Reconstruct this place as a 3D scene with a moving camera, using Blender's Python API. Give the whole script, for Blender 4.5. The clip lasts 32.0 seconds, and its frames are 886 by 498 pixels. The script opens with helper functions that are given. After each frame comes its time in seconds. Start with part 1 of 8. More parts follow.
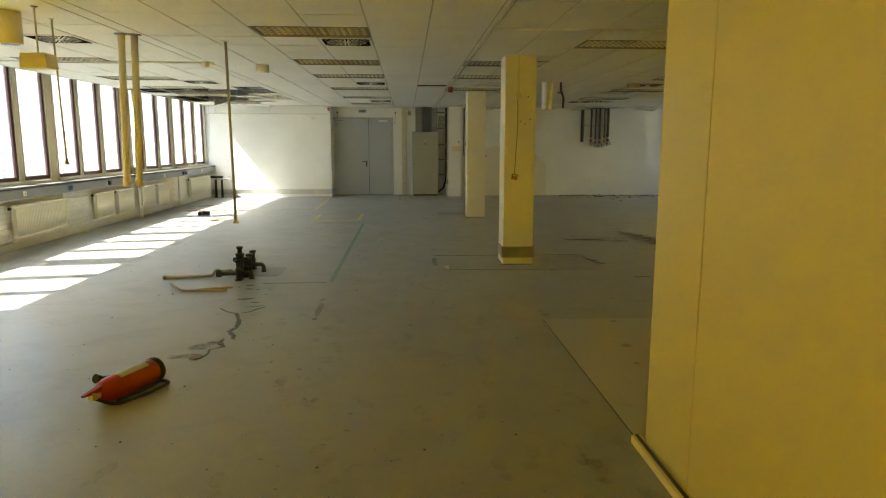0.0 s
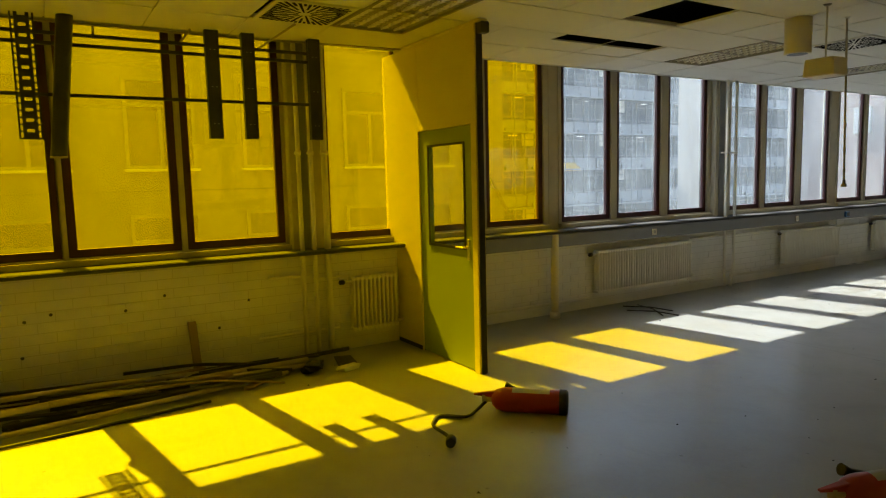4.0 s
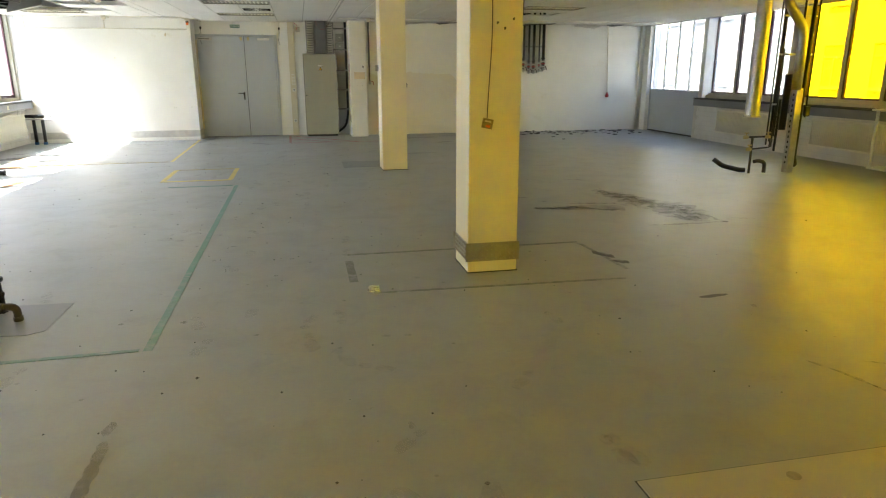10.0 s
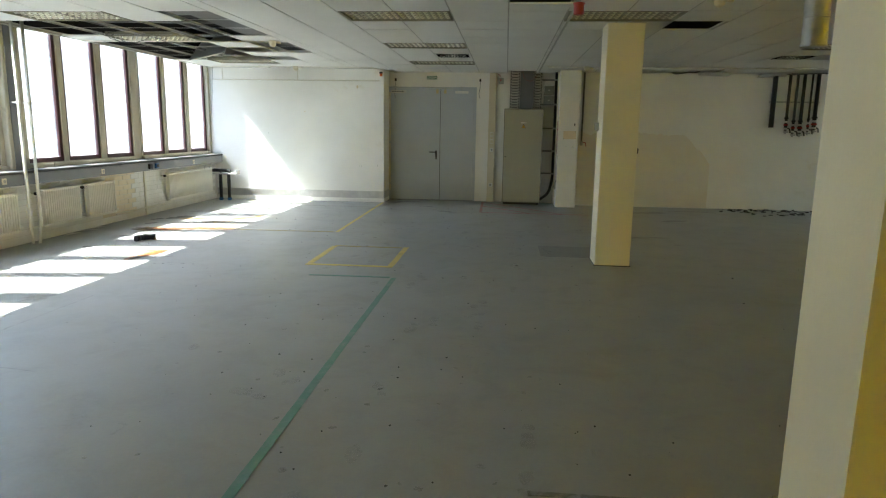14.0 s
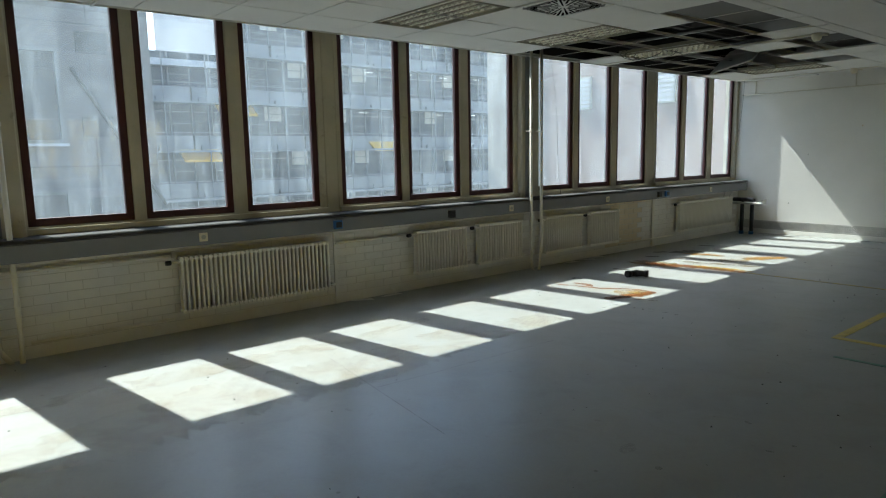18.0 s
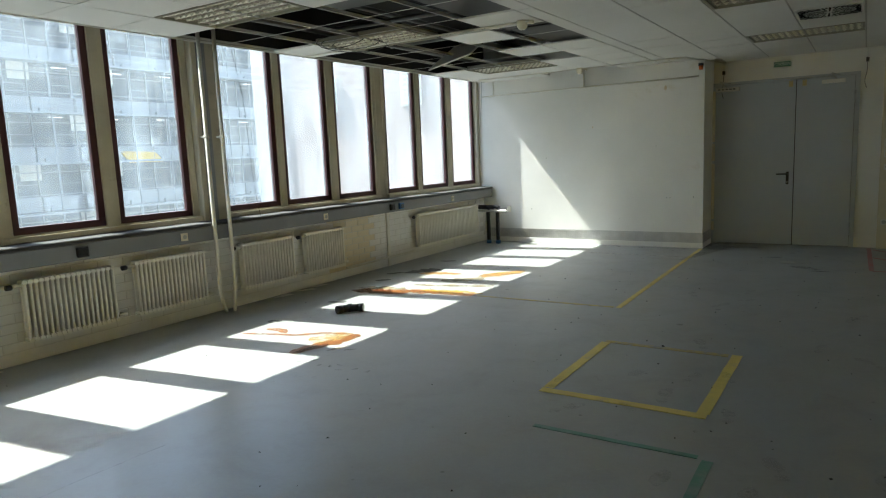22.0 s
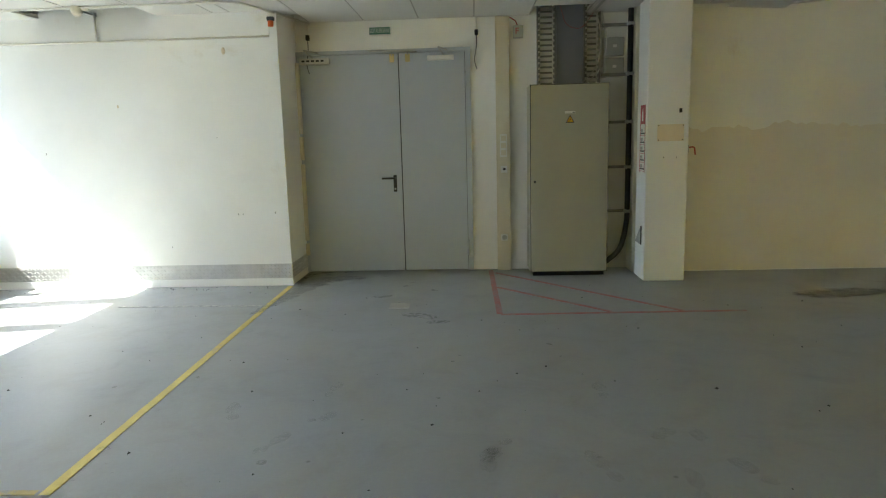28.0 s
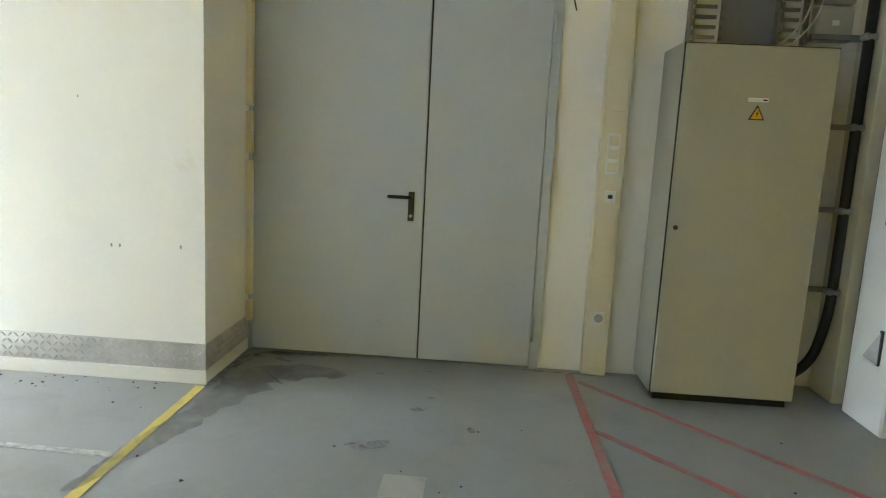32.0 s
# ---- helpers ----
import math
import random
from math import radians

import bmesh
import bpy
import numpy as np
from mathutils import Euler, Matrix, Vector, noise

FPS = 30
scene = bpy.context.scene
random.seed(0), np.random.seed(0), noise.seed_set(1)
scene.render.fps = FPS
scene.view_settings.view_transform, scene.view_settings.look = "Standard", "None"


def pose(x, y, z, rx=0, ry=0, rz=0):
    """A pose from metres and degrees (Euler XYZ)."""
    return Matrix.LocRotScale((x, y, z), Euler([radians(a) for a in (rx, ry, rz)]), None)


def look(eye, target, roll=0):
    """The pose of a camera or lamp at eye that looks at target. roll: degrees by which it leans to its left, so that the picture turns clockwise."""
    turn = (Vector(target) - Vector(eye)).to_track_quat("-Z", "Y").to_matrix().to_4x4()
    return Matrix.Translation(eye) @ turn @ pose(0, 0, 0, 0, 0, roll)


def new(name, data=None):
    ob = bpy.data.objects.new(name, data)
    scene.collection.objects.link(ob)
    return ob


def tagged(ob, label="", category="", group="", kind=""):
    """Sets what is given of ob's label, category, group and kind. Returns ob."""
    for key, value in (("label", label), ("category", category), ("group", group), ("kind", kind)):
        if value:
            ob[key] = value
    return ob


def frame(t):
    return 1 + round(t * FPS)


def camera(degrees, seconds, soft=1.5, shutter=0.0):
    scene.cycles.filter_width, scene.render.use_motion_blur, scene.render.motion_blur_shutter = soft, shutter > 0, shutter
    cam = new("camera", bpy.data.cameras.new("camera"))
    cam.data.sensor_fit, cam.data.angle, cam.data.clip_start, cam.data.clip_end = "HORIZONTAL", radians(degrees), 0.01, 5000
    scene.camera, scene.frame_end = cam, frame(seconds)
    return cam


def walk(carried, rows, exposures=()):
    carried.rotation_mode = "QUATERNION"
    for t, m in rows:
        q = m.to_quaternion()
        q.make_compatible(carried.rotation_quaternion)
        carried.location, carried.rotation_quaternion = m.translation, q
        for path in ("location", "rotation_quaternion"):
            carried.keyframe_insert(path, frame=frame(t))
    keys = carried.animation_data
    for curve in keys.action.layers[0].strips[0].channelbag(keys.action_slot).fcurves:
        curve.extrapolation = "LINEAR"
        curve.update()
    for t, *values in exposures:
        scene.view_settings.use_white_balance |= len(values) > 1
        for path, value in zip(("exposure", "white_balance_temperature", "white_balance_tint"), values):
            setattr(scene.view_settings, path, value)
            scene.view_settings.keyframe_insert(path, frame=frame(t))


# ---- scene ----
cam = camera(68.2, 32.0, 1.15)
PATH = [
    (0, (0.16, -0.086, 1.698), (0.269, 1.886, 1.382), 0.1),
    (0.5, (0.104, 0.27, 1.694), (0.058, 2.246, 1.389), -0.5),
    (1, (-0.049, 0.58, 1.691), (-0.155, 2.554, 1.387), 0.1),
    (1.5, (-0.222, 0.845, 1.646), (-0.762, 2.744, 1.324), 0.4),
    (2, (-0.24, 0.978, 1.602), (-1.447, 2.538, 1.269), -0.8),
    (2.5, (-0.29, 0.871, 1.668), (-1.858, 2.082, 1.391), -2.4),
    (4.5, (-0.283, 0.935, 1.637), (-1.978, 1.975, 1.425), -1.4),
    (5, (-0.173, 1.12, 1.657), (-1.622, 2.473, 1.393), -2.2),
    (5.5, (-0.244, 1.31, 1.644), (-1.192, 3.044, 1.332), -1.4),
    (6, (-0.305, 1.433, 1.67), (-0.602, 3.385, 1.349), 0.1),
    (6.5, (-0.18, 1.767, 1.667), (-0.212, 3.739, 1.334), -0.7),
    (7, (-0.129, 1.983, 1.683), (-0.01, 3.951, 1.345), -0.9),
    (7.5, (-0.169, 2.273, 1.682), (0.172, 4.214, 1.339), -0.3),
    (8, (-0.114, 2.511, 1.674), (0.462, 4.395, 1.333), -1.0),
    (8.5, (0.031, 2.869, 1.674), (0.546, 4.771, 1.334), -2.1),
    (9, (0.112, 3.212, 1.635), (0.668, 5.099, 1.275), -2.1),
    (9.5, (0.111, 3.548, 1.663), (0.682, 5.399, 1.164), -0.0),
    (10, (0.205, 3.926, 1.651), (0.609, 5.813, 1.128), -0.1),
    (10.5, (0.25, 4.34, 1.659), (0.236, 6.286, 1.197), -1.4),
    (11, (0.252, 4.769, 1.656), (0.164, 6.727, 1.257), -1.2),
    (11.5, (0.284, 5.152, 1.639), (0.283, 7.114, 1.252), -1.3),
    (12, (0.336, 5.554, 1.669), (0.098, 7.506, 1.304), -2.2),
    (12.5, (0.293, 5.936, 1.672), (0.054, 7.888, 1.307), -1.3),
    (13, (0.375, 6.312, 1.654), (0.468, 8.274, 1.28), 0.3),
    (13.5, (0.414, 6.668, 1.678), (0.374, 8.632, 1.297), 0.7),
    (15.5, (0.349, 8.128, 1.593), (-0.325, 9.997, 1.358), 1.6),
    (16, (0.103, 8.379, 1.63), (-0.943, 10.065, 1.377), 2.0),
    (16.5, (0.091, 8.563, 1.635), (-1.321, 9.959, 1.395), 0.2),
    (17, (0.041, 8.57, 1.622), (-1.419, 9.918, 1.397), -0.4),
    (17.5, (0.133, 8.578, 1.647), (-1.47, 9.747, 1.395), -1.0),
    (18, (0.077, 8.668, 1.608), (-1.445, 9.934, 1.325), -1.1),
    (18.5, (0.037, 8.802, 1.592), (-1.334, 10.226, 1.29), -2.1),
    (19, (0.008, 9.046, 1.642), (-1.094, 10.677, 1.29), -2.0),
    (19.5, (0.022, 9.412, 1.578), (-0.447, 11.32, 1.202), -0.7),
    (20, (0.054, 9.803, 1.635), (-0.242, 11.747, 1.268), -1.6),
    (20.5, (-0.042, 10.15, 1.629), (-0.199, 12.114, 1.285), -2.0),
    (21, (-0.113, 10.52, 1.617), (-0.338, 12.481, 1.292), -1.1),
    (21.5, (-0.21, 10.776, 1.606), (-1.024, 12.587, 1.365), -1.4),
    (22, (-0.169, 10.759, 1.608), (-1.246, 12.421, 1.327), -2.4),
    (22.5, (-0.149, 10.83, 1.594), (-1.132, 12.55, 1.317), -0.9),
    (23, (-0.149, 11.119, 1.591), (-0.963, 12.924, 1.307), -0.2),
    (23.5, (-0.179, 11.283, 1.598), (-0.832, 13.155, 1.338), -0.6),
    (24, (-0.287, 11.499, 1.593), (-0.806, 13.401, 1.255), -1.1),
    (24.5, (-0.31, 11.781, 1.572), (-0.473, 13.742, 1.217), -0.8),
    (26.5, (-0.222, 13.39, 1.688), (-0.246, 15.356, 1.326), -2.0),
    (27, (-0.247, 13.758, 1.635), (-0.319, 15.727, 1.292), -2.3),
    (27.5, (-0.267, 14.117, 1.569), (-0.307, 16.09, 1.245), -1.2),
    (28, (-0.27, 14.526, 1.539), (-0.366, 16.497, 1.211), -1.5),
    (28.5, (-0.261, 14.918, 1.556), (-0.705, 16.857, 1.345), 1.7),
    (29, (-0.316, 15.284, 1.552), (-0.665, 17.245, 1.375), 0.9),
    (29.5, (-0.287, 15.707, 1.517), (-0.446, 17.69, 1.305), 1.7),
    (30, (-0.375, 16.145, 1.53), (-0.453, 18.126, 1.251), 2.5),
    (30.5, (-0.395, 16.56, 1.5), (-0.385, 18.537, 1.2), 2.65),
    (31, (-0.431, 17.035, 1.46), (-0.352, 19.01, 1.152), 2.7),
    (31.5, (-0.549, 17.499, 1.45), (-0.692, 19.471, 1.147), 2.4),
    (32, (-0.712, 17.925, 1.46), (-0.826, 19.898, 1.148), 2.95),
]
EXPOSURES = [(0, 4.35, 7310, 4), (1, 4.28, 7230, 5), (2, 3.13, 6610, 8), (4.5, 2.5, 6500, 10), (5, 2.45, 6500, 11), (5.5, 2.65, 6500, 11), (6, 3.05, 6500, 8), (7, 4.4, 6510, 9), (8, 4.73, 6520, 11), (9, 4.93, 6460, 13), (10, 5.25, 6460, 12), (11, 4.63, 6300, 9), (12, 4.33, 6100, 6), (13, 4.35, 6150, 6), (15.5, 4.0, 6200, 4), (16, 3.42, 6200, 3), (17, 2.67, 6200, 3), (18, 2.47, 6150, 3), (19, 2.77, 6300, 4), (20, 3.9, 6350, 8), (21, 4.15, 6350, 7), (22, 3.2, 6300, 4), (23, 3.0, 6350, 5), (24, 3.53, 6500, 3), (24.5, 3.73, 6400, 4), (27, 4.51, 6200, 6), (28, 4.66, 6200, 6), (29, 4.06, 6140, 4), (30, 4.71, 6400, 5), (31, 5.11, 6350, 6), (32, 5.11, 6400, 6)]
walk(cam, [(t, look(eye, target, roll)) for t, eye, target, roll in PATH], EXPOSURES)

# ---- world, sun ----
SUN_DIR = Vector((1.0, 0.158, -1.275)).normalized()      # the way the sunlight travels
world = bpy.data.worlds.new("world")
scene.world = world
world.use_nodes = True
wn = world.node_tree
sky = wn.nodes.new("ShaderNodeTexSky")
sky.sky_type, sky.sun_disc = "NISHITA", False
sky.sun_elevation = math.asin(-SUN_DIR.z)
sky.sun_rotation = math.atan2(-SUN_DIR.x, -SUN_DIR.y)
sky.air_density, sky.dust_density = 1.0, 2.0
wn.nodes["Background"].inputs["Strength"].default_value = 0.15
wn.links.new(sky.outputs[0], wn.nodes["Background"].inputs["Color"])
sun = new("sun", bpy.data.lights.new("sun", "SUN"))
sun.data.energy, sun.data.angle, sun.data.color = 3.7, radians(0.53), (1.0, 0.93, 0.82)
sun.matrix_world = look((0, 0, 30), Vector((0, 0, 30)) + SUN_DIR)


# ---- materials ----
def nodes_of(name):
    m = bpy.data.materials.new(name)
    m.use_nodes = True
    nt = m.node_tree
    return m, nt, nt.nodes["Principled BSDF"]


def ramp(nt, src, lo, hi, a=(0, 0, 0, 1), b=(1, 1, 1, 1)):
    r = nt.nodes.new("ShaderNodeValToRGB")
    r.color_ramp.elements[0].position, r.color_ramp.elements[1].position = lo, hi
    r.color_ramp.elements[0].color, r.color_ramp.elements[1].color = a, b
    nt.links.new(src, r.inputs[0])
    return r.outputs[0]


def noise_tex(nt, vec, scale, detail=4.0, rough=0.6, distort=0.0):
    n = nt.nodes.new("ShaderNodeTexNoise")
    n.inputs["Scale"].default_value, n.inputs["Detail"].default_value = scale, detail
    n.inputs["Roughness"].default_value, n.inputs["Distortion"].default_value = rough, distort
    if vec is not None:
        nt.links.new(vec, n.inputs["Vector"])
    return n.outputs["Fac"]


def mixed(nt, fac, a, b, mode="MIX"):
    m = nt.nodes.new("ShaderNodeMix")
    m.data_type, m.blend_type = "RGBA", mode
    for sock, v in ((m.inputs[0], fac), (m.inputs[6], a), (m.inputs[7], b)):
        if hasattr(v, "links"):
            nt.links.new(v, sock)
        else:
            sock.default_value = v if isinstance(v, float) else (*v[:3], 1)
    return m.outputs[2]


def maths(nt, op, a, b=0.5):
    m = nt.nodes.new("ShaderNodeMath")
    m.operation = op
    for sock, v in ((m.inputs[0], a), (m.inputs[1], b)):
        if hasattr(v, "links"):
            nt.links.new(v, sock)
        else:
            sock.default_value = v
    return m.outputs[0]


def coords(nt):
    return nt.nodes.new("ShaderNodeTexCoord").outputs["Object"]


def surface(name, col, rough=0.6, metal=0.0, var=0.12, scale=2.5, fine=70.0, bump=0.08, dirt=None, dirt_lo=0.55, dirt_hi=0.75, spec=0.5, vary=0.0):
    """A painted, plastered or metal surface: base colour, broad patches, fine grain, relief and dirt blotches."""
    m, nt, p = nodes_of(name)
    vec = coords(nt)
    broad, grain = noise_tex(nt, vec, scale, 5.0), noise_tex(nt, vec, fine, 3.0)
    dark, light = [c * (1 - var) for c in col], [min(1.0, c * (1 + var)) for c in col]
    c = mixed(nt, ramp(nt, broad, 0.3, 0.7), dark, light)
    c = mixed(nt, maths(nt, "MULTIPLY", grain, var), c, [v * 0.6 for v in col])
    if vary:
        info = nt.nodes.new("ShaderNodeObjectInfo")
        c = mixed(nt, maths(nt, "MULTIPLY", info.outputs["Random"], vary), c, [v * 0.55 for v in col])
    if dirt:
        mask = ramp(nt, noise_tex(nt, vec, scale * 1.7, 8.0, 0.7, 0.4), dirt_lo, dirt_hi)
        c = mixed(nt, mask, c, dirt)
    nt.links.new(c, p.inputs["Base Color"])
    r = nt.nodes.new("ShaderNodeMapRange")
    r.inputs["To Min"].default_value, r.inputs["To Max"].default_value = max(0.03, rough - 0.1), min(1.0, rough + 0.12)
    nt.links.new(broad, r.inputs["Value"])
    nt.links.new(r.outputs[0], p.inputs["Roughness"])
    p.inputs["Metallic"].default_value = metal
    p.inputs["Specular IOR Level"].default_value = spec
    if bump:
        b = nt.nodes.new("ShaderNodeBump")
        b.inputs["Strength"].default_value, b.inputs["Distance"].default_value = bump, 0.01
        nt.links.new(grain, b.inputs["Height"])
        nt.links.new(b.outputs[0], p.inputs["Normal"])
    return m


def glass_pane(name, tint, dust, dust_amount, streak=1.0, even=0.6, drips=0.0):
    """A thin dusty pane: clear tinted glass with a mirror gloss, under a film of pale dust and wipe streaks."""
    m, nt, p = nodes_of(name)
    nt.nodes.remove(p)
    out = nt.nodes["Material Output"]
    vec = coords(nt)
    clear = nt.nodes.new("ShaderNodeBsdfTransparent")
    clear.inputs[0].default_value = (*tint, 1)
    gloss = nt.nodes.new("ShaderNodeBsdfGlossy")
    gloss.inputs["Roughness"].default_value = 0.03
    mix1 = nt.nodes.new("ShaderNodeMixShader")
    mix1.inputs[0].default_value = 0.05
    nt.links.new(clear.outputs[0], mix1.inputs[1])
    nt.links.new(gloss.outputs[0], mix1.inputs[2])
    haze = nt.nodes.new("ShaderNodeBsdfTranslucent")
    haze.inputs[0].default_value = (*dust, 1)
    mapping = nt.nodes.new("ShaderNodeMapping")
    mapping.inputs["Scale"].default_value = (1, 1.5, 0.6)
    nt.links.new(vec, mapping.inputs[0])
    n = noise_tex(nt, mapping.outputs[0], 1.6 * streak, 6.0, 0.6, 0.8)
    f = nt.nodes.new("ShaderNodeMapRange")
    f.inputs["From Min"].default_value, f.inputs["From Max"].default_value = 0.3, 0.75
    f.inputs["To Min"].default_value, f.inputs["To Max"].default_value = dust_amount * even, min(0.95, dust_amount * (2.2 - even))
    nt.links.new(n, f.inputs["Value"])
    film = f.outputs[0]
    if drips:                                   # wiped smears and runs of dirty water
        run = nt.nodes.new("ShaderNodeMapping")
        run.inputs["Scale"].default_value = (1, 16, 1.1)
        nt.links.new(vec, run.inputs[0])
        smear = ramp(nt, noise_tex(nt, vec, 3.2, 8.0, 0.65, 1.6), 0.56, 0.70)
        runs = ramp(nt, noise_tex(nt, run.outputs[0], 1.0, 4.0, 0.6, 0.3), 0.56, 0.72)
        film = maths(nt, "ADD", film, maths(nt, "MULTIPLY", maths(nt, "ADD", smear, runs), drips))
    mix2 = nt.nodes.new("ShaderNodeMixShader")
    nt.links.new(film, mix2.inputs[0])
    nt.links.new(mix1.outputs[0], mix2.inputs[1])
    nt.links.new(haze.outputs[0], mix2.inputs[2])
    nt.links.new(mix2.outputs[0], out.inputs["Surface"])
    return m


def floor_paint():
    m, nt, p = nodes_of("floor_paint")
    vec = coords(nt)
    broad = noise_tex(nt, vec, 0.35, 5.0, 0.6, 0.3)
    mid = noise_tex(nt, vec, 2.3, 7.0, 0.65, 0.6)
    fine = noise_tex(nt, vec, 38.0, 4.0)
    c = mixed(nt, ramp(nt, broad, 0.3, 0.7), (0.295, 0.310, 0.308), (0.355, 0.366, 0.357))
    c = mixed(nt, maths(nt, "MULTIPLY", ramp(nt, mid, 0.5, 0.8), 0.35), c, (0.18, 0.176, 0.16))
    c = mixed(nt, maths(nt, "MULTIPLY", fine, 0.18), c, (0.13, 0.13, 0.125))
    warm = ramp(nt, noise_tex(nt, vec, 1.3, 6.0, 0.7, 0.8), 0.45, 0.72)
    c = mixed(nt, maths(nt, "MULTIPLY", warm, 0.4), c, (0.30, 0.272, 0.215))
    # specks of grit
    vor = nt.nodes.new("ShaderNodeTexVoronoi")
    vor.inputs["Scale"].default_value = 3.1
    nt.links.new(vec, vor.inputs["Vector"])
    speck = ramp(nt, vor.outputs["Distance"], 0.02, 0.045, (1, 1, 1, 1), (0, 0, 0, 1))
    c = mixed(nt, maths(nt, "MULTIPLY", speck, 0.5), c, (0.08, 0.075, 0.07))
    # scuffed smears
    scuff = maths(nt, "MULTIPLY", ramp(nt, noise_tex(nt, vec, 5.5, 9.0, 0.75, 1.2), 0.60, 0.72), ramp(nt, noise_tex(nt, vec, 0.8, 2.0), 0.5, 0.6))
    c = mixed(nt, maths(nt, "MULTIPLY", scuff, 0.4), c, (0.12, 0.115, 0.10))
    nt.links.new(c, p.inputs["Base Color"])
    r = nt.nodes.new("ShaderNodeMapRange")
    r.inputs["To Min"].default_value, r.inputs["To Max"].default_value = 0.28, 0.44
    nt.links.new(mid, r.inputs["Value"])
    nt.links.new(r.outputs[0], p.inputs["Roughness"])
    p.inputs["Specular IOR Level"].default_value = 0.38
    b = nt.nodes.new("ShaderNodeBump")
    b.inputs["Strength"].default_value, b.inputs["Distance"].default_value = 0.12, 0.01
    nt.links.new(noise_tex(nt, vec, 9.0, 6.0), b.inputs["Height"])
    nt.links.new(b.outputs[0], p.inputs["Normal"])
    return m


M = {}
M["floor"] = floor_paint()
M["wall"] = surface("wall_plaster", (0.84, 0.83, 0.785), 0.75, var=0.05, scale=0.8, fine=45, bump=0.12, dirt=(0.66, 0.60, 0.47), dirt_lo=0.62, dirt_hi=0.85)
M["brick"] = surface("painted_brick", (0.765, 0.75, 0.705), 0.65, var=0.08, scale=2.0, fine=55, bump=0.25, dirt=(0.60, 0.55, 0.45), dirt_lo=0.6, dirt_hi=0.85, vary=0.12)
M["brick_cream"] = surface("yellowed_brick", (0.72, 0.63, 0.45), 0.7, var=0.1, scale=2.0, fine=55, bump=0.3, dirt=(0.58, 0.47, 0.30), dirt_lo=0.55, dirt_hi=0.8, vary=0.12)
M["mortar"] = surface("painted_mortar", (0.63, 0.61, 0.555), 0.8, var=0.1, scale=3, fine=60, bump=0.2)
M["tile"] = surface("ceiling_tile", (0.72, 0.705, 0.66), 0.85, var=0.05, scale=0.7, fine=120, bump=0.2, dirt=(0.6, 0.55, 0.45), dirt_lo=0.66, dirt_hi=0.85)
M["grid"] = surface("white_grid_steel", (0.72, 0.71, 0.66), 0.45, var=0.05)
# near black: shade of the ceiling void put into the concrete; also dark chips
M["void"] = surface("void_shade_and_dark_bits", (0.03, 0.029, 0.028), 0.9, var=0.25, scale=1.5, spec=0.1)
M["column"] = surface("column_paint", (0.80, 0.755, 0.585), 0.55, var=0.05, scale=1.5, fine=50, bump=0.1, dirt=(0.55, 0.46, 0.30), dirt_lo=0.66, dirt_hi=0.8)
# cream panel, its blue cut so the colour carries the yellow window light
M["yellow_lit_panel"] = surface("yellow_lit_cream_panel", (0.72, 0.63, 0.24), 0.5, var=0.02, scale=0.6, bump=0.03)
M["black_early"] = surface("black_sill_edge", (0.02, 0.02, 0.02), 0.5, var=0.2, scale=5)
M["frame"] = surface("window_frame_paint", (0.46, 0.42, 0.31), 0.5, var=0.12, scale=3, bump=0.06, dirt=(0.22, 0.18, 0.12), dirt_lo=0.6, dirt_hi=0.8)
M["dark_metal_early"] = surface("dark_bracket_steel", (0.06, 0.055, 0.05), 0.45, metal=0.5, var=0.2, scale=8)
M["gasket"] = surface("red_brown_glazing_bead", (0.055, 0.012, 0.014), 0.45, var=0.2, scale=5)
M["sill"] = surface("grey_sill", (0.09, 0.09, 0.09), 0.9, var=0.1, spec=0.03)
M["duct"] = surface("grey_trunking", (0.20, 0.205, 0.215), 0.5, var=0.08, dirt=(0.3, 0.26, 0.2), dirt_lo=0.66, dirt_hi=0.8)
M["radiator"] = surface("radiator_enamel", (0.80, 0.775, 0.68), 0.4, var=0.05, scale=2, dirt=(0.55, 0.47, 0.33), dirt_lo=0.66, dirt_hi=0.9, bump=0.03)
M["pipe_white"] = surface("white_pipe_paint", (0.72, 0.69, 0.60), 0.45, var=0.08, dirt=(0.4, 0.32, 0.2), dirt_lo=0.65, dirt_hi=0.8)
M["door_grey"] = surface("grey_door_paint", (0.47, 0.51, 0.56), 0.42, var=0.05, scale=1.2, bump=0.03, dirt=(0.2, 0.2, 0.2), dirt_lo=0.68, dirt_hi=0.85)
M["cabinet"] = surface("grey_beige_steel", (0.38, 0.37, 0.29), 0.45, var=0.05, scale=1.5, bump=0.03)
M["black"] = surface("black_plastic", (0.015, 0.015, 0.016), 0.35, var=0.2, scale=8)
M["rubber"] = surface("black_rubber", (0.02, 0.02, 0.02), 0.6, var=0.2, scale=12, bump=0.1)
M["steel"] = surface("galvanised_steel", (0.50, 0.50, 0.48), 0.38, metal=0.85, var=0.2, scale=9, fine=90, bump=0.05)
M["alu"] = surface("ribbed_aluminium", (0.58, 0.57, 0.545), 0.32, metal=0.6, var=0.12, scale=6, bump=0.05)
M["tray_steel"] = surface("dull_galvanised_steel", (0.22, 0.22, 0.21), 0.45, metal=0.6, var=0.2, scale=9, fine=90, bump=0.05)
M["alu_dark"] = surface("worn_chequer_plate", (0.40, 0.375, 0.32), 0.32, metal=0.8, var=0.15, scale=6, bump=0.05)
M["pane"] = glass_pane("dusty_glass", (0.80, 0.83, 0.845), (0.72, 0.86, 0.98), 0.042, even=0.6, drips=0.03)
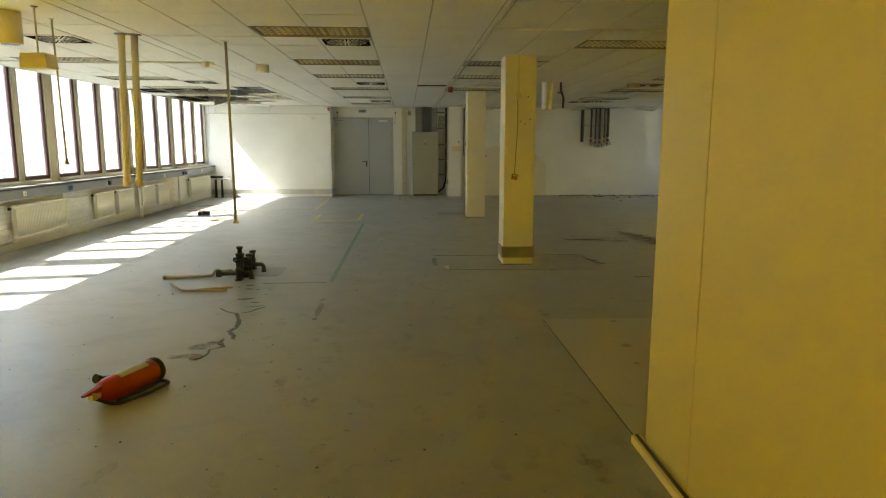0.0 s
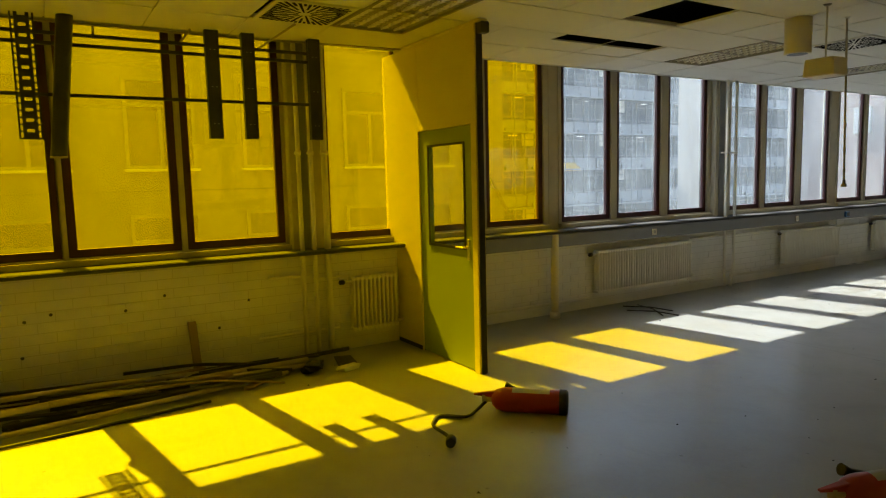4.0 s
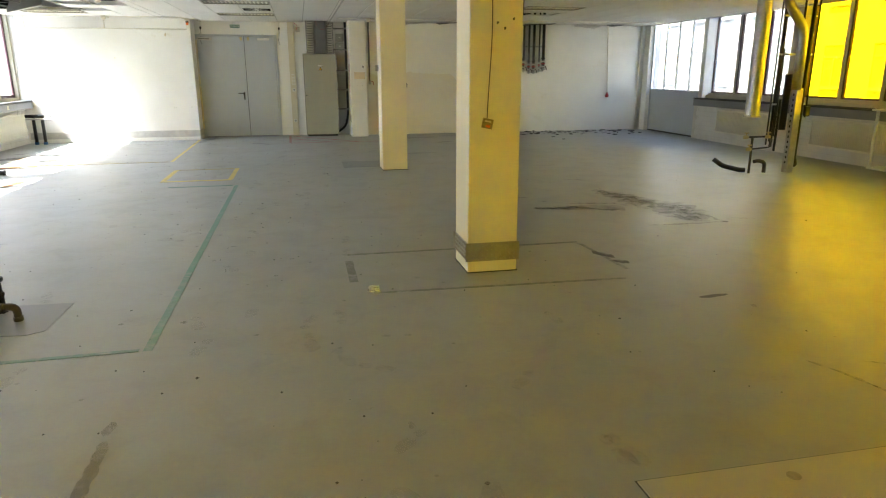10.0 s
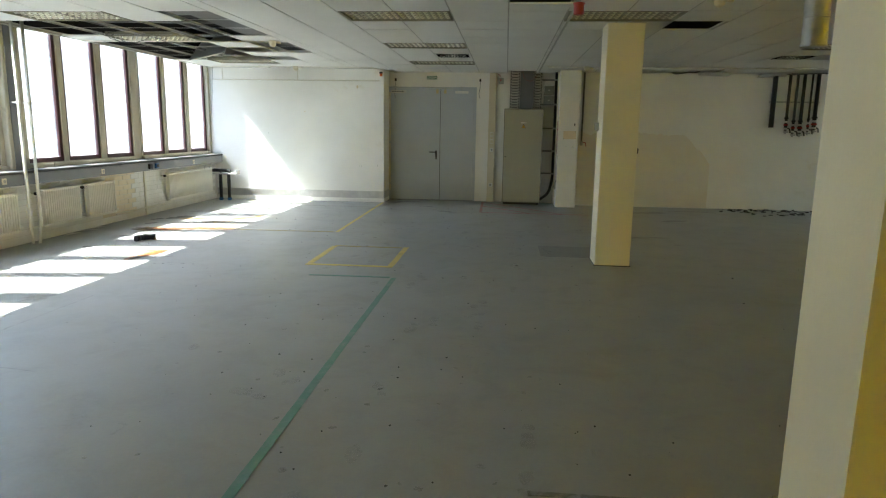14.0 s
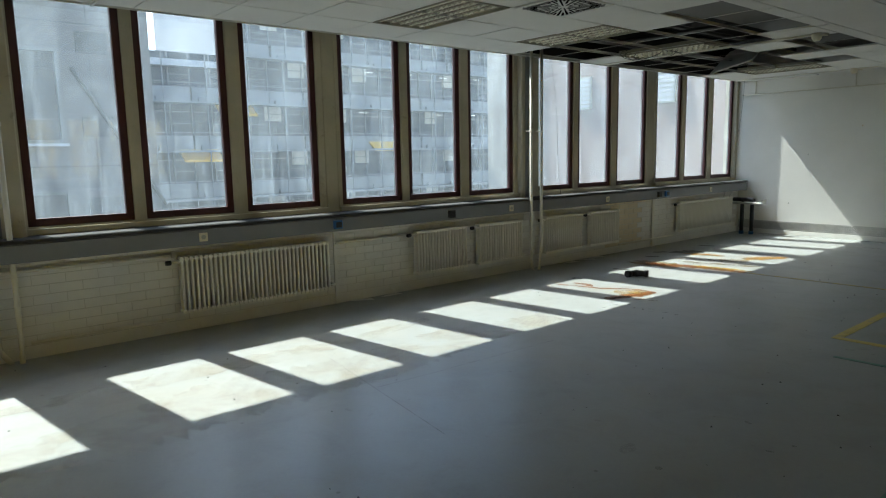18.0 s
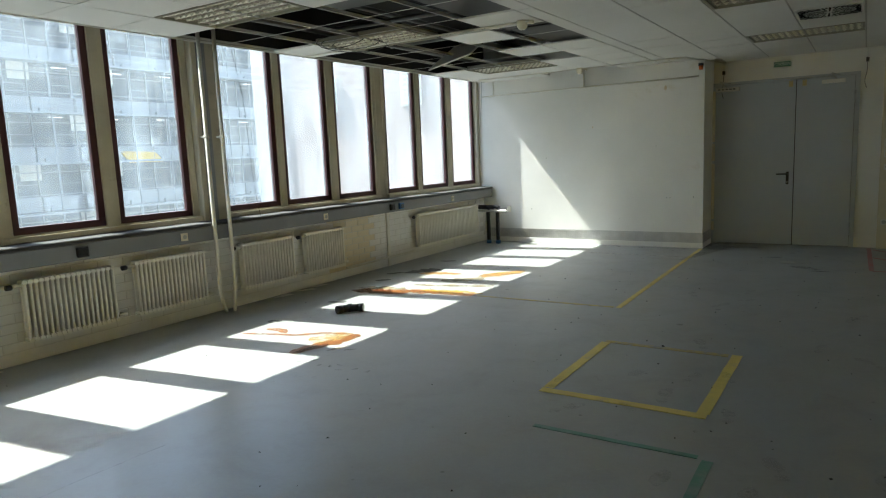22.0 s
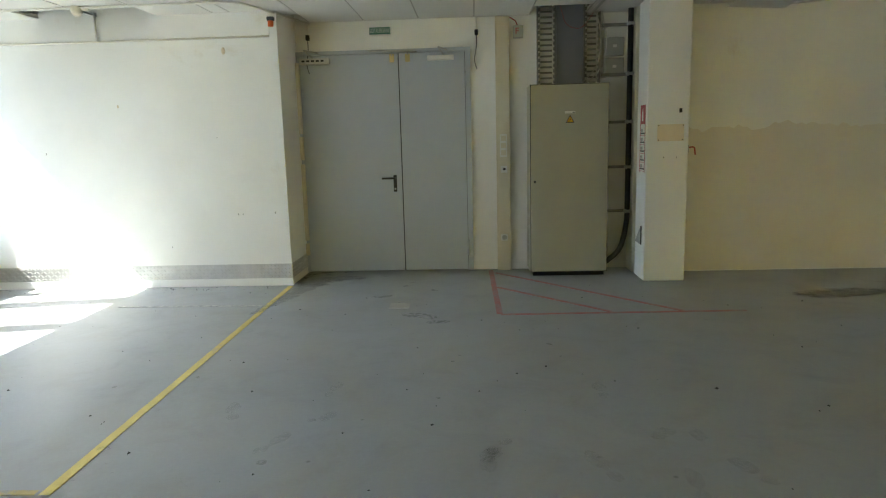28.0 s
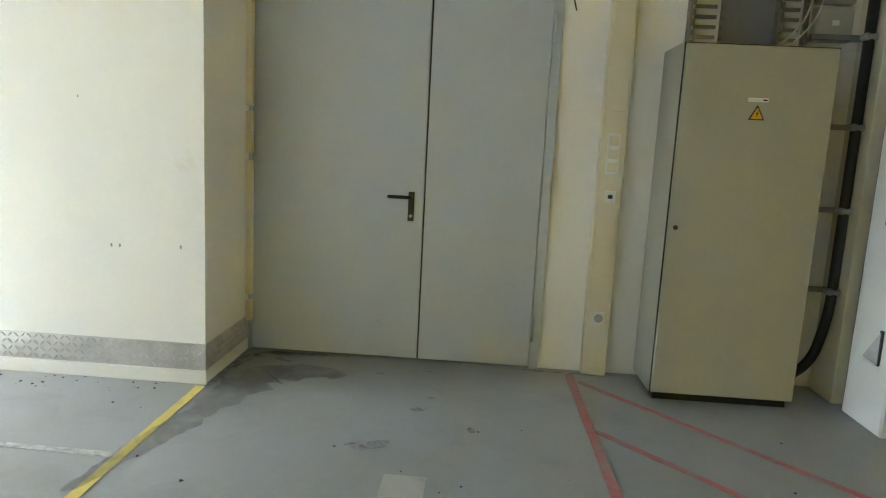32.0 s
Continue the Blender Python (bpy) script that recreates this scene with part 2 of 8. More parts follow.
# east copy of the glass, tinted darker to weaken the light from the east
M["pane_east"] = glass_pane("dimmed_dusty_east_glass", (0.42, 0.44, 0.45), (0.58, 0.66, 0.74), 0.045)
M["pane_yellow"] = glass_pane("yellow_film_glass", (0.90, 0.75, 0.007), (0.92, 0.69, 0.002), 0.04, even=0.85)
# darker copy of the yellow film, again to dim the east light
M["pane_yellow_east"] = glass_pane("dimmed_yellow_film_east_glass", (0.62, 0.51, 0.03), (0.78, 0.60, 0.01), 0.032)
# unseen ground, lighter than asphalt so it throws sunlight up to the ceilings
M["asphalt"] = surface("light_bounce_paving", (0.13, 0.127, 0.118), 0.9, var=0.15, scale=0.5)
M["facade_grey"] = surface("facade_concrete", (0.20, 0.208, 0.22), 0.85, var=0.08, scale=0.3)
M["facade_pink"] = surface("facade_pink_render", (0.25, 0.195, 0.172), 0.85, var=0.06, scale=0.3)
M["facade_pale"] = surface("facade_pale_render", (0.30, 0.285, 0.25), 0.85, var=0.06, scale=0.3)
M["facade_glass"] = surface("facade_window_glass", (0.008, 0.022, 0.042), 0.3, var=0.4, scale=0.4, bump=0, spec=0.12)
# paler copy of facade_pale_render: the sun's glare is put into the colour
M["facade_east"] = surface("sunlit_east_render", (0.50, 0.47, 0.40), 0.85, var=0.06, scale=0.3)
# window glass of the east building, lighter than facade_glass
M["glass_east"] = surface("pale_east_window_glass", (0.22, 0.22, 0.19), 0.3, var=0.2, scale=0.6, bump=0, spec=0.3)
# darker copy of facade_concrete with the facade's shade put into its colour
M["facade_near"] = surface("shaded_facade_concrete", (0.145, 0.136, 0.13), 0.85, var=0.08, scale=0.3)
M["facade_joint"] = surface("facade_panel_joint", (0.06, 0.06, 0.062), 0.85, var=0.1)
M["near_glass"] = surface("office_window_glass", (0.035, 0.042, 0.05), 0.25, var=0.3, scale=0.4, bump=0, spec=0.3)
M["near_frame"] = surface("grey_window_frame", (0.15, 0.15, 0.14), 0.5, var=0.05)
M["facade_band"] = surface("facade_band", (0.46, 0.475, 0.49), 0.6, var=0.08, scale=0.4)


# ---- helpers for meshes ----
def box(bm, x0, y0, z0, x1, y1, z1):
    v = [bm.verts.new((x, y, z)) for z in (z0, z1) for x, y in ((x0, y0), (x1, y0), (x1, y1), (x0, y1))]
    for f in ((3, 2, 1, 0), (4, 5, 6, 7), (0, 1, 5, 4), (1, 2, 6, 5), (2, 3, 7, 6), (3, 0, 4, 7)):
        bm.faces.new([v[i] for i in f])
    return v


def tube(bm, pts, r, seg=12, caps=True, radii=None):
    """A round tube along the points."""
    pts = [Vector(p) for p in pts]
    rings = []
    side = None
    for i, p in enumerate(pts):
        d = (pts[min(i + 1, len(pts) - 1)] - pts[max(i - 1, 0)]).normalized()
        if side is None:
            side = d.orthogonal().normalized()
        side = (side - d * side.dot(d)).normalized()
        up = d.cross(side)
        rr = radii[i] if radii else r
        rings.append([bm.verts.new(p + (side * math.cos(a) + up * math.sin(a)) * rr) for a in (2 * math.pi * k / seg for k in range(seg))])
    for a, b in zip(rings, rings[1:]):
        for k in range(seg):
            f = bm.faces.new((a[k], a[(k + 1) % seg], b[(k + 1) % seg], b[k]))
            f.smooth = True
    if caps:
        bm.faces.new(rings[0][::-1])
        bm.faces.new(rings[-1])


def bend(pts, r=0.05, n=5):
    """The points of a line with its corners rounded."""
    pts = [Vector(p) for p in pts]
    out = [pts[0]]
    for a, b, c in zip(pts, pts[1:], pts[2:]):
        u, v = (a - b), (c - b)
        k = min(r, u.length * 0.45, v.length * 0.45)
        p, q = b + u.normalized() * k, b + v.normalized() * k
        out += [(p.lerp(b, t)).lerp(b.lerp(q, t), t) for t in (i / n for i in range(n + 1))]
    return out + [pts[-1]]


def lathe(bm, prof, seg=20, at=(0, 0, 0), smooth=True):
    """A turned body from (radius, height) pairs."""
    rings = [[bm.verts.new((at[0] + r * math.cos(a), at[1] + r * math.sin(a), at[2] + z)) for a in (2 * math.pi * k / seg for k in range(seg))] for r, z in prof]
    for a, b in zip(rings, rings[1:]):
        for k in range(seg):
            f = bm.faces.new((a[k], a[(k + 1) % seg], b[(k + 1) % seg], b[k]))
            f.smooth = smooth
    bm.faces.new(rings[0][::-1])
    bm.faces.new(rings[-1])


def bevelled(bm, w, seg=1):
    bmesh.ops.bevel(bm, geom=list(bm.edges), offset=w, segments=seg, profile=0.7, affect="EDGES")
    return bm


def to_mesh(name, bm, material):
    bmesh.ops.recalc_face_normals(bm, faces=list(bm.faces))
    me = bpy.data.meshes.new(name)
    bm.to_mesh(me)
    bm.free()
    if material:
        me.materials.append(material)
    return me


def part(name, bm, material, parent=None, label="", m=None):
    ob = new(name, to_mesh(name, bm, material))
    if parent is not None:
        ob.parent = parent
    if m is not None:
        ob.matrix_basis = m
    if label:
        tagged(ob, label)
    return ob


def boxpart(name, dims, material, parent=None, bev=0.0, label="", m=None):
    bm = bmesh.new()
    box(bm, *dims)
    if bev:
        bevelled(bm, bev)
    return part(name, bm, material, parent, label, m)


def tubepart(name, pts, r, material, parent=None, seg=12, label="", m=None):
    bm = bmesh.new()
    tube(bm, pts, r, seg)
    return part(name, bm, material, parent, label, m)


def thing(name, label, category, at=(0, 0, 0), rz=0.0, group="", kind="", m=None):
    ob = new(name)
    ob.empty_display_size = 0.1
    ob.matrix_basis = m if m is not None else pose(*at, 0, 0, rz)
    return tagged(ob, label, category, group, kind)


def struct(name, label, dims, material, bev=0.0):
    return tagged(boxpart(name, dims, material, None, bev), label, "", "", "structure")


# ---- plan ----
XL, XR = -6.17, 10.0            # inner faces of the window walls
GL, GR = -6.34, 10.28           # glass planes
# unseen bays added this far south so their yellow windows give more light
YB = -21.8                       # plain wall behind the start
YD, YL, YR = 22.24, 21.52, 21.95  # door plane, wall beside the window, wall to the east
H = 2.90                        # suspended ceiling
POSTS = [3.07 + 3.11 * k for k in range(-8, 7)]   # window posts of the west wall
CEIL_W, CEIL_E = -6.08, 9.95    # ceiling edges

# ---- large structure ----
struct("floor", "grey epoxy-painted concrete floor with stains and footprints", (XL - 0.3, YB - 0.2, -0.2, XR + 0.3, YD + 0.3, 0.0), M["floor"])
struct("wall_north_west", "white plaster wall with a sunlit patch and chequer-plate strip", (XL - 0.3, YL, 0, -2.28, YD + 0.2, 3.6), M["wall"])
struct("wall_north_east", "white plaster wall with old beige paint", (1.95, YR, 0, XR + 0.3, YR + 0.3, 3.6), M["wall"])
struct("wall_north_lintel", "white plaster wall above the double door", (-2.28, YD, 2.54, -0.32, YD + 0.2, 3.6), M["wall"])
struct("wall_north_middle", "white plaster wall behind the switch cabinet", (-0.32, YD, 0, 1.95, YD + 0.2, 3.6), M["wall"])
struct("wall_south", "plain white wall closing the room", (XL - 0.3, YB - 0.2, 0, XR + 0.3, YB, 3.6), M["wall"])
struct("wall_corridor", "plain wall behind the double door", (-3.0, YD + 1.6, -0.2, 2.0, YD + 1.8, 3.6), M["wall"])

# wainscot cores of the two window walls; bricks stand proud of them
wall_west = struct("wall_west", "white-painted brick parapet under the west windows", (XL - 0.26, YB, 0, XL - 0.003, YL, 0.97), M["mortar"])
wall_east = struct("wall_east", "white-painted parapet under the east windows", (XR, YB, 0, XR + 0.26, 19.2, 0.97), M["mortar"])
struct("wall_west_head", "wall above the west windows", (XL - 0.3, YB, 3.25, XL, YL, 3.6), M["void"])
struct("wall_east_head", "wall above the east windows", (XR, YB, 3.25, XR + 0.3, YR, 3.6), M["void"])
struct("slab", "concrete slab above the suspended ceiling, near black for the void's shade", (XL - 0.3, YB - 0.2, 3.6, XR + 0.3, YD + 0.3, 3.8), M["void"])


def window_band(side, posts, panes, zb=1.115, zt=3.25):
    """Posts, mullions, sashes and panes of one window band. panes: (y0, y1, yellow)."""
    s = -1 if side == "west" else 1
    g, inner = (GL, XL) if side == "west" else (GR, XR)
    n = 0
    for y0, y1, yellow in panes:
        n += 1
        w = thing("window_%s_%d" % (side, n), "tall fixed window pane %s in a worn beige frame" % ("under yellow film" if yellow else "of dusty clear glass"), "window", group="windows of the %s wall" % side, kind="structure")
        bm = bmesh.new()
        f = 0.08
        gap = panes[n][0] - y1 if n < len(panes) else 1.0
        fr = gap - f - 0.0005 if gap < 0.3 else f + 0.0235
        xa, xb = sorted((g + s * 0.05, g - s * 0.06))
        for d in ((xa, y0 - f, zb - f, xb, y0 - 0.034, zt), (xa, y1 + 0.034, zb - f, xb, y1 + fr, zt), (xa, y0 - 0.034, zb - f, xb, y1 + 0.034, zb - 0.034)):
            box(bm, *d)
        xc, xd = sorted((g - s * 0.0605, g - s * 0.11))
        box(bm, xc, y0 - f, zb - 0.098, xd, y1 + fr, zb - 0.05)
        part("window_frame", bm, M["frame"], w)
        bm = bmesh.new()
        xa, xb = sorted((g + s * 0.02, g - s * 0.035))
        i = 0.03 if side == "west" else 0.0
        for d in ((xa, y0 - 0.034, zb - 0.034, xb, y0 + i, zt), (xa, y1 - i, zb - 0.034, xb, y1 + 0.034, zt), (xa, y0 + i, zb - 0.034, xb, y1 - i, zb + i)):
            box(bm, *d)
        part("glazing_bead", bm, M["gasket"], w, "dark red-brown glazing bead")
        bm = bmesh.new()
        box(bm, g - 0.003, y0 + i, zb + i, g + 0.003, y1 - i, zt)
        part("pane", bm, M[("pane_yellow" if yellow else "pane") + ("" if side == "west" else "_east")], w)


panes = []
for k in range(len(POSTS) - 1):
    s, e = POSTS[k], POSTS[k + 1]
    a = 0.25 if k % 2 == 0 else 0.165
    b = 0.165 if k % 2 == 0 else 0.25
    if k == len(POSTS) - 2:
        b = 0.29
    w = (e - s - a - b - 2 * 0.165) / 3
    for i in range(3):
        y0 = s + a + i * (w + 0.165) - (0.02, 0.035, 0.015)[i]
        y1 = y0 + w - 0.02
        if k == 7:                                  # the bay beside the green door is divided a little differently
            y0, y1 = ((0.215, 1.01), (1.115, 1.905), (2.02, 2.83))[i]
        panes.append((y0, y1, y0 < 6.0))
window_band("west", POSTS, panes)
for k, y in enumerate(POSTS):
    hw = 0.175 if k % 2 == 0 else 0.09
    if y > 21.5:
        continue
    bm = bmesh.new()
    box(bm, GL - 0.12, y - hw, 0.97, XL - 0.03 if k % 2 == 0 else XL - 0.12, y + hw, 3.25)
    bevelled(bm, 0.012)
    tagged(part("window_post", bm, M["frame"]), "beige painted post between windows", "", "", "structure")
struct("window_post_end", "beige painted post where the windows meet the wall", (GL - 0.12, 21.435, 0.97, XL - 0.06, YL, 3.25), M["frame"])
# sill and trunking along the west wall
struct("window_base", "beige base rail under the west windows", (GL - 0.06, YB, 1.0125, GL + 0.055, YL, 1.03), M["frame"])
struct("sill_edge", "black edge of the window sill", (-5.9895, YB, 0.985, -5.982, YL - 0.004, 1.006), M["black_early"])
struct("window_sill", "grey window sill with worn white edge", (GL - 0.1, YB, 0.975, -5.99, YL, 1.012), M["sill"], 0.006)
struct("cable_trunking", "grey cable trunking under the sill", (XL + 0.007, 4.06, 0.825, -5.992, YL - 0.004, 0.973), M["duct"], 0.006)

# east window band, gate at its north end
EP = [12.75 + 3.17 * k for k in range(-11, 3)]
panes_e = []
for k, s in enumerate(EP[:-1]):
    e = EP[k + 1]
    w = (e - s - 0.42 - 0.26) / 3
    for i in range(3):
        y0 = s + 0.21 + i * (w + 0.13)
        panes_e.append((y0, y0 + w, y0 < 15.7))
window_band("east", EP, panes_e, 1.17)
for y in EP[:-1]:
    bm = bmesh.new()
    box(bm, XR + 0.05, y - 0.14, 0.97, GR + 0.12, y + 0.14, 3.25)
    bevelled(bm, 0.012)
    tagged(part("window_post", bm, M["frame"]), "beige painted post between windows", "", "", "structure")
struct("window_base_east", "beige base rail under the east windows", (XR + 0.1, YB, 1.0125, GR + 0.06, 18.9, 1.088), M["frame"])
struct("window_sill_east", "grey window sill", (9.90, YB, 0.975, GR + 0.1, 19.1, 1.012), M["sill"], 0.006)
struct("cable_trunking_east", "grey cable trunking under the sill", (9.902, YB, 0.82, XR - 0.004, 19.1, 0.973), M["duct"], 0.006)

# ---- ceiling: tiles and grid in one mesh ----
XS = [CEIL_W, -5.43, -4.805, -4.18, -3.555, -2.93, -2.75, -2.105, -1.48, -0.855, -0.23] + [0.395 + 0.625 * k for k in range(15)] + [CEIL_E]
GY, UY = 14.4, 0.668


def row_y(r):
    return GY + UY * r


ROWS_Y = [YB] + [row_y(r) for r in range(-54, 12) if YB + 0.1 < row_y(r) < YD - 0.1] + [YD]
# openings: (x of the cell's west edge, row)
HOLES = {(-3.555, 0)}
for r in (1, 2):
    HOLES |= {(x, r) for x in (-5.43, -4.805, -4.18, -3.555)}
HOLES |= {(-4.18, 3), (-3.555, 4), (-3.555, 5), (-4.18, 5), (-4.18, 7)}
for r in (4, 5, 6, 7):
    HOLES |= {(-5.43, r), (-4.805, r)}
HOLES |= {(CEIL_W, r) for r in (1, 2, 4, 5, 6, 7)}
HOLES |= {(-4.805, 10), (-4.18, 10), (2.27, 1), (4.77, 1), (0.395, 11), (-5.43, -14), (-5.43, -13), (-4.18, -14), (4.145, 10), (5.395, 6), (6.645, 11), (7.27, 11), (6.645, -7), (6.645, -4)}
LIGHTS = [(-1.48, r) for r in (-11, -7, -4, 0, 4, 8)] + [(-5.43, r) for r in (-17, -11, -7, -3, 0, 3, 8)] + [(1.02, r) for r in (-7, -4, 0)] + [(2.27, -10), (4.77, -7), (4.77, -4), (4.77, 0), (4.77, 4)]
VENTS = [(-0.855, -10), (-0.855, -2), (-0.855, 6), (-4.18, -10), (-4.18, -2), (-5.43, -18), (4.77, -10), (4.77, -6), (4.77, -2), (4.77, 6)]
taken = set()
for x, r in LIGHTS:
    i = min(range(len(XS)), key=lambda k: abs(XS[k] - x))
    taken |= {(i, r), (i + 1, r)}
for x, r in VENTS:
    taken.add((min(range(len(XS)), key=lambda k: abs(XS[k] - x)), r))
open_cells = {(min(range(len(XS)), key=lambda k: abs(XS[k] - x)), r) for x, r in HOLES}
bm = bmesh.new()
rnd = random.Random(4)
for i in range(len(XS) - 1):
    for j in range(len(ROWS_Y) - 1):
        x0, x1, y0, y1 = XS[i], XS[i + 1], ROWS_Y[j], ROWS_Y[j + 1]
        r = round(((y0 + y1) / 2 - GY) / UY - 0.5)
        if y0 > YL - 0.35 and x1 < -2.5:
            y1 = min(y1, YL)
        if y0 >= YL and x0 < -2.3 or y1 - y0 < 0.05:
            continue
        if x1 > 2.0:
            y1 = min(y1, YR)
        if (i, r) in open_cells or (i, r) in taken:
            if (i, r) in open_cells and x0 > 6:               # a tile pushed aside
                box(bm, x0 + 0.008, y0 + 0.30, H + 0.004, x1 - 0.008, y1 - 0.008, H + 0.018)
            if (i, r) in open_cells and r in (-14, -13) and x0 < -5:      # a slim panel is missing here
                box(bm, x0 + 0.008, y0 + 0.008, H + 0.003, x1 - 0.25, y1 - 0.008, H + 0.018)
            continue
        v = box(bm, x0 + 0.009, y0 + 0.005, H, x1 - 0.009, y1 - 0.005, H + 0.018)
        tilt = rnd.uniform(-0.0025, 0.0025)
        for k, w in enumerate(v):
            w.co.z += tilt * (1 if k % 4 in (0, 1) else -1)
        if (round(x0, 2), r) == (0.39, -1) or (round(x0, 2), r) == (0.4, -1):
            for k in (0, 1, 4, 5):
                v[k].co.z -= 0.045
for x in XS:
    y1 = YL if x < -2.4 else (YR if x > 2.0 else YD)
    n0 = len(bm.faces)
    box(bm, x - 0.0085, YB, H + 0.006, x + 0.0085, y1, H + 0.0165)
    bm.faces.ensure_lookup_table()
    for f in bm.faces[n0:]:
        f.material_index = 1
    box(bm, x - 0.002, YB, H + 0.019, x + 0.002, y1, H + 0.04)
for y in ROWS_Y[1:-1]:
    y0 = y
    for xa, xb in zip(XS, XS[1:]):
        if y0 > YL and xb < -2.4 or y0 > YR and xa > 1.9:
            continue
        box(bm, xa + 0.009, y - 0.0045, H + 0.013, xb - 0.009, y + 0.0045, H + 0.0165)
# added board: blocks window light from the void so the openings stay dark
struct("void_light_blocker", "dark board added to keep window light out of the ceiling void", (-6.11, YB, 2.946, -6.094, YL - 0.002, 3.6), M["void"])
M["tee"] = surface("dusty_grid_tee", (0.42, 0.40, 0.35), 0.6, var=0.2, scale=2.0)
ceiling = part("ceiling", bm, M["tile"])
ceiling.data.materials.append(M["tee"])
ceiling = tagged(ceiling, "white suspended ceiling of square mineral tiles with gaps", "", "", "structure")
struct("ceiling_edge_trim", "white metal edge trim of the ceiling along the windows", (CEIL_W - 0.012, YB, H - 0.012, CEIL_W - 0.001, YL - 0.013, H + 0.02), M["grid"])
struct("ceiling_edge_trim_east", "white metal edge trim of the ceiling along the windows", (CEIL_E + 0.001, YB, H - 0.03, CEIL_E + 0.03, YR, H + 0.02), M["grid"])

# columns
for name, x, y in (("column", 1.52, 9.07), ("column", 1.56, 15.2)):
    bm = bmesh.new()
    box(bm, x, y, 0, x + 0.43, y + 0.45, 3.6)
    bevelled(bm, 0.015, 2)
    tagged(part(name, bm, M["column"]), "square cream-painted concrete column", "column", "columns in the hall", "structure")
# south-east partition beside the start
struct("partition_wall_south", "cream partition wall with a cut end", (1.5, 0.2, 0, 1.6, 3.33, H - 0.02), M["yellow_lit_panel"], 0.004)
struct("partition_cover_strip", "cream cover strip on the partition", (1.4965, 2.78, 0.06, 1.4995, 3.33, H - 0.03), M["yellow_lit_panel"])
struct("pilaster_north", "white pilaster beside the switch cabinet", (1.52, 21.45, 0, 1.95, 21.84, 3.6), M["wall"], 0.01)
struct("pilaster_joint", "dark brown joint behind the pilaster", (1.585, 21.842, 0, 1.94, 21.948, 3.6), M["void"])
struct("pilaster_nib", "cream wall nib behind the pilaster", (1.515, 21.95, 0, 1.948, YD - 0.002, 3.6), M["column"], 0.004)

# ---- ground and buildings outside ----
struct("ground", "unseen yard between the buildings, paled to bounce light upwards", (-400, -400, -4.4, 400, 400, -4.2), M["asphalt"])
struct("building_storey_below", "storey under the hall", (XL - 0.3, YB - 0.2, -4.2, XR + 0.3, YD + 0.3, -0.2), M["facade_grey"])

# ---- shared small builders ----
def share(name, mesh, parent, m, label=""):
    ob = new(name, mesh)
    ob.parent = parent
    ob.matrix_basis = m
    if label:
        tagged(ob, label)
    return ob


def words(text, size, depth, material, parent, m, name="lettering"):
    cu = bpy.data.curves.new("text", "FONT")
    cu.body, cu.size, cu.extrude, cu.align_x, cu.align_y = text, size, depth, "CENTER", "CENTER"
    tmp = bpy.data.objects.new("text", cu)
    me = bpy.data.meshes.new_from_object(tmp)
    bpy.data.objects.remove(tmp)
    me.materials.clear()
    me.materials.append(material)
    ob = new(name, me)
    ob.parent = parent
    ob.matrix_basis = m
    return ob


def chequer(length, height, t=0.003, mat="alu"):
    """An aluminium plate with raised lozenges in turning directions, in the x-z plane, facing -y."""
    bm = bmesh.new()
    box(bm, 0, 0, 0, length, t, height)
    verts, faces = [], []
    p = 0.04
    for i in range(int(length / p)):
        for j in range(int(height / p)):
            cx, cz = (i + 0.5) * p, (j + 0.5) * p
            a = math.pi / 4 if (i + j) % 2 else -math.pi / 4
            ux, uz = math.cos(a) * 0.0195, math.sin(a) * 0.0195
            wx, wz = -math.sin(a) * 0.007, math.cos(a) * 0.007
            v = [bm.verts.new((cx + sx * ux + sy * wx, y, cz + sx * uz + sy * wz)) for sx, sy, y in ((1, 0, -0.0002), (0, 1, -0.0002), (-1, 0, -0.0002), (0, -1, -0.0002), (0.55, 0, -0.0085), (-0.55, 0, -0.0085))]
            for f in ((0, 1, 4), (1, 2, 5), (2, 3, 5), (3, 0, 4), (1, 5, 4), (3, 4, 5)):
                bm.faces.new([v[k] for k in f])
    return to_mesh("chequer_plate", bm, M[mat])


M["yellow_tape"] = surface("yellow_floor_tape", (0.68, 0.55, 0.14), 0.5, var=0.12, scale=4, dirt=(0.42, 0.38, 0.26), dirt_lo=0.56, dirt_hi=0.75)
M["yellow_worn"] = surface("worn_yellow_floor_tape", (0.48, 0.38, 0.12), 0.5, var=0.2, scale=6, dirt=(0.27, 0.27, 0.25), dirt_lo=0.45, dirt_hi=0.62)
M["red_tape"] = surface("red_floor_tape", (0.45, 0.145, 0.14), 0.5, var=0.2, scale=5, dirt=(0.31, 0.26, 0.25), dirt_lo=0.45, dirt_hi=0.65)
M["green_tape"] = surface("green_floor_tape", (0.12, 0.28, 0.22), 0.45, var=0.15, scale=5, dirt=(0.22, 0.285, 0.265), dirt_lo=0.48, dirt_hi=0.68)
M["green_old"] = surface("worn_green_floor_tape", (0.15, 0.27, 0.23), 0.45, var=0.15, scale=6, dirt=(0.28, 0.295, 0.292), dirt_lo=0.46, dirt_hi=0.66)
M["grime_line"] = surface("grimy_tape_residue", (0.16, 0.172, 0.152), 0.5, var=0.2, scale=7, dirt=(0.285, 0.295, 0.29), dirt_lo=0.46, dirt_hi=0.6)
M["red"] = surface("red_enamel", (0.34, 0.022, 0.018), 0.3, var=0.1, scale=6, bump=0.02)
M["sign_red"] = surface("red_sign", (0.42, 0.02, 0.03), 0.4, var=0.04)
M["white"] = surface("white_plastic", (0.78, 0.77, 0.72), 0.4, var=0.04)
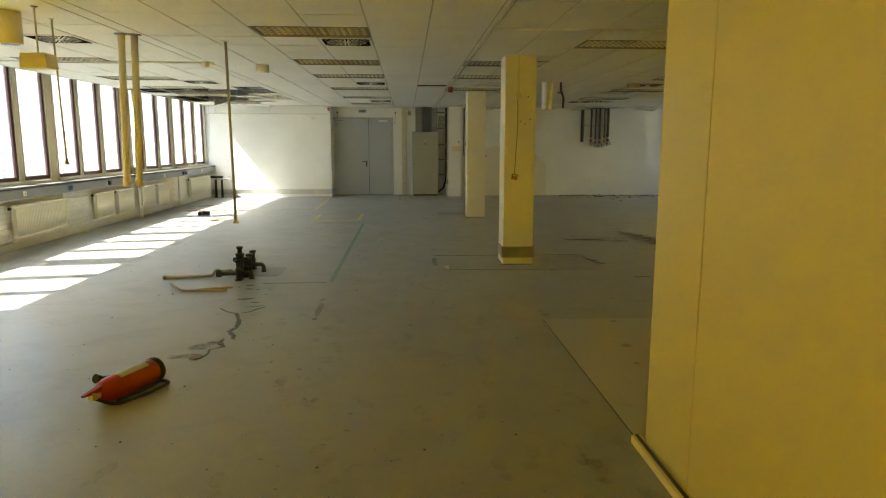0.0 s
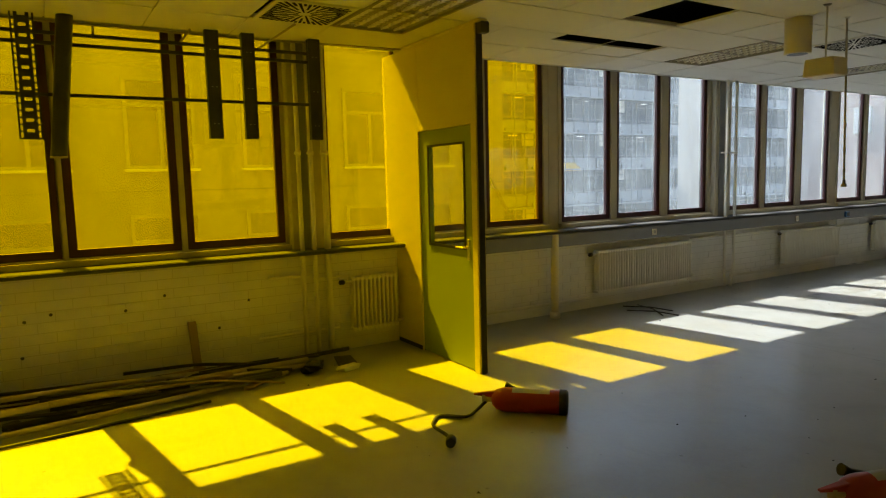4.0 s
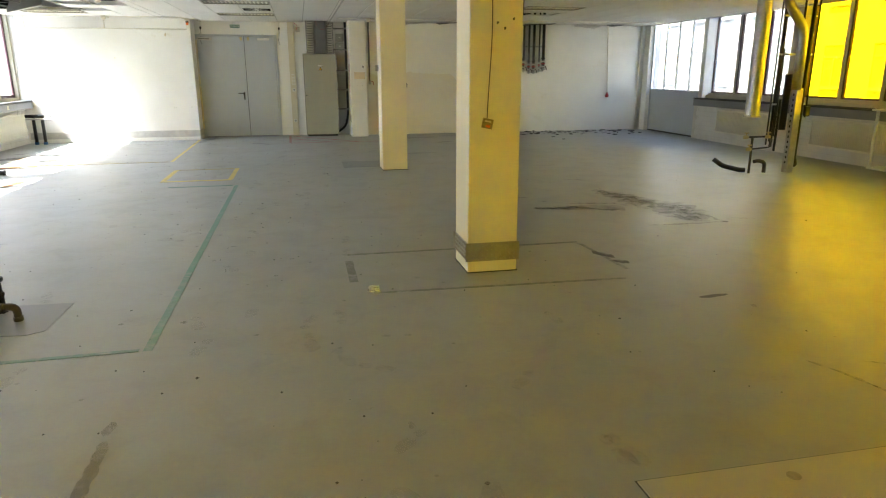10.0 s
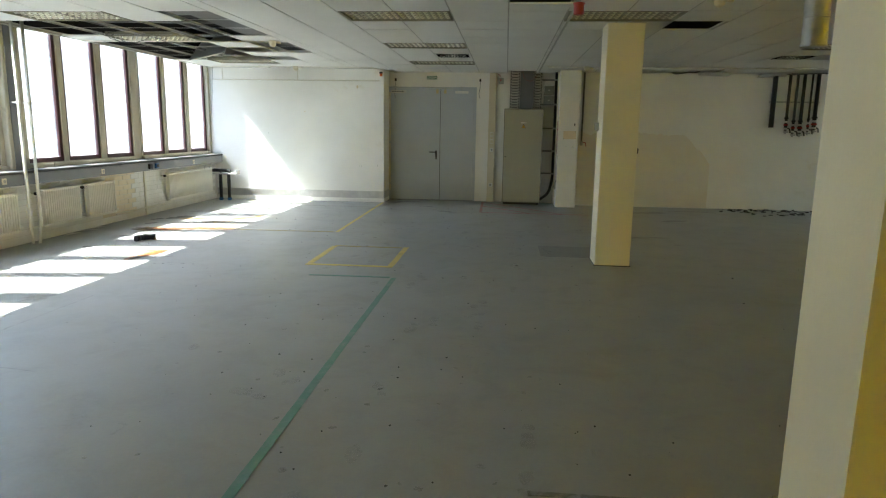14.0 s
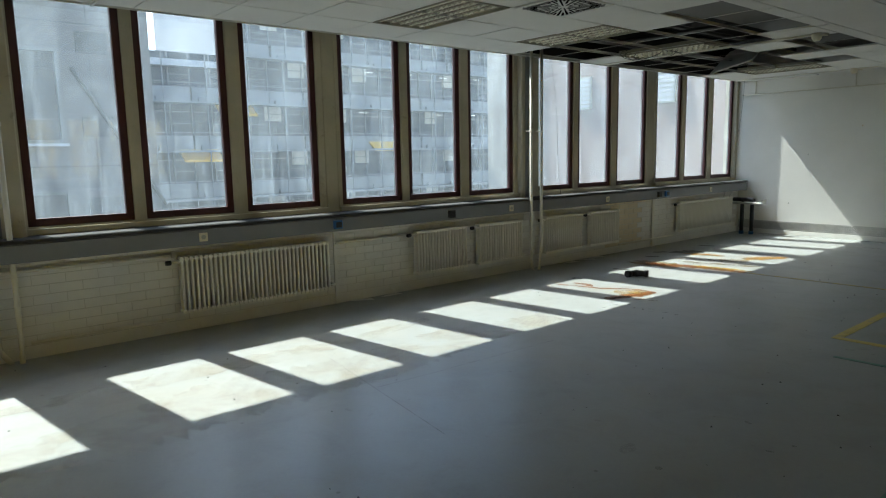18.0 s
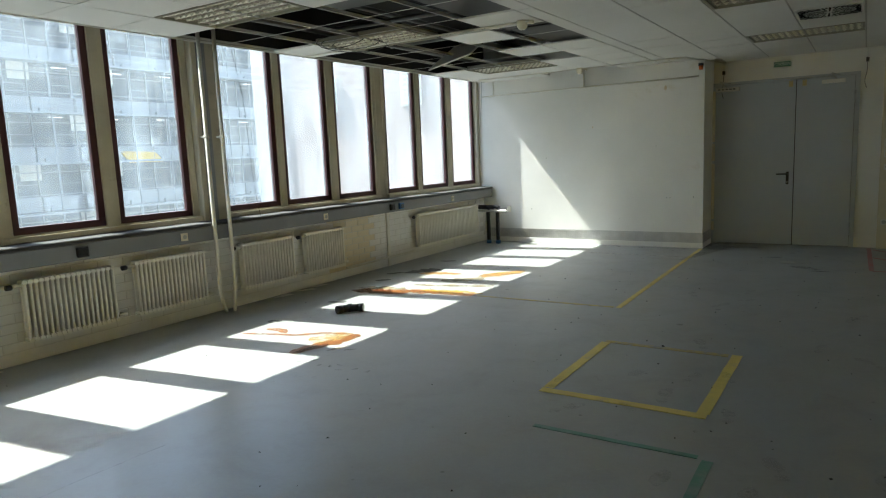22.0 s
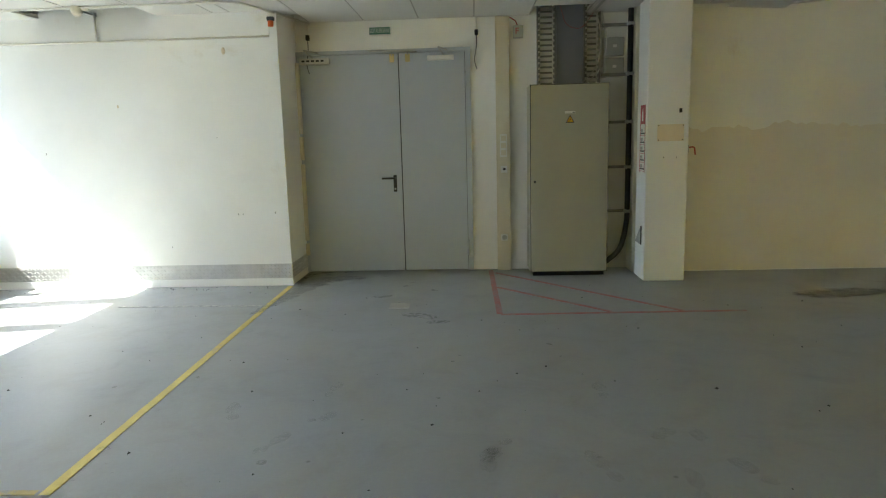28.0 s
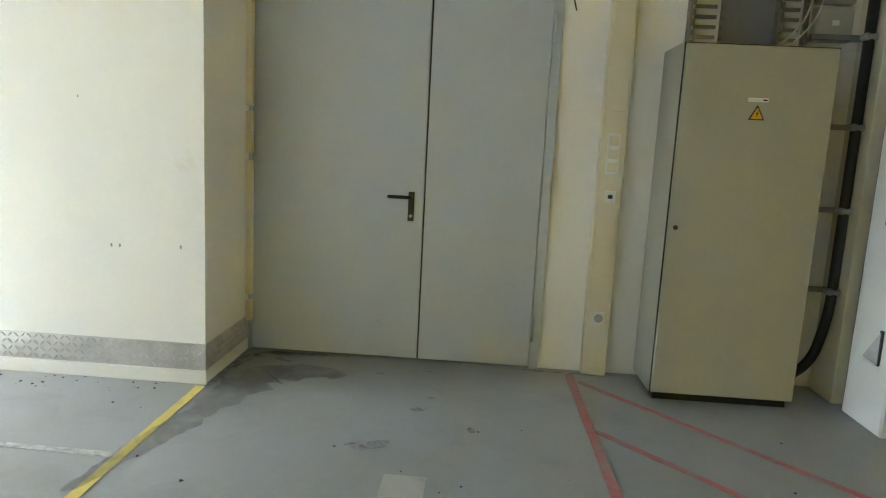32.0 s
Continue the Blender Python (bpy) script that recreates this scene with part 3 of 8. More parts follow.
M["cream"] = surface("cream_plastic", (0.70, 0.64, 0.48), 0.4, var=0.05, dirt=(0.45, 0.38, 0.24), dirt_lo=0.64, dirt_hi=0.8)
M["green_sign"] = surface("green_sign", (0.01, 0.12, 0.075), 0.35, var=0.06)
M["yellow"] = surface("yellow_sign", (0.75, 0.42, 0.01), 0.4, var=0.05)
M["orange"] = surface("orange_plastic", (0.7, 0.14, 0.02), 0.4, var=0.08)
M["brass"] = surface("pale_brass", (0.6, 0.5, 0.25), 0.4, metal=0.6, var=0.1)
M["patch_beige"] = surface("beige_patch_paint", (0.75, 0.64, 0.45), 0.7, var=0.08, scale=3)
M["box_grey"] = surface("grey_plastic_box", (0.40, 0.40, 0.35), 0.5, var=0.05)
M["cable_white"] = surface("white_cable", (0.65, 0.64, 0.6), 0.5, var=0.06)
M["paper"] = surface("pale_sticker", (0.44, 0.43, 0.38), 0.6, var=0.1, dirt=(0.35, 0.34, 0.3), dirt_lo=0.5, dirt_hi=0.7)

# ---- north side: double door ----
door = thing("double_door", "closed grey steel double door with black lever handle", "door", (0, YD, 0), kind="structure")
FX0, FX1, SPL = -2.29, -0.31, -1.1
bm = bmesh.new()
for d in ((FX0 - 0.03, -0.03, 0, FX0 + 0.03, 0.1, 2.575), (FX1 - 0.03, -0.03, 0, FX1 + 0.03, 0.1, 2.575), (FX0 + 0.03, -0.03, 2.535, FX1 - 0.03, 0.1, 2.575)):
    box(bm, *d)
part("door_frame", bm, M["door_grey"], door)
# unseen black panel added behind the leaves to stop light through their gaps
boxpart("light_leak_panel", (FX0 + 0.03, 0.045, 0.0, FX1 - 0.03, 0.06, 2.535), M["black"], door)
for x0, x1, n in ((FX0 + 0.034, SPL - 0.006, 0), (SPL + 0.006, FX1 - 0.034, 1)):
    leaf = boxpart("door_leaf", (x0, -0.022, 0.012, x1, 0.03, 2.531), M["door_grey"], door, 0.003)
    # overlapping lip of the leaf
    if n:
        boxpart("seal_strip", (SPL - 0.0055, -0.01, 0.014, SPL + 0.0055, 0.0, 2.484), M["black"], leaf, 0, "black seal between the leaves")
    for z in (0.28, 2.22):
        hx = x0 - 0.006 if n == 0 else x1 + 0.006
        tubepart("hinge", [(hx, -0.04, z - 0.09), (hx, -0.04, z + 0.09)], 0.011, M["door_grey"], leaf)
    bm = bmesh.new()
    if n == 0:
        box(bm, -2.235, -0.085, 2.43, -1.885, -0.023, 2.495)
        bevelled(bm, 0.004)
        c = part("door_closer", bm, M["alu"], leaf, "silver door closer with its cover missing")
        for k in range(5):
            boxpart("adjuster", (-2.20 + 0.055 * k, -0.088, 2.455, -2.165 + 0.055 * k, -0.0855, 2.475), M["black"], c)
        arm = [(-2.08, -0.05, 2.498), (-2.17, -0.10, 2.585), (-2.02, -0.035, 2.555)]
    else:
        box(bm, -0.765, -0.075, 2.435, -0.465, -0.023, 2.49)
        bevelled(bm, 0.006)
        c = part("door_closer", bm, M["white"], leaf, "white door closer")
        arm = [(-0.58, -0.05, 2.492), (-0.64, -0.09, 2.58), (-0.54, -0.035, 2.55)]
    bm = bmesh.new()
    for a, b in zip(arm, arm[1:]):
        tube(bm, [a, b], 0.008, 8)
    part("closer_arm", bm, M["steel"], leaf)
    lx = -1.2 if n == 0 else -1.02
    lk = boxpart("lock_plate", (lx, -0.04, 2.43, lx + 0.055, -0.023, 2.52), M["brass"], leaf, 0.003)
    tubepart("bolt", [(lx + 0.028, -0.045, 2.50), (lx + 0.028, -0.045, 2.55)], 0.006, M["steel"], lk, 8)
hp = boxpart("handle_plate", (-1.205, -0.034, 0.955, -1.165, -0.0225, 1.15), M["black"], door, 0.004)
bm = bmesh.new()
tube(bm, bend([(-1.185, -0.03, 1.115), (-1.185, -0.085, 1.115), (-1.335, -0.085, 1.115)], 0.025), 0.0115, 10)
part("lever_handle", bm, M["black"], hp)
tubepart("key_cylinder", [(-1.185, -0.045, 0.99), (-1.185, -0.03, 0.99)], 0.011, M["steel"], hp, 10)
bm = bmesh.new()
box(bm, -1.42, -0.05, 2.55, -0.90, -0.035, 2.565)
tube(bm, [(-1.45, -0.055, 2.565), (-0.88, -0.055, 2.535)], 0.006, 8)
part("coordinator_bar", bm, M["steel"], door, "steel door coordinator bar")
# plastic hinge covers on the reveal
for z0, z1 in ((0.22, 0.36), (1.35, 1.62), (0.4, 1.3), (1.65, 2.45)):
    boxpart("reveal_trim", (-2.30 + 0.022, -0.09, z0, -2.27 + 0.03, -0.034, z1), M["cream"], door, 0.004)

sign = thing("exit_sign", "green emergency exit sign with white lettering", "exit sign", (-1.295, YD, 2.775))
boxpart("housing", (-0.125, -0.045, -0.045, 0.125, -0.002, 0.045), M["white"], sign, 0.004)
boxpart("face_plate", (-0.118, -0.049, -0.036, 0.118, -0.0452, 0.040), M["green_sign"], sign)
words("NOTAUSGANG", 0.058, 0.001, M["white"], sign, pose(0, -0.0505, 0.002, 90, 0, 0) @ Matrix.Diagonal((0.62, 1.2, 1, 1)))

for x, y, name in ((-2.13, YD - 0.003, "hold_open_magnet"), (-0.205, YD - 0.003, "hold_open_magnet")):
    d = thing(name, "small black magnet contact with a dangling cable above the door", "sensor", (x, y, 2.73), group="contacts above the door")
    boxpart("housing", (-0.02, -0.04, -0.03, 0.02, 0, 0.03), M["black"], d, 0.004)
    bm = bmesh.new()
    tube(bm, bend([(0, -0.02, -0.03), (0.0, -0.02, -0.16), (-0.03, -0.02, -0.3), (0.0, -0.025, -0.4)], 0.08), 0.0045, 6)
    part("cable", bm, M["black"], d)
    tubepart("conduit", [(0, -0.012, 0.03), (0, -0.012, 0.16)], 0.009, M["white"], d, 8)

# vertical trunking with switches
tr = thing("wall_trunking", "cream wall trunking with light switches and socket", "cable trunking", (0, YD, 0))
bm = bmesh.new()
box(bm, 0.005, -0.075, 0.0, 0.165, -0.002, H - 0.01)
bevelled(bm, 0.005)
part("channel", bm, M["cream"], tr)
boxpart("cover", (0.02, -0.081, 0.06, 0.15, -0.0755, 1.72), M["cream"], tr, 0.002)
boxpart("cover", (0.02, -0.081, 1.73, 0.15, -0.0755, H - 0.02), M["cream"], tr, 0.002)
sw = boxpart("switch_plate", (0.045, -0.09, 1.33, 0.125, -0.0812, 1.59), M["white"], tr, 0.003)
for k in range(3):
    boxpart("rocker", (0.056, -0.095, 1.35 + 0.082 * k, 0.114, -0.0902, 1.408 + 0.082 * k), M["cream"], sw, 0.003)
key = boxpart("key_switch", (0.05, -0.092, 1.15, 0.125, -0.0812, 1.23), M["white"], tr, 0.004)
boxpart("slot", (0.075, -0.0945, 1.18, 0.105, -0.0922, 1.205), M["black"], key)
so = boxpart("socket", (0.045, -0.092, 0.355, 0.125, -0.0812, 0.435), M["white"], tr, 0.004)
bm = bmesh.new()
lathe(bm, [(0.028, 0), (0.028, 0.003), (0.022, 0.0032), (0.022, 0.0015)], 16)
part("socket_well", bm, M["box_grey"], so, "", pose(0.085, -0.0922, 0.395, 90, 0, 0))

fb = thing("fire_alarm_box", "small beige box with a red letter on the wall", "alarm box", (0.255, YD - 0.003, 2.72))
boxpart("housing", (-0.05, -0.05, -0.07, 0.065, 0, 0.065), M["box_grey"], fb, 0.005)
words("F", 0.10, 0.001, M["sign_red"], fb, pose(-0.005, -0.052, 0, 90, 0, 0))
tubepart("red_cable", bend([(0.0, -0.02, 0.072), (-0.02, -0.03, 0.12), (-0.1, -0.03, 0.165)], 0.05), 0.006, M["red"], fb, 8)

# ---- switch cabinet ----
cab = thing("switch_cabinet", "tall grey-beige steel switch cabinet with a warning triangle", "cabinet", (0.357, 21.78, 0))
boxpart("body", (0.0, 0.018, 0.045, 0.85, 0.44, 2.105), M["cabinet"], cab, 0.004)
boxpart("plinth", (0.03, 0.04, 0, 0.82, 0.43, 0.0445), M["black"], cab)
boxpart("gasket", (0.001, 0.0167, 0.047, 0.849, 0.0178, 2.103), M["black"], cab)
dr = boxpart("door", (0.009, -0.004, 0.055, 0.841, 0.0165, 2.095), M["cabinet"], cab, 0.004)
bm = bmesh.new()
lathe(bm, [(0.014, 0), (0.014, 0.008), (0.008, 0.009), (0.008, 0.004)], 14)
part("lock", bm, M["black"], dr, "black lock", pose(0.05, -0.0042, 1.06, 90, 0, 0))
bm = bmesh.new()
v = [bm.verts.new(p) for p in ((0.385, -0.006, 1.69), (0.475, -0.006, 1.69), (0.43, -0.006, 1.775))]
bm.faces.new(v)
bm.normal_update()
bmesh.ops.solidify(bm, geom=list(bm.faces), thickness=0.0015)
tri = part("warning_triangle", bm, M["black"], dr, "yellow electric warning triangle")
bm = bmesh.new()
v = [bm.verts.new(p) for p in ((0.397, -0.0085, 1.697), (0.463, -0.0085, 1.697), (0.43, -0.0085, 1.76))]
bm.faces.new(v)
part("yellow_field", bm, M["yellow"], tri)
bm = bmesh.new()
v = [bm.verts.new(p) for p in ((0.436, -0.0095, 1.745), (0.421, -0.0095, 1.722), (0.429, -0.0095, 1.724), (0.424, -0.0095, 1.703), (0.44, -0.0095, 1.729), (0.431, -0.0095, 1.728))]
bm.faces.new(v)
part("lightning_bolt", bm, M["black"], tri)
lb = boxpart("sticker", (0.375, -0.006, 1.79, 0.485, -0.0045, 1.812), M["white"], dr)
boxpart("print_bar", (0.385, -0.0072, 1.798, 0.44, -0.0062, 1.8005), M["box_grey"], lb)
boxpart("print_bar", (0.455, -0.0072, 1.796, 0.48, -0.0062, 1.805), M["black"], lb)


def cable_ladder(name, x0, x1, y, z0, z1):
    t = thing(name, "galvanised steel cable tray rising behind the cabinet", "cable tray", (0, y, 0), group="cable trays over the cabinet")
    for x in (x0, x1 - 0.012):
        boxpart("side_rail", (x, -0.07, z0, x + 0.012, 0, z1), M["tray_steel"], t)
    for k in range(int((z1 - z0) / 0.06)):
        z = z0 + 0.03 + k * 0.06
        boxpart("rung", (x0 + 0.04, -0.03, z, x1 - 0.04, -0.012, z + 0.02), M["tray_steel"], t)
        boxpart("tab", (x0 + 0.013, -0.075, z + 0.006, x0 + 0.030, -0.062, z + 0.042), M["tray_steel"], t)
        boxpart("tab", (x1 - 0.030, -0.075, z + 0.006, x1 - 0.013, -0.062, z + 0.042), M["tray_steel"], t)
    return t


cable_ladder("cable_tray", 0.47, 0.68, YD - 0.02, 2.1, 3.3)
cable_ladder("cable_tray", 0.99, 1.17, YD - 0.02, 2.1, 3.3)
struct("shaft_panel", "dark grey sheet panel between the cable trays", (0.69, YD - 0.05, 2.1, 0.985, YD - 0.004, 3.3), M["duct"])
for k, (x, c) in enumerate(((1.16, "cable_white"), (1.10, "cable_white"))):
    bm = bmesh.new()
    tube(bm, bend([(x, YD - 0.12, 2.97), (x + 0.08, YD - 0.14, 2.6), (x + 0.03, YD - 0.16, 2.3), (x - 0.15, YD - 0.2, 2.12)], 0.12), 0.0055, 8)
    tagged(part("loose_cable", bm, M[c]), "loose white cable hanging over the cabinet", "cable", "cables over the cabinet")
bm = bmesh.new()
tube(bm, bend([(0.72, YD - 0.13, 2.96), (0.78, YD - 0.16, 2.74), (0.95, YD - 0.16, 2.7), (1.12, YD - 0.14, 2.93)], 0.12), 0.003, 6)
tagged(part("loose_cable", bm, M["red"]), "thin red wire looping under the ceiling", "cable", "cables over the cabinet")
for z in (2.52, 2.30):
    jb = thing("junction_box", "grey plastic junction box on the wall", "junction box", (1.33, YD, z), group="junction boxes beside the cabinet")
    boxpart("housing", (-0.11, -0.075, -0.10, 0.11, -0.002, 0.10), M["box_grey"], jb, 0.008)
    boxpart("lid", (-0.10, -0.082, -0.09, 0.10, -0.0755, 0.09), M["box_grey"], jb, 0.003)
    boxpart("label", (-0.02, -0.0842, -0.01, 0.022, -0.0825, 0.02), M["white"], jb)
for z in (2.74, 2.21, 1.69, 1.19, 0.69):
    rl = thing("mounting_rail", "galvanised strut rail clamped to the wall", "rail", (0, YD, z), group="rails beside the cabinet")
    boxpart("channel", (1.17, -0.16, -0.016, 1.51, -0.13, 0.016), M["tray_steel"], rl)
    bm = bmesh.new()
    box(bm, 1.435, -0.235, -0.022, 1.515, -0.162, 0.022)
    bevelled(bm, 0.012)
    part("clamp", bm, M["steel"], rl)
    boxpart("bracket", (1.2, -0.13, -0.02, 1.24, -0.002, 0.02), M["steel"], rl)
bm = bmesh.new()
tube(bm, bend([(1.475, YD - 0.2, 2.99), (1.475, YD - 0.2, 0.55), (1.40, YD - 0.22, 0.24), (1.21, YD - 0.25, 0.10)], 0.28, 8), 0.03, 14)
tagged(part("supply_cable", bm, M["rubber"]), "thick black supply cable bending into the cabinet", "cable")

# ---- pilaster details ----
fs = thing("fire_sign", "red and white fire extinguisher sign on the pilaster", "sign", (1.517, 21.455, 1.15))
boxpart("panel", (-0.003, 0.02, 0, 0.001, 0.22, 0.70), M["white"], fs)
boxpart("red_field", (-0.006, 0.025, 0.5, -0.0032, 0.215, 0.695), M["sign_red"], fs)
bm = bmesh.new()
lathe(bm, [(0.028, 0), (0.028, 0.09), (0.012, 0.105), (0.012, 0.13)], 12)
part("extinguisher_symbol", bm, M["white"], fs, "", pose(-0.008, 0.12, 0.53) @ Matrix.Diagonal((0.05, 1, 1, 1)))
for k in range(5):
    rw = boxpart("instruction_row", (-0.006, 0.028, 0.012 + k * 0.092, -0.0032, 0.212, 0.016 + k * 0.092), M["sign_red"], fs)
    boxpart("instruction_bar", (-0.006, 0.05, 0.03 + k * 0.092, -0.0032, 0.20, 0.045 + k * 0.092), M["black"], fs)
    boxpart("instruction_picture", (-0.006, 0.12, 0.05 + k * 0.092, -0.0032, 0.19, 0.085 + k * 0.092), M["box_grey"], fs)
boxpart("red_border", (-0.006, 0.02, 0, -0.0032, 0.027, 0.5), M["sign_red"], fs)
boxpart("red_border", (-0.006, 0.213, 0, -0.0032, 0.22, 0.5), M["sign_red"], fs)
tagged(boxpart("paint_patch", (1.63, 21.4465, 1.47, 1.90, 21.449, 1.64), M["patch_beige"]), "beige rectangle of old paint on the pilaster", "", "", "structure")
for x, z, s in ((1.70, 1.305, 0.006), (1.83, 1.305, 0.006), (1.642, 1.482, 0.006), (1.888, 1.482, 0.006), (1.642, 1.628, 0.006), (1.888, 1.628, 0.006)):
    bm = bmesh.new()
    lathe(bm, [(s, 0), (s * 0.9, 0.002), (s * 0.4, 0.003)], 8)
    tagged(part("screw_hole", bm, M["black"], None, "", pose(x, 21.4455, z, 90, 0, 0)), "small dark screw hole in the pilaster", "screw hole", "screw holes in the pilaster")
tagged(boxpart("wall_contact", (1.845, 21.437, 1.755, 1.872, 21.4485, 1.80), M["black"], None, 0.002), "small black contact plate on the pilaster", "contact plate")
hk = thing("hose_hook", "bent steel hook on the pilaster", "hook", (1.517, 21.55, 0.38))
bm = bmesh.new()
box(bm, -0.012, -0.012, 0.0, 0.001, 0.012, 0.20)
bevelled(bm, 0.003)
part("bar", bm, M["dark_metal_early"], hk)
bm = bmesh.new()
v = [bm.verts.new(c) for c in ((-0.013, 0.0, 0.19), (-0.05, 0.07, 0.035), (-0.013, -0.005, 0.005), (-0.010, 0.0, 0.19), (-0.047, 0.07, 0.035), (-0.010, -0.005, 0.005))]
for f in ((0, 1, 2), (5, 4, 3), (0, 3, 4, 1), (1, 4, 5, 2), (2, 5, 3, 0)):
    bm.faces.new([v[k] for k in f])
part("flap", bm, M["steel"], hk, "bent triangular steel flap")
ps = thing("pull_switch", "red pull switch on a grey conduit beside the pilaster", "switch", (2.07, YR, 1.33))
boxpart("housing", (-0.03, -0.06, 0, 0.03, -0.002, 0.09), M["box_grey"], ps, 0.006)
tubepart("conduit", [(0, -0.022, 0.09), (0, -0.022, 1.6)], 0.019, M["tray_steel"], ps)
bm = bmesh.new()
tube(bm, bend([(0.03, -0.04, 0.06), (0.09, -0.05, 0.07), (0.10, -0.05, -0.02)], 0.03), 0.008, 8)
part("lever", bm, M["red"], ps, "red lever")

# chequer-plate guard strips
strip = chequer(1.93, 0.16)
for k, x in enumerate((-6.14, -4.21)):
    ob = new("kick_strip", strip)
    ob.matrix_basis = pose(x, YL - 0.0045, 0.085)
    tagged(ob, "aluminium chequer-plate kick strip along the wall", "kick strip", "kick strips")
ob = new("kick_strip", chequer(0.68, 0.16))
ob.matrix_basis = pose(-2.2755, YL, 0.085, 0, 0, 90)
tagged(ob, "aluminium chequer-plate kick strip round the door reveal", "kick strip", "kick strips")
guard = chequer(0.47, 0.16, 0.003, "alu_dark")
cg = thing("column_guard", "aluminium chequer-plate guard round the column foot", "column guard", (1.50, 9.05, 0.10))
share("plate", guard, cg, pose(0, 0.0145, 0))
share("plate", guard, cg, pose(0.0145, 0.49, 0, 0, 0, -90))
share("plate", guard, cg, pose(0.4555, 0.02, 0, 0, 0, 90))
share("plate", guard, cg, pose(0.47, 0.4755, 0, 0, 0, 180))
# lining strips and conduit on the upper wall
tagged(boxpart("wall_board", (XL, YL - 0.012, 2.66, -2.36, YL - 0.002, H + 0.1), M["wall"]), "white board along the top of the wall", "", "", "structure")
bm = bmesh.new()
tube(bm, [(XL, YL - 0.022, 2.65), (-2.36, YL - 0.022, 2.65)], 0.011, 8)
for x in (-4.19, -5.9):
    tube(bm, [(x, YL - 0.026, 2.65), (x, YL - 0.026, H)], 0.010, 8)
tagged(part("wall_conduit", bm, M["pipe_white"]), "white conduit along the top of the wall", "conduit")
al = thing("alarm_sounder", "small orange alarm lamp at the wall corner", "alarm", (-2.33, YL - 0.003, 2.80))
boxpart("base", (-0.035, -0.05, 0.0, 0.035, 0, 0.04), M["black"], al, 0.005)
bm = bmesh.new()
lathe(bm, [(0.028, 0), (0.03, 0.03), (0.03, 0.055)], 14, (0, -0.03, -0.056))
part("lens", bm, M["orange"], al, "orange lens")
# small knocks and plugs in the plaster
for x, z, s, mat in ((-4.05, 1.98, 0.014, "patch_beige"), (-2.83, 0.80, 0.009, "box_grey"), (-2.78, 0.80, 0.009, "box_grey"), (-2.42, 0.81, 0.01, "box_grey"), (-2.86, 2.52, 0.03, "patch_beige"), (-3.0, 1.63, 0.006, "box_grey"), (-4.9, 1.5, 0.01, "box_grey"), (-5.2, 0.6, 0.012, "box_grey"), (-3.6, 0.45, 0.008, "box_grey")):
    bm = bmesh.new()
    lathe(bm, [(s * 0.9, 0), (s, 0.002), (s * 0.5, 0.004)], 7)
    tagged(part("wall_plug", bm, M[mat], None, "", pose(x, YL - 0.0025, z, 90, 0, 0) @ Matrix.Diagonal((0.7, 1.3, 1, 1))), "small knock mark in the white plaster wall", "wall mark", "marks on the wall")
# seams and marks: skirting foot
struct("wall_foot", "thick white wall foot below the kick strip", (XL, YL - 0.012, 0.0, -2.27, YL - 0.002, 0.08), M["wall"], 0.003)

# ---- floor tapes ----
def tape(name, pts, w, mat, label, worn=0.0):
    """Tape laid along a line on the floor, slightly uneven, with torn gaps if worn."""
    bm = bmesh.new()
    r = random.Random(len(pts) + int(1000 * abs(pts[0][0])))
    for a, b in zip(pts, pts[1:]):
        a, b = Vector((*a, 0)), Vector((*b, 0))
        d = (b - a).normalized()
        s = Vector((-d.y, d.x, 0))
        a, b = a - d * w * 0.45, b + d * w * 0.45
        n = max(2, int((b - a).length / 0.12))
        last = None
        for i in range(n + 1):
            p = a.lerp(b, i / n)
            j = r.uniform(-1, 1) * w * 0.03
            k = r.uniform(0.94, 1.03)
            if worn and r.random() < worn:
                last = None
                continue
            cur = [bm.verts.new(p + s * (w / 2 * k + j) + Vector((0, 0, z))) for z in (0.0004, 0.004)] + [bm.verts.new(p - s * (w / 2 * k - j) + Vector((0, 0, z))) for z in (0.004, 0.0004)]
            if last:
                for q in range(3):
                    bm.faces.new((last[q], last[q + 1], cur[q + 1], cur[q]))
            last = cur
    return tagged(part(name, bm, mat), label, "floor tape")


tape("yellow_tape_square", [(-1.945, 14.71), (-0.94, 14.71)], 0.075, M["yellow_tape"], "yellow tape square marked on the floor").name = "yellow_floor_tape"
tape("yellow_floor_tape", [(-0.935, 14.78), (-0.935, 15.99)], 0.075, M["yellow_tape"], "yellow tape square marked on the floor")
tape("yellow_floor_tape", [(-1.02, 15.99), (-1.93, 15.99)], 0.06, M["yellow_worn"], "worn yellow tape square marked on the floor")
tape("yellow_floor_tape", [(-1.945, 15.93), (-1.945, 14.79)], 0.075, M["yellow_tape"], "yellow tape square marked on the floor")
tape("yellow_floor_tape", [(-2.29, 21.45), (-2.235, 17.2)], 0.055, M["yellow_tape"], "straight yellow tape line on the floor")
tape("yellow_floor_tape", [(-2.30, 17.2), (-4.4, 17.14)], 0.04, M["yellow_worn"], "worn yellow tape line on the floor")
tape("red_floor_tape", [(-0.08, 22.12), (-0.055, 20.2)], 0.055, M["red_tape"], "red tape triangle marked on the floor")
tape("red_floor_tape", [(-0.03, 20.17), (2.08, 20.2)], 0.04, M["red_tape"], "red tape line marked on the floor")
tape("red_floor_tape", [(-0.02, 22.0), (1.55, 20.23)], 0.04, M["red_tape"], "red tape diagonal marked on the floor")
tape("red_floor_tape", [(-0.03, 21.25), (0.92, 20.23)], 0.04, M["red_tape"], "red tape diagonal marked on the floor")
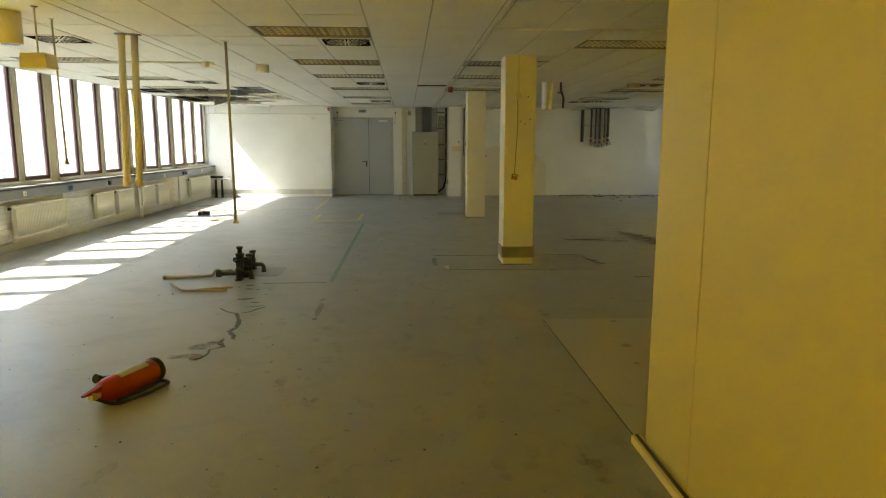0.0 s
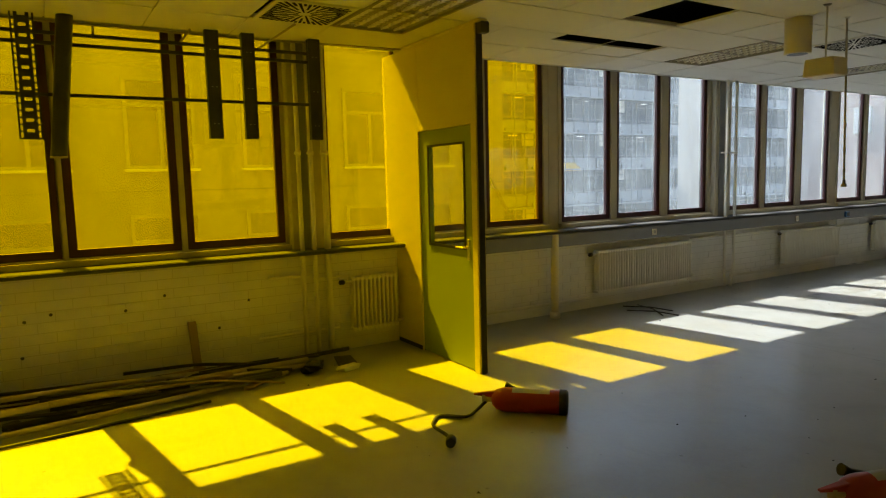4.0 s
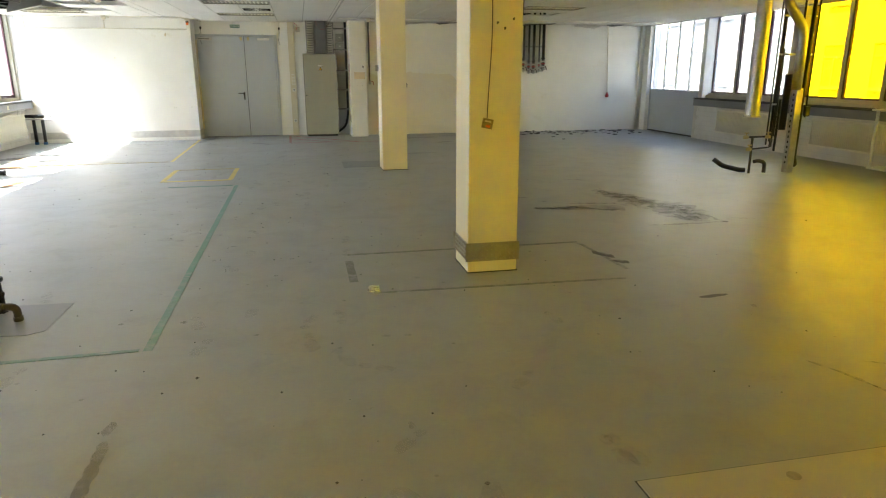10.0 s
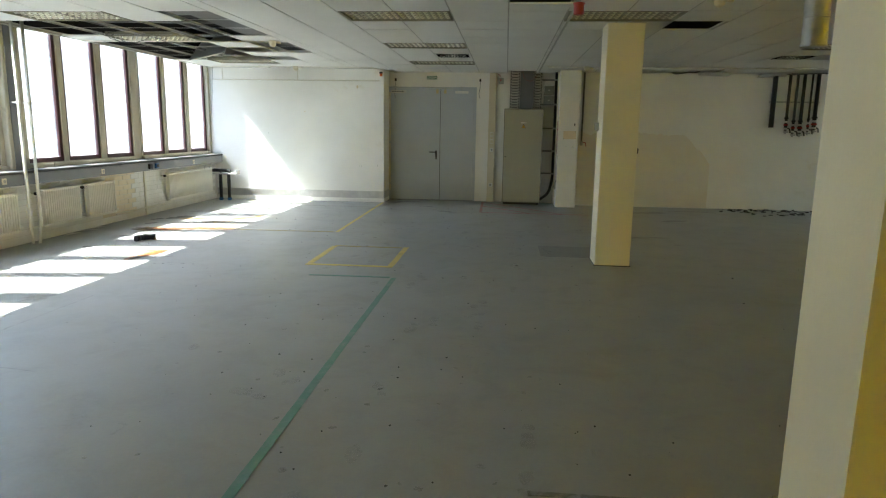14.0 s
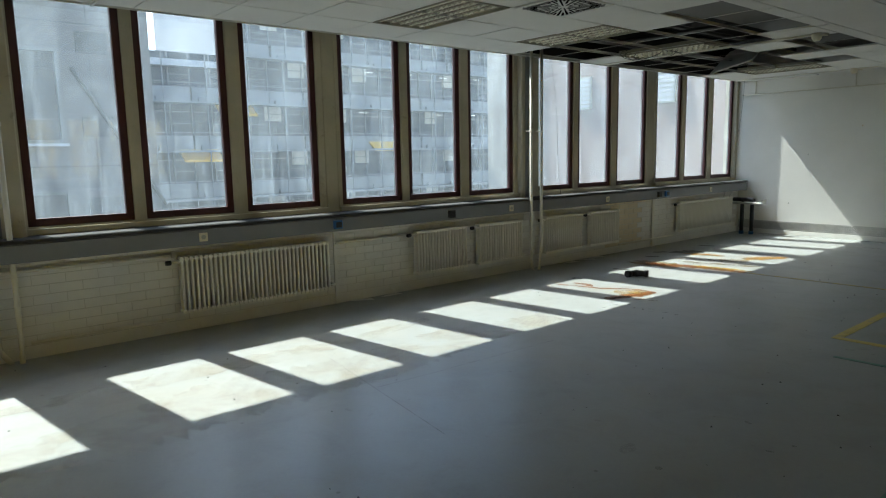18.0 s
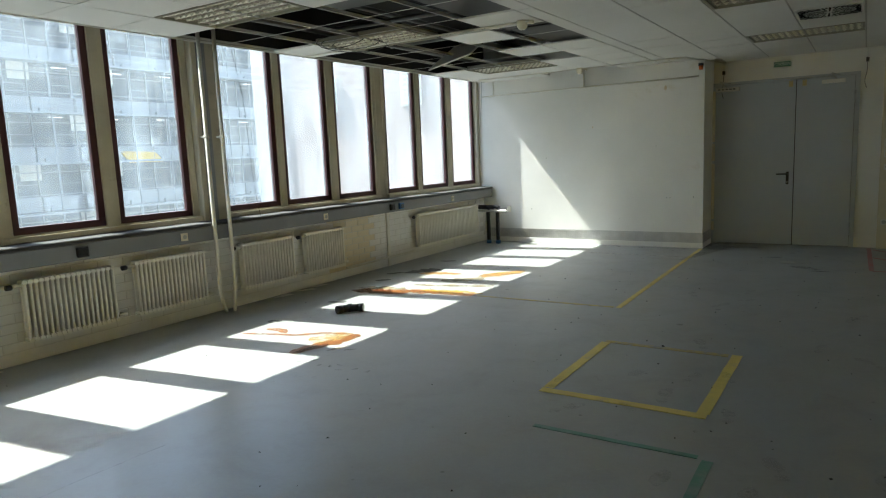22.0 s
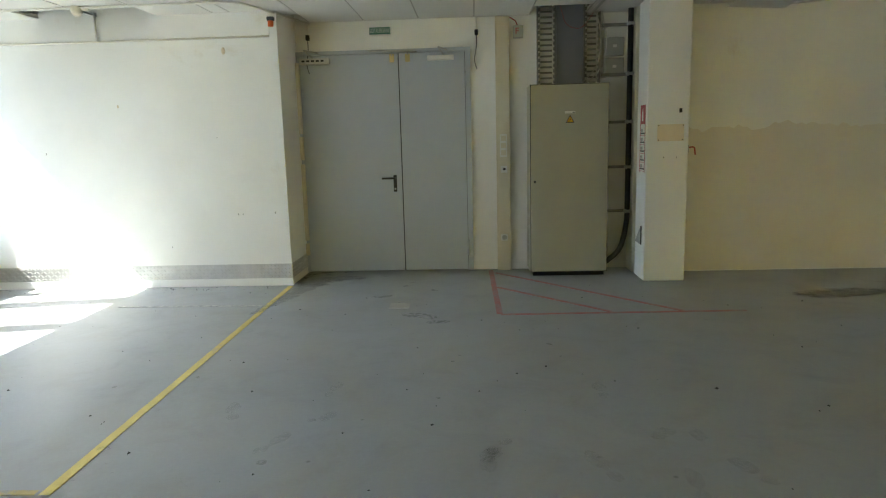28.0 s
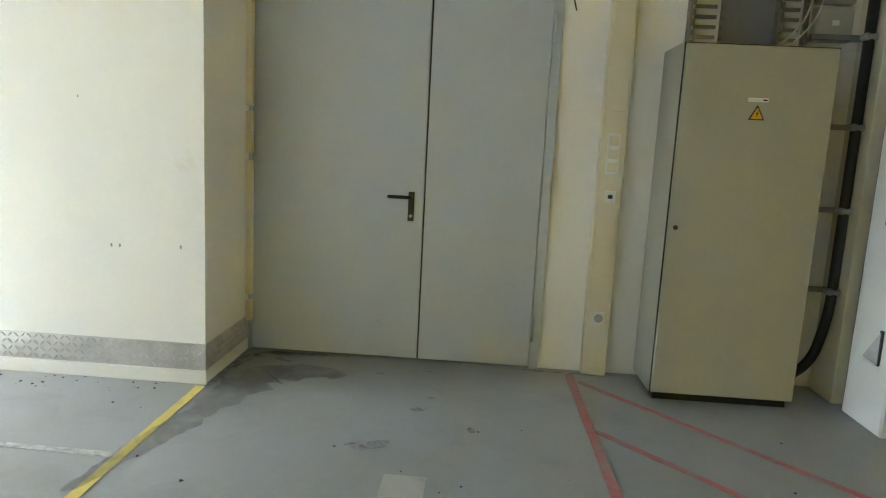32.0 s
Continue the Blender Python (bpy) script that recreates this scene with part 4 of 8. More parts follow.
tape("green_floor_tape", [(-0.79, 9.5), (-0.79, 14.1)], 0.055, M["green_tape"], "long green tape line on the floor")
tape("green_floor_tape", [(-0.79, 7.95), (-0.79, 9.44)], 0.055, M["green_old"], "worn stretch of the long green tape line")
tape("green_floor_tape", [(-0.86, 14.15), (-1.75, 14.14)], 0.04, M["green_tape"], "short green tape line on the floor")
tape("green_floor_tape", [(-0.86, 7.95), (-1.6, 7.93)], 0.04, M["green_old"], "faded green tape line on the floor")
tape("green_floor_tape", [(0.58, 9.86), (2.83, 9.86)], 0.035, M["grime_line"], "faded green tape rectangle round the column foot")
tape("green_floor_tape", [(0.56, 9.62), (0.56, 9.05)], 0.07, M["grime_line"], "faded wide tape strip on the floor")
tape("green_floor_tape", [(0.7, 8.72), (2.75, 8.66)], 0.03, M["grime_line"], "faded tape line before the column")
tape("green_floor_tape", [(2.85, 9.8), (2.9, 8.9)], 0.035, M["grime_line"], "faded tape line beside the column")
M["white_worn"] = surface("worn_white_floor_tape", (0.50, 0.50, 0.46), 0.6, var=0.15, scale=8, dirt=(0.29, 0.30, 0.30), dirt_lo=0.42, dirt_hi=0.58)
tape("white_floor_tape", [(-3.75, 20.64), (-2.33, 20.61)], 0.045, M["white_worn"], "worn white tape line on the floor")
tagged(boxpart("floor_sticker", (-1.08, 20.44, 0.0005, -0.89, 20.63, 0.004), M["paper"]), "pale square sticker on the floor", "sticker")

# ---- ceiling fittings ----
M["slot"] = surface("black_slot", (0.006, 0.006, 0.006), 0.95, var=0.1, spec=0.0)
M["louvre"] = surface("dull_louvre", (0.46, 0.43, 0.34), 0.5, var=0.06)
M["louvre_pale"] = surface("pale_louvre", (0.90, 0.87, 0.74), 0.35, var=0.03)
# shade inside the housing, put into the reflector's colour
M["dark_inside"] = surface("shaded_lamp_inside", (0.14, 0.13, 0.10), 0.7, var=0.2)
M["lamp_box"] = surface("light_housing", (0.30, 0.28, 0.21), 0.6, var=0.08)


def louvre_mesh(w, d):
    """The dull grid of a louvre: thin cross blades under a plate."""
    bm = bmesh.new()
    nx, ny = 16, 5
    box(bm, 0, 0, 0.026, w, d, 0.03)
    for i in range(nx + 1):
        x = w * i / nx
        box(bm, x - 0.002, 0, 0.019, x + 0.002, d, 0.0255)
    for j in range(ny + 1):
        y = d * j / ny
        box(bm, 0, y - 0.003, 0.018, w, y + 0.003, 0.0252)
    return to_mesh("louvre", bm, M["louvre"])


def teeth_mesh(w, d):
    """The pale wedge reflectors between the blades."""
    bm = bmesh.new()
    nx, ny = 16, 5
    for i in range(nx):
        for j in range(ny):
            x, y, p, q = w * (i + 0.5) / nx, d * (j + 0.5) / ny, w / nx * 0.46, d / ny * 0.40
            v = [bm.verts.new(c) for c in ((x - p, y - q * 0.5, 0.0255), (x + p, y - q * 0.5, 0.0255), (x, y + q, 0.0255), (x, y - q * 0.8, -0.002))]
            for f in ((0, 1, 3), (1, 2, 3), (2, 0, 3)):
                bm.faces.new([v[k] for k in f])
    return to_mesh("reflector_sheet", bm, M["louvre_pale"])


LW, LD = 1.22, 0.645
louvre, teeth = louvre_mesh(LW - 0.04, LD - 0.04), teeth_mesh(LW - 0.04, LD - 0.04)
for x, r in LIGHTS:
    t = thing("ceiling_light", "recessed ceiling light with a cream grid louvre, switched off", "ceiling light", (x + 0.015, row_y(r) + 0.012, H), group="recessed ceiling lights")
    bm = bmesh.new()
    for d in ((0, 0, -0.004, LW, 0.018, 0.06), (0, LD - 0.018, -0.004, LW, LD, 0.06), (0, 0.018, -0.004, 0.018, LD - 0.018, 0.06), (LW - 0.018, 0.018, -0.004, LW, LD - 0.018, 0.06), (0, 0, 0.061, LW, LD, 0.064)):
        box(bm, *d)
    part("frame", bm, M["lamp_box"], t)
    boxpart("reflector", (0.018, 0.018, 0.052, LW - 0.018, LD - 0.018, 0.0605), M["dark_inside"], t)
    share("louvre", louvre, t, pose(0.02, 0.02, 0.0))
    tagged(share("reflector_sheet", teeth, t, pose(0.02, 0.02, 0.0)), "pale wedge reflectors", "", "", "stuff")

bm = bmesh.new()
box(bm, 0, 0, -0.006, 0.6, 0.61, 0.012)
bevelled(bm, 0.003)
vent_plate = to_mesh("plate", bm, M["grid"])
bm = bmesh.new()
for k in range(48):
    a = 2 * math.pi * (k + 0.5) / 48
    ca, sa = math.cos(a), math.sin(a)
    r1 = 0.272 / max(abs(ca), abs(sa))
    r0 = 0.05 if k % 4 == 0 else (0.13 if k % 2 == 0 else 0.235)
    w0, w1 = 0.005 + 0.019 * r0, 0.005 + 0.021 * r1
    q = [(0.3 + ca * r - sa * w, 0.305 + sa * r + ca * w) for r, w in ((r0, -w0), (r1, -w1), (r1, w1), (r0, w0))]
    lo = [bm.verts.new((px, py, -0.0085)) for px, py in q]
    hi = [bm.verts.new((px, py, -0.0065)) for px, py in q]
    bm.faces.new(lo[::-1])
    for e in range(4):
        bm.faces.new((lo[e], lo[(e + 1) % 4], hi[(e + 1) % 4], hi[e]))
vent_slots = to_mesh("slot_pattern", bm, M["slot"])
for x, r in VENTS:
    t = thing("ceiling_vent", "square swirl ceiling air outlet with radial slots", "ceiling vent", (x + 0.012, row_y(r) + 0.028, H), group="ceiling air outlets")
    share("plate", vent_plate, t, pose(0, 0, 0))
    tagged(share("slot_pattern", vent_slots, t, pose(0, 0, 0)), "black radial slots", "", "", "stuff")


def detector(x, y, label="white smoke detector on a ceiling conduit"):
    t = thing("smoke_detector", label, "smoke detector", (x, y, H - 0.004), group="smoke detectors")
    bm = bmesh.new()
    lathe(bm, [(0.03, -0.085), (0.05, -0.06), (0.055, -0.03), (0.055, 0.0)], 18)
    part("head", bm, M["cream"], t)
    bm = bmesh.new()
    tube(bm, [(0.055, 0, -0.02), (0.12, 0, -0.03)], 0.018, 10)
    part("gland", bm, M["cream"], t)


for x, y in ((-2.8, 10.08), (-3.08, 16.86), (-4.05, 20.95), (2.35, 13.66), (1.95, 20.6)):
    detector(x, y)


def conduit(pts, label, r=0.011, mat="pipe_white"):
    bm = bmesh.new()
    tube(bm, bend(pts, 0.06), r, 8)
    return tagged(part("ceiling_conduit", bm, M[mat]), label, "conduit", "ceiling conduits")


Z = H - 0.018
conduit([(-6.05, 10.06, Z), (-2.72, 10.06, Z)], "white conduit under the ceiling")
conduit([(-6.05, 16.84, Z), (-3.0, 16.84, Z)], "white conduit under the ceiling")
conduit([(-5.9, 20.95, Z), (-2.55, 20.93, Z), (-2.45, 21.0, Z), (-2.1, 22.2, Z)], "white conduit under the ceiling by the door")
conduit([(1.07, 1.5, Z), (1.07, 22.2, Z)], "grey conduit running the length of the ceiling", 0.014, "box_grey")
conduit([(1.1, 6.95, Z), (9.8, 6.95, Z)], "cream conduit across the ceiling")
conduit([(1.1, 13.66, Z), (2.4, 13.66, Z)], "cream conduit across the ceiling")
conduit([(1.2, 20.6, Z), (9.8, 20.6, Z)], "grey conduit across the ceiling", 0.016)

sp = thing("ceiling_speaker", "round cream ceiling speaker", "speaker", (-2.05, 10.45, H))
bm = bmesh.new()
lathe(bm, [(0.095, -0.125), (0.1, -0.12), (0.1, -0.002)], 24)
part("housing", bm, M["cream"], sp)
sp = thing("ceiling_lamp_cylinder", "cylindrical cream ceiling lamp", "ceiling lamp", (-3.5, 6.42, H))
bm = bmesh.new()
lathe(bm, [(0.085, -0.29), (0.105, -0.288), (0.105, -0.002)], 26)
part("housing", bm, M["cream"], sp)
bm = bmesh.new()
lathe(bm, [(0.08, -0.293), (0.08, -0.2915)], 20)
part("opening", bm, M["black"], sp)

bl = thing("hanging_lamp_box", "yellowish box lamp hanging on a thin rod", "hanging lamp", (-3.12, 6.15, H))
tubepart("rod", [(0, 0, 0), (0, 0, -0.42)], 0.008, M["cream"], bl, 8)
bm = bmesh.new()
lathe(bm, [(0.02, -0.014), (0.032, -0.003)], 14)
part("rosette", bm, M["tray_steel"], bl)
bm = bmesh.new()
v = box(bm, -0.11, -0.10, -0.545, 0.11, 0.10, -0.41)
for w in v[:4]:
    w.co.x *= 1.12
bevelled(bm, 0.008)
part("housing", bm, M["cream"], bl)

M["rod"] = surface("yellowed_plastic_rod", (0.40, 0.345, 0.21), 0.45, var=0.12, scale=5, dirt=(0.22, 0.18, 0.10), dirt_lo=0.55, dirt_hi=0.78)
for name, x, y, z, r, lab in (("hanging_rod", -1.965, 8.05, 0.73, 0.016, "long cream rod hanging from the ceiling with a foot"), ("hanging_rod", -3.28, 6.75, 1.49, 0.009, "thin rod hanging from the ceiling with a knob")):
    t = thing(name, lab, "hanging rod", (x, y, H), group="hanging rods")
    tubepart("rod", [(0, 0, -0.002), (0.012, 0.03, z - H + 0.03)], r, M["rod"], t, 10)
    for q in (0.14, 0.31, 0.52):
        bm = bmesh.new()
        lathe(bm, [(r * 1.15, -0.02), (r * 1.3, -0.014), (r * 1.3, 0.014), (r * 1.15, 0.02)], 12, (0.012 - 0.006 * q, 0.03 - 0.016 * q, z - H + q))
        part("coupling", bm, M["rod"], t)
    bm = bmesh.new()
    lathe(bm, [(r * 2.4, 0), (r * 2.4, 0.022), (r * 1.4, 0.03), (r * 1.4, 0.06)], 14, (0.012, 0.03, z - H))
    part("foot", bm, M["rod"], t)
    bm = bmesh.new()
    lathe(bm, [(r * 2.0, -0.012), (r * 2.8, -0.003)], 14)
    part("rosette", bm, M["grid"], t)
tp = thing("hanging_tubes", "pair of cream tubes hanging from the ceiling", "hanging tubes", (-2.93, 7.62, H))
for dx, dy in ((-0.05, -0.01), (0.075, 0.03)):
    bm = bmesh.new()
    tube(bm, [(dx, dy, -0.002), (dx - 0.06, dy + 0.02, 1.30 - H), (dx - 0.065, dy + 0.02, 1.21 - H)], 0.038, 16)
    q = part("tube", bm, M["cream"], tp)
    bm = bmesh.new()
    lathe(bm, [(0.043, 0), (0.043, 0.09)], 16, (dx - 0.064, dy + 0.02, 1.215 - H))
    part("band", bm, M["patch_beige"], q)
    bm = bmesh.new()
    lathe(bm, [(0.05, -0.016), (0.075, -0.012), (0.075, -0.003)], 20, (dx, dy, 0))
    part("rosette", bm, M["tray_steel"], tp, "dark ceiling rosette")

bc = thing("alarm_beacon", "red alarm beacon on the ceiling", "beacon", (1.07, 13.76, H - 0.035))
bm = bmesh.new()
lathe(bm, [(0.035, -0.11), (0.05, -0.1), (0.05, -0.02), (0.06, 0)], 18)
part("housing", bm, M["red"], bc)
bc = thing("alarm_beacon", "red alarm beacon on the ceiling", "beacon", (6.1, 13.7, H - 0.004))
boxpart("housing", (-0.07, -0.05, -0.10, 0.07, 0.05, 0), M["red"], bc, 0.01)
boxpart("lens", (0.072, -0.04, -0.09, 0.13, 0.04, -0.01), M["cream"], bc, 0.01)
bc = thing("emergency_lamp", "yellow emergency lamp on the ceiling", "lamp", (4.7, 13.05, H - 0.004))
boxpart("housing", (-0.14, -0.05, -0.08, 0.10, 0.05, 0), M["brass"], bc, 0.01)

ds = thing("duct_stub", "galvanised round duct stub hanging from the ceiling", "duct", (2.92, 12.95, H))
bm = bmesh.new()
tube(bm, [(0, 0, 0.3), (0, 0, -0.53)], 0.10, 24, False)
part("pipe", bm, M["steel"], ds)
bm = bmesh.new()
for z in (-0.52, -0.3, -0.1):
    tube(bm, [(0, 0, z - 0.006), (0, 0, z + 0.006)], 0.106, 24)
part("seam", bm, M["steel"], ds)
br = thing("ceiling_bracket", "black bent bracket hanging from the ceiling", "bracket", (3.18, 12.9, H))
bm = bmesh.new()
tube(bm, bend([(0, 0, -0.002), (0, 0, -0.18), (0.06, 0, -0.28), (0.05, 0, -0.5)], 0.05), 0.022, 8)
tube(bm, [(-0.06, 0, -0.2), (0.05, 0, -0.2)], 0.015, 8)
part("bar", bm, M["black"], br)

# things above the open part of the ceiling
# steel darkened in its colour to stand for the shade above the ceiling
M["lamp_dark"] = surface("void_shade_steel", (0.13, 0.125, 0.115), 0.5, metal=0.3, var=0.2, scale=5)
t = thing("air_duct", "galvanised rectangular air duct above the ceiling", "duct", (0, 0, 0))
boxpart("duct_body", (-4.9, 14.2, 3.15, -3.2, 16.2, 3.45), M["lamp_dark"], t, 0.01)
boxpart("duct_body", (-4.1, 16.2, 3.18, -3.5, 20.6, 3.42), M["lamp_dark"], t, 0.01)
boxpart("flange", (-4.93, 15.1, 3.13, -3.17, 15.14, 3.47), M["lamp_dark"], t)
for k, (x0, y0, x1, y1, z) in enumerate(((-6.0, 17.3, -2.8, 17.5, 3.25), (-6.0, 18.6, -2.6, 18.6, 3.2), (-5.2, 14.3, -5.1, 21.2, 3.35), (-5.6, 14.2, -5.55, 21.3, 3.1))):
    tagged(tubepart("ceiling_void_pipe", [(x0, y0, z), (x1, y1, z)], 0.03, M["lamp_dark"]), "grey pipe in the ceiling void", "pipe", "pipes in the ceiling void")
t = thing("fallen_ceiling_panel", "ceiling panel hanging tilted from the open grid", "ceiling panel", m=pose(-4.75, 18.5, 2.98, 22, -14, 8))
boxpart("panel", (-0.3, -0.6, 0, 0.3, 0.6, 0.02), M["tile"], t, 0.003)
bm = bmesh.new()
for k in range(3):
    pts = [(-5.0 + 0.22 * math.sin(a * 0.9 + k) * (1 + 0.3 * k), 16.45 + 0.2 * math.cos(a) + 0.05 * k, 2.97 - 0.09 * (1 - math.cos(a + k))) for a in (i * 0.5 for i in range(14))]
    tube(bm, pts, 0.004, 6)
tagged(part("loose_wire", bm, M["rubber"]), "loose wire loops hanging out of the open ceiling", "cable")

# ---- west wall ----
def section_mesh(h, d=0.10):
    """One section of a tubular radiator: two rounded uprights joined by rounded ends."""
    bm = bmesh.new()
    for x in (0.018, d - 0.018):
        tube(bm, [(x, 0, 0.03), (x, 0, h - 0.03)], 0.0135, 8)
    box(bm, 0.012, -0.006, 0.03, d - 0.012, 0.006, h - 0.03)
    for z in (0.024, h - 0.024):
        tube(bm, [(0.006, 0, z), (d - 0.006, 0, z)], 0.0205, 8)
    return to_mesh("section", bm, M["radiator"])


SEC = section_mesh(0.54)


def radiator(y0, y1, x, z, east=False, lab="cream tubular radiator under the windows"):
    t = thing("radiator", lab, "radiator", (x, y0, z), 180 if east else 0, group="radiators")
    s = -1 if east else 1
    n = int((y1 - y0) / 0.045)
    for k in range(n):
        share("section", SEC, t, pose(0, s * (0.022 + k * 0.045), 0))
    for yy, zz in ((-0.05, 0.49), (y1 - y0 + 0.05, 0.05)):
        bm = bmesh.new()
        tube(bm, [(0.05, s * yy, zz), (0.05, s * (yy + (0.08 if yy < 0 else -0.08)), zz)], 0.014, 8)
        tube(bm, [(0.05, s * yy, zz), (-0.05, s * yy, zz)], 0.012, 8)
        q = part("connection", bm, M["pipe_white"], t)
        if yy < 0:
            bm = bmesh.new()
            lathe(bm, [(0.018, 0), (0.024, 0.01), (0.022, 0.05)], 12)
            part("valve", bm, M["black"], q, "black valve knob", pose(0.05, s * (yy - 0.01), zz, 90, 0, 0))
    for yy in (0.2, y1 - y0 - 0.2):
        boxpart("bracket", (-0.045, s * yy - 0.01, 0.4, 0.03, s * yy + 0.01, 0.43), M["radiator"], t)


for y0, y1 in ((3.40, 3.92), (6.65, 8.45), (10.6, 12.2), (13.35, 14.2), (14.36, 15.2), (15.65, 16.5), (16.66, 17.42), (19.15, 21.05)):
    radiator(y0, y1, XL + 0.05, 0.19)
for y0, y1 in ((13.2, 15.0), (16.05, 18.05), (10.2, 11.95)):
    radiator(y0, y1, XR - 0.05, 0.24, True, "cream tubular radiator under the east windows")

for k, y in enumerate(POSTS):
    if k % 2 or y > 21:
        continue
    dys = (-0.25, -0.05) if y > 12 else (-0.17, 0.03) if y > 4 else (-0.12, 0.0, 0.13)
    if y < 0:
        continue
    struct("post_recess", "dark grey panel between the pipes on the post", (XL - 0.0295, y - 0.11, 1.012, XL - 0.02, y + 0.0, H + 0.3), M["duct"])
    t = thing("riser_pipes", "white heating riser pipes rising beside a window post", "pipes", ((XL + 0.07) if y < 4 else -6.03 if y < 12 else -5.96, y, 0), group="heating risers")
    for j, d in enumerate(dys):
        r = 0.03 if (y < 4 and j == 2) else 0.021
        if y > 4:
            pts = bend([(-0.09 + 0.05 * j, d + (0.13 if j == 0 else 0.0), 0.0), (-0.02, d + (0.04 if j == 0 else 0.0), 0.14), (0, d, 0.3), (0, d, H + 0.35)], 0.08)
        else:
            pts = [(0, d, 0.02), (0, d, H + 0.35)]
        p = tubepart("pipe", pts, r, M["pipe_white"], t, 12)
        bm = bmesh.new()
        lathe(bm, [(r + 0.007, -0.018), (r + 0.007, 0.018)], 12, (0, d, 1.91))
        box(bm, -0.09, d - 0.006, 1.9, -r, d + 0.006, 1.92)
        part("clamp", bm, M["pipe_white"], p)
    if y > 4:
        bm = bmesh.new()
        tube(bm, [(-0.015, dys[0] + 0.03, 0.24), (-0.015, dys[1], 0.24)], 0.011, 10)
        part("foot_bend", bm, M["pipe_white"], t)
t = thing("drop_pipe", "cream drop pipe beside the yellow window with a foot collar", "pipe", (-6.0, 5.93, 0))
tubepart("pipe", [(0, 0, 0.03), (0.0, 0.0, 0.972)], 0.045, M["cream"], t, 16)
bm = bmesh.new()
lathe(bm, [(0.062, 0.0), (0.062, 0.05), (0.052, 0.07), (0.041, 0.075)], 18)
part("foot_collar", bm, M["cream"], t)
for y0, y1, z in ((4.1, 6.6, 0.14), (8.5, 9.0, 0.14), (9.4, 10.55, 0.14), (8.5, 10.55, 0.74), (12.3, 13.3, 0.68), (3.1, 3.4, 0.73), (2.62, 3.06, 0.775), (2.52, 3.3, 0.235), (17.5, 19.1, 0.14)):
    tagged(tubepart("heating_pipe", [(XL + 0.04, y0, z), (XL + 0.04, y1, z)], 0.014, M["pipe_white"]), "white heating pipe along the wall", "pipe", "heating pipes along the wall")
for y, kind in ((7.6, 0), (10.82, 0), (12.25, 1), (13.85, 2), (14.9, 0), (17.0, 0), (18.4, 2), (18.62, 1), (20.1, 0)):
    t = thing("trunking_socket", ("cream socket", "blue connection box", "black knob")[kind] + " on the grey cable trunking", "socket", (-5.990, y, 0.90), group="sockets on the trunking")
    if kind == 0:
        boxpart("plate", (0, -0.04, -0.04, 0.01, 0.04, 0.04), M["cream"], t, 0.003)
        bm = bmesh.new()
        lathe(bm, [(0.022, 0), (0.022, 0.004), (0.016, 0.0042), (0.016, 0.001)], 14)
        part("well", bm, M["box_grey"], t, "", pose(0.0102, 0, 0, 0, 90, 0))
    else:
        M.setdefault("blue", surface("blue_plastic", (0.03, 0.13, 0.32), 0.4, var=0.08))
        boxpart("housing", (0, -0.05, -0.045, 0.04, 0.05, 0.045), M["blue" if kind == 1 else "black"], t, 0.006)
        boxpart("lid", (0.0405, -0.035, -0.03, 0.048, 0.035, 0.03), M["black"], t, 0.003)
t = thing("wall_conduit", "white cable duct running down the brick parapet", "cable duct", (XL, 18.5, 0))
boxpart("channel", (0.003, -0.03, 0.0, 0.028, 0.03, 0.824), M["pipe_white"], t, 0.003)
boxpart("cover", (0.0285, -0.024, 0.01, 0.033, 0.024, 0.815), M["pipe_white"], t, 0.002)
t = thing("wall_conduit", "narrow white cable duct running down beside a radiator", "cable duct", (XL, 12.31, 0))
boxpart("channel", (0.0035, -0.02, 0.0, 0.02, 0.02, 0.824), M["brick"], t, 0.003)
# small bench with drain pipes in the corner
t = thing("drain_pipe_shelf", "white steel shelf with black drain pipes in the corner", "shelf", (-5.85, 21.2, 0))
boxpart("shelf", (-0.28, -0.1, 0.575, 0.36, 0.06, 0.61), M["steel"], t, 0.004)
boxpart("upstand", (0.34, -0.1, 0.611, 0.36, 0.06, 0.67), M["steel"], t)
for x in (-0.06, 0.13):
    p = tubepart("drain_pipe", [(x, -0.02, 0.06), (x, -0.02, 0.574)], 0.036, M["black"], t, 16)
    bm = bmesh.new()
    lathe(bm, [(0.045, 0.0), (0.045, 0.06)], 16, (x, -0.02, 0))
    part("sleeve", bm, M.setdefault("blue", surface("blue_plastic", (0.03, 0.13, 0.32), 0.4, var=0.08)), p, "blue sleeve")
    bm = bmesh.new()
    tube(bm, bend([(x - 0.2, -0.02, 0.66), (x - 0.02, -0.02, 0.66), (x + 0.04, -0.02, 0.64)], 0.05), 0.04, 14)
    part("elbow", bm, M["black"], t)
t = thing("pipe_elbow", "black plastic pipe elbow lying on the floor", "pipe", (-4.76, 15.95, 0.045), 74)
bm = bmesh.new()
tube(bm, bend([(-0.13, 0.0, 0), (0.0, 0.0, 0), (0.09, -0.10, 0.0)], 0.05), 0.039, 18)
part("pipe", bm, M["black"], t)
for p, q in (((-0.15, 0, 0), (-0.09, 0, 0)), ((-0.015, 0.0, 0.0), (0.025, -0.015, 0.0)), ((0.07, -0.078, 0.0), (0.105, -0.117, 0.0))):
    bm = bmesh.new()
    tube(bm, [p, q], 0.045, 18)
    part("collar", bm, M["black"], t)
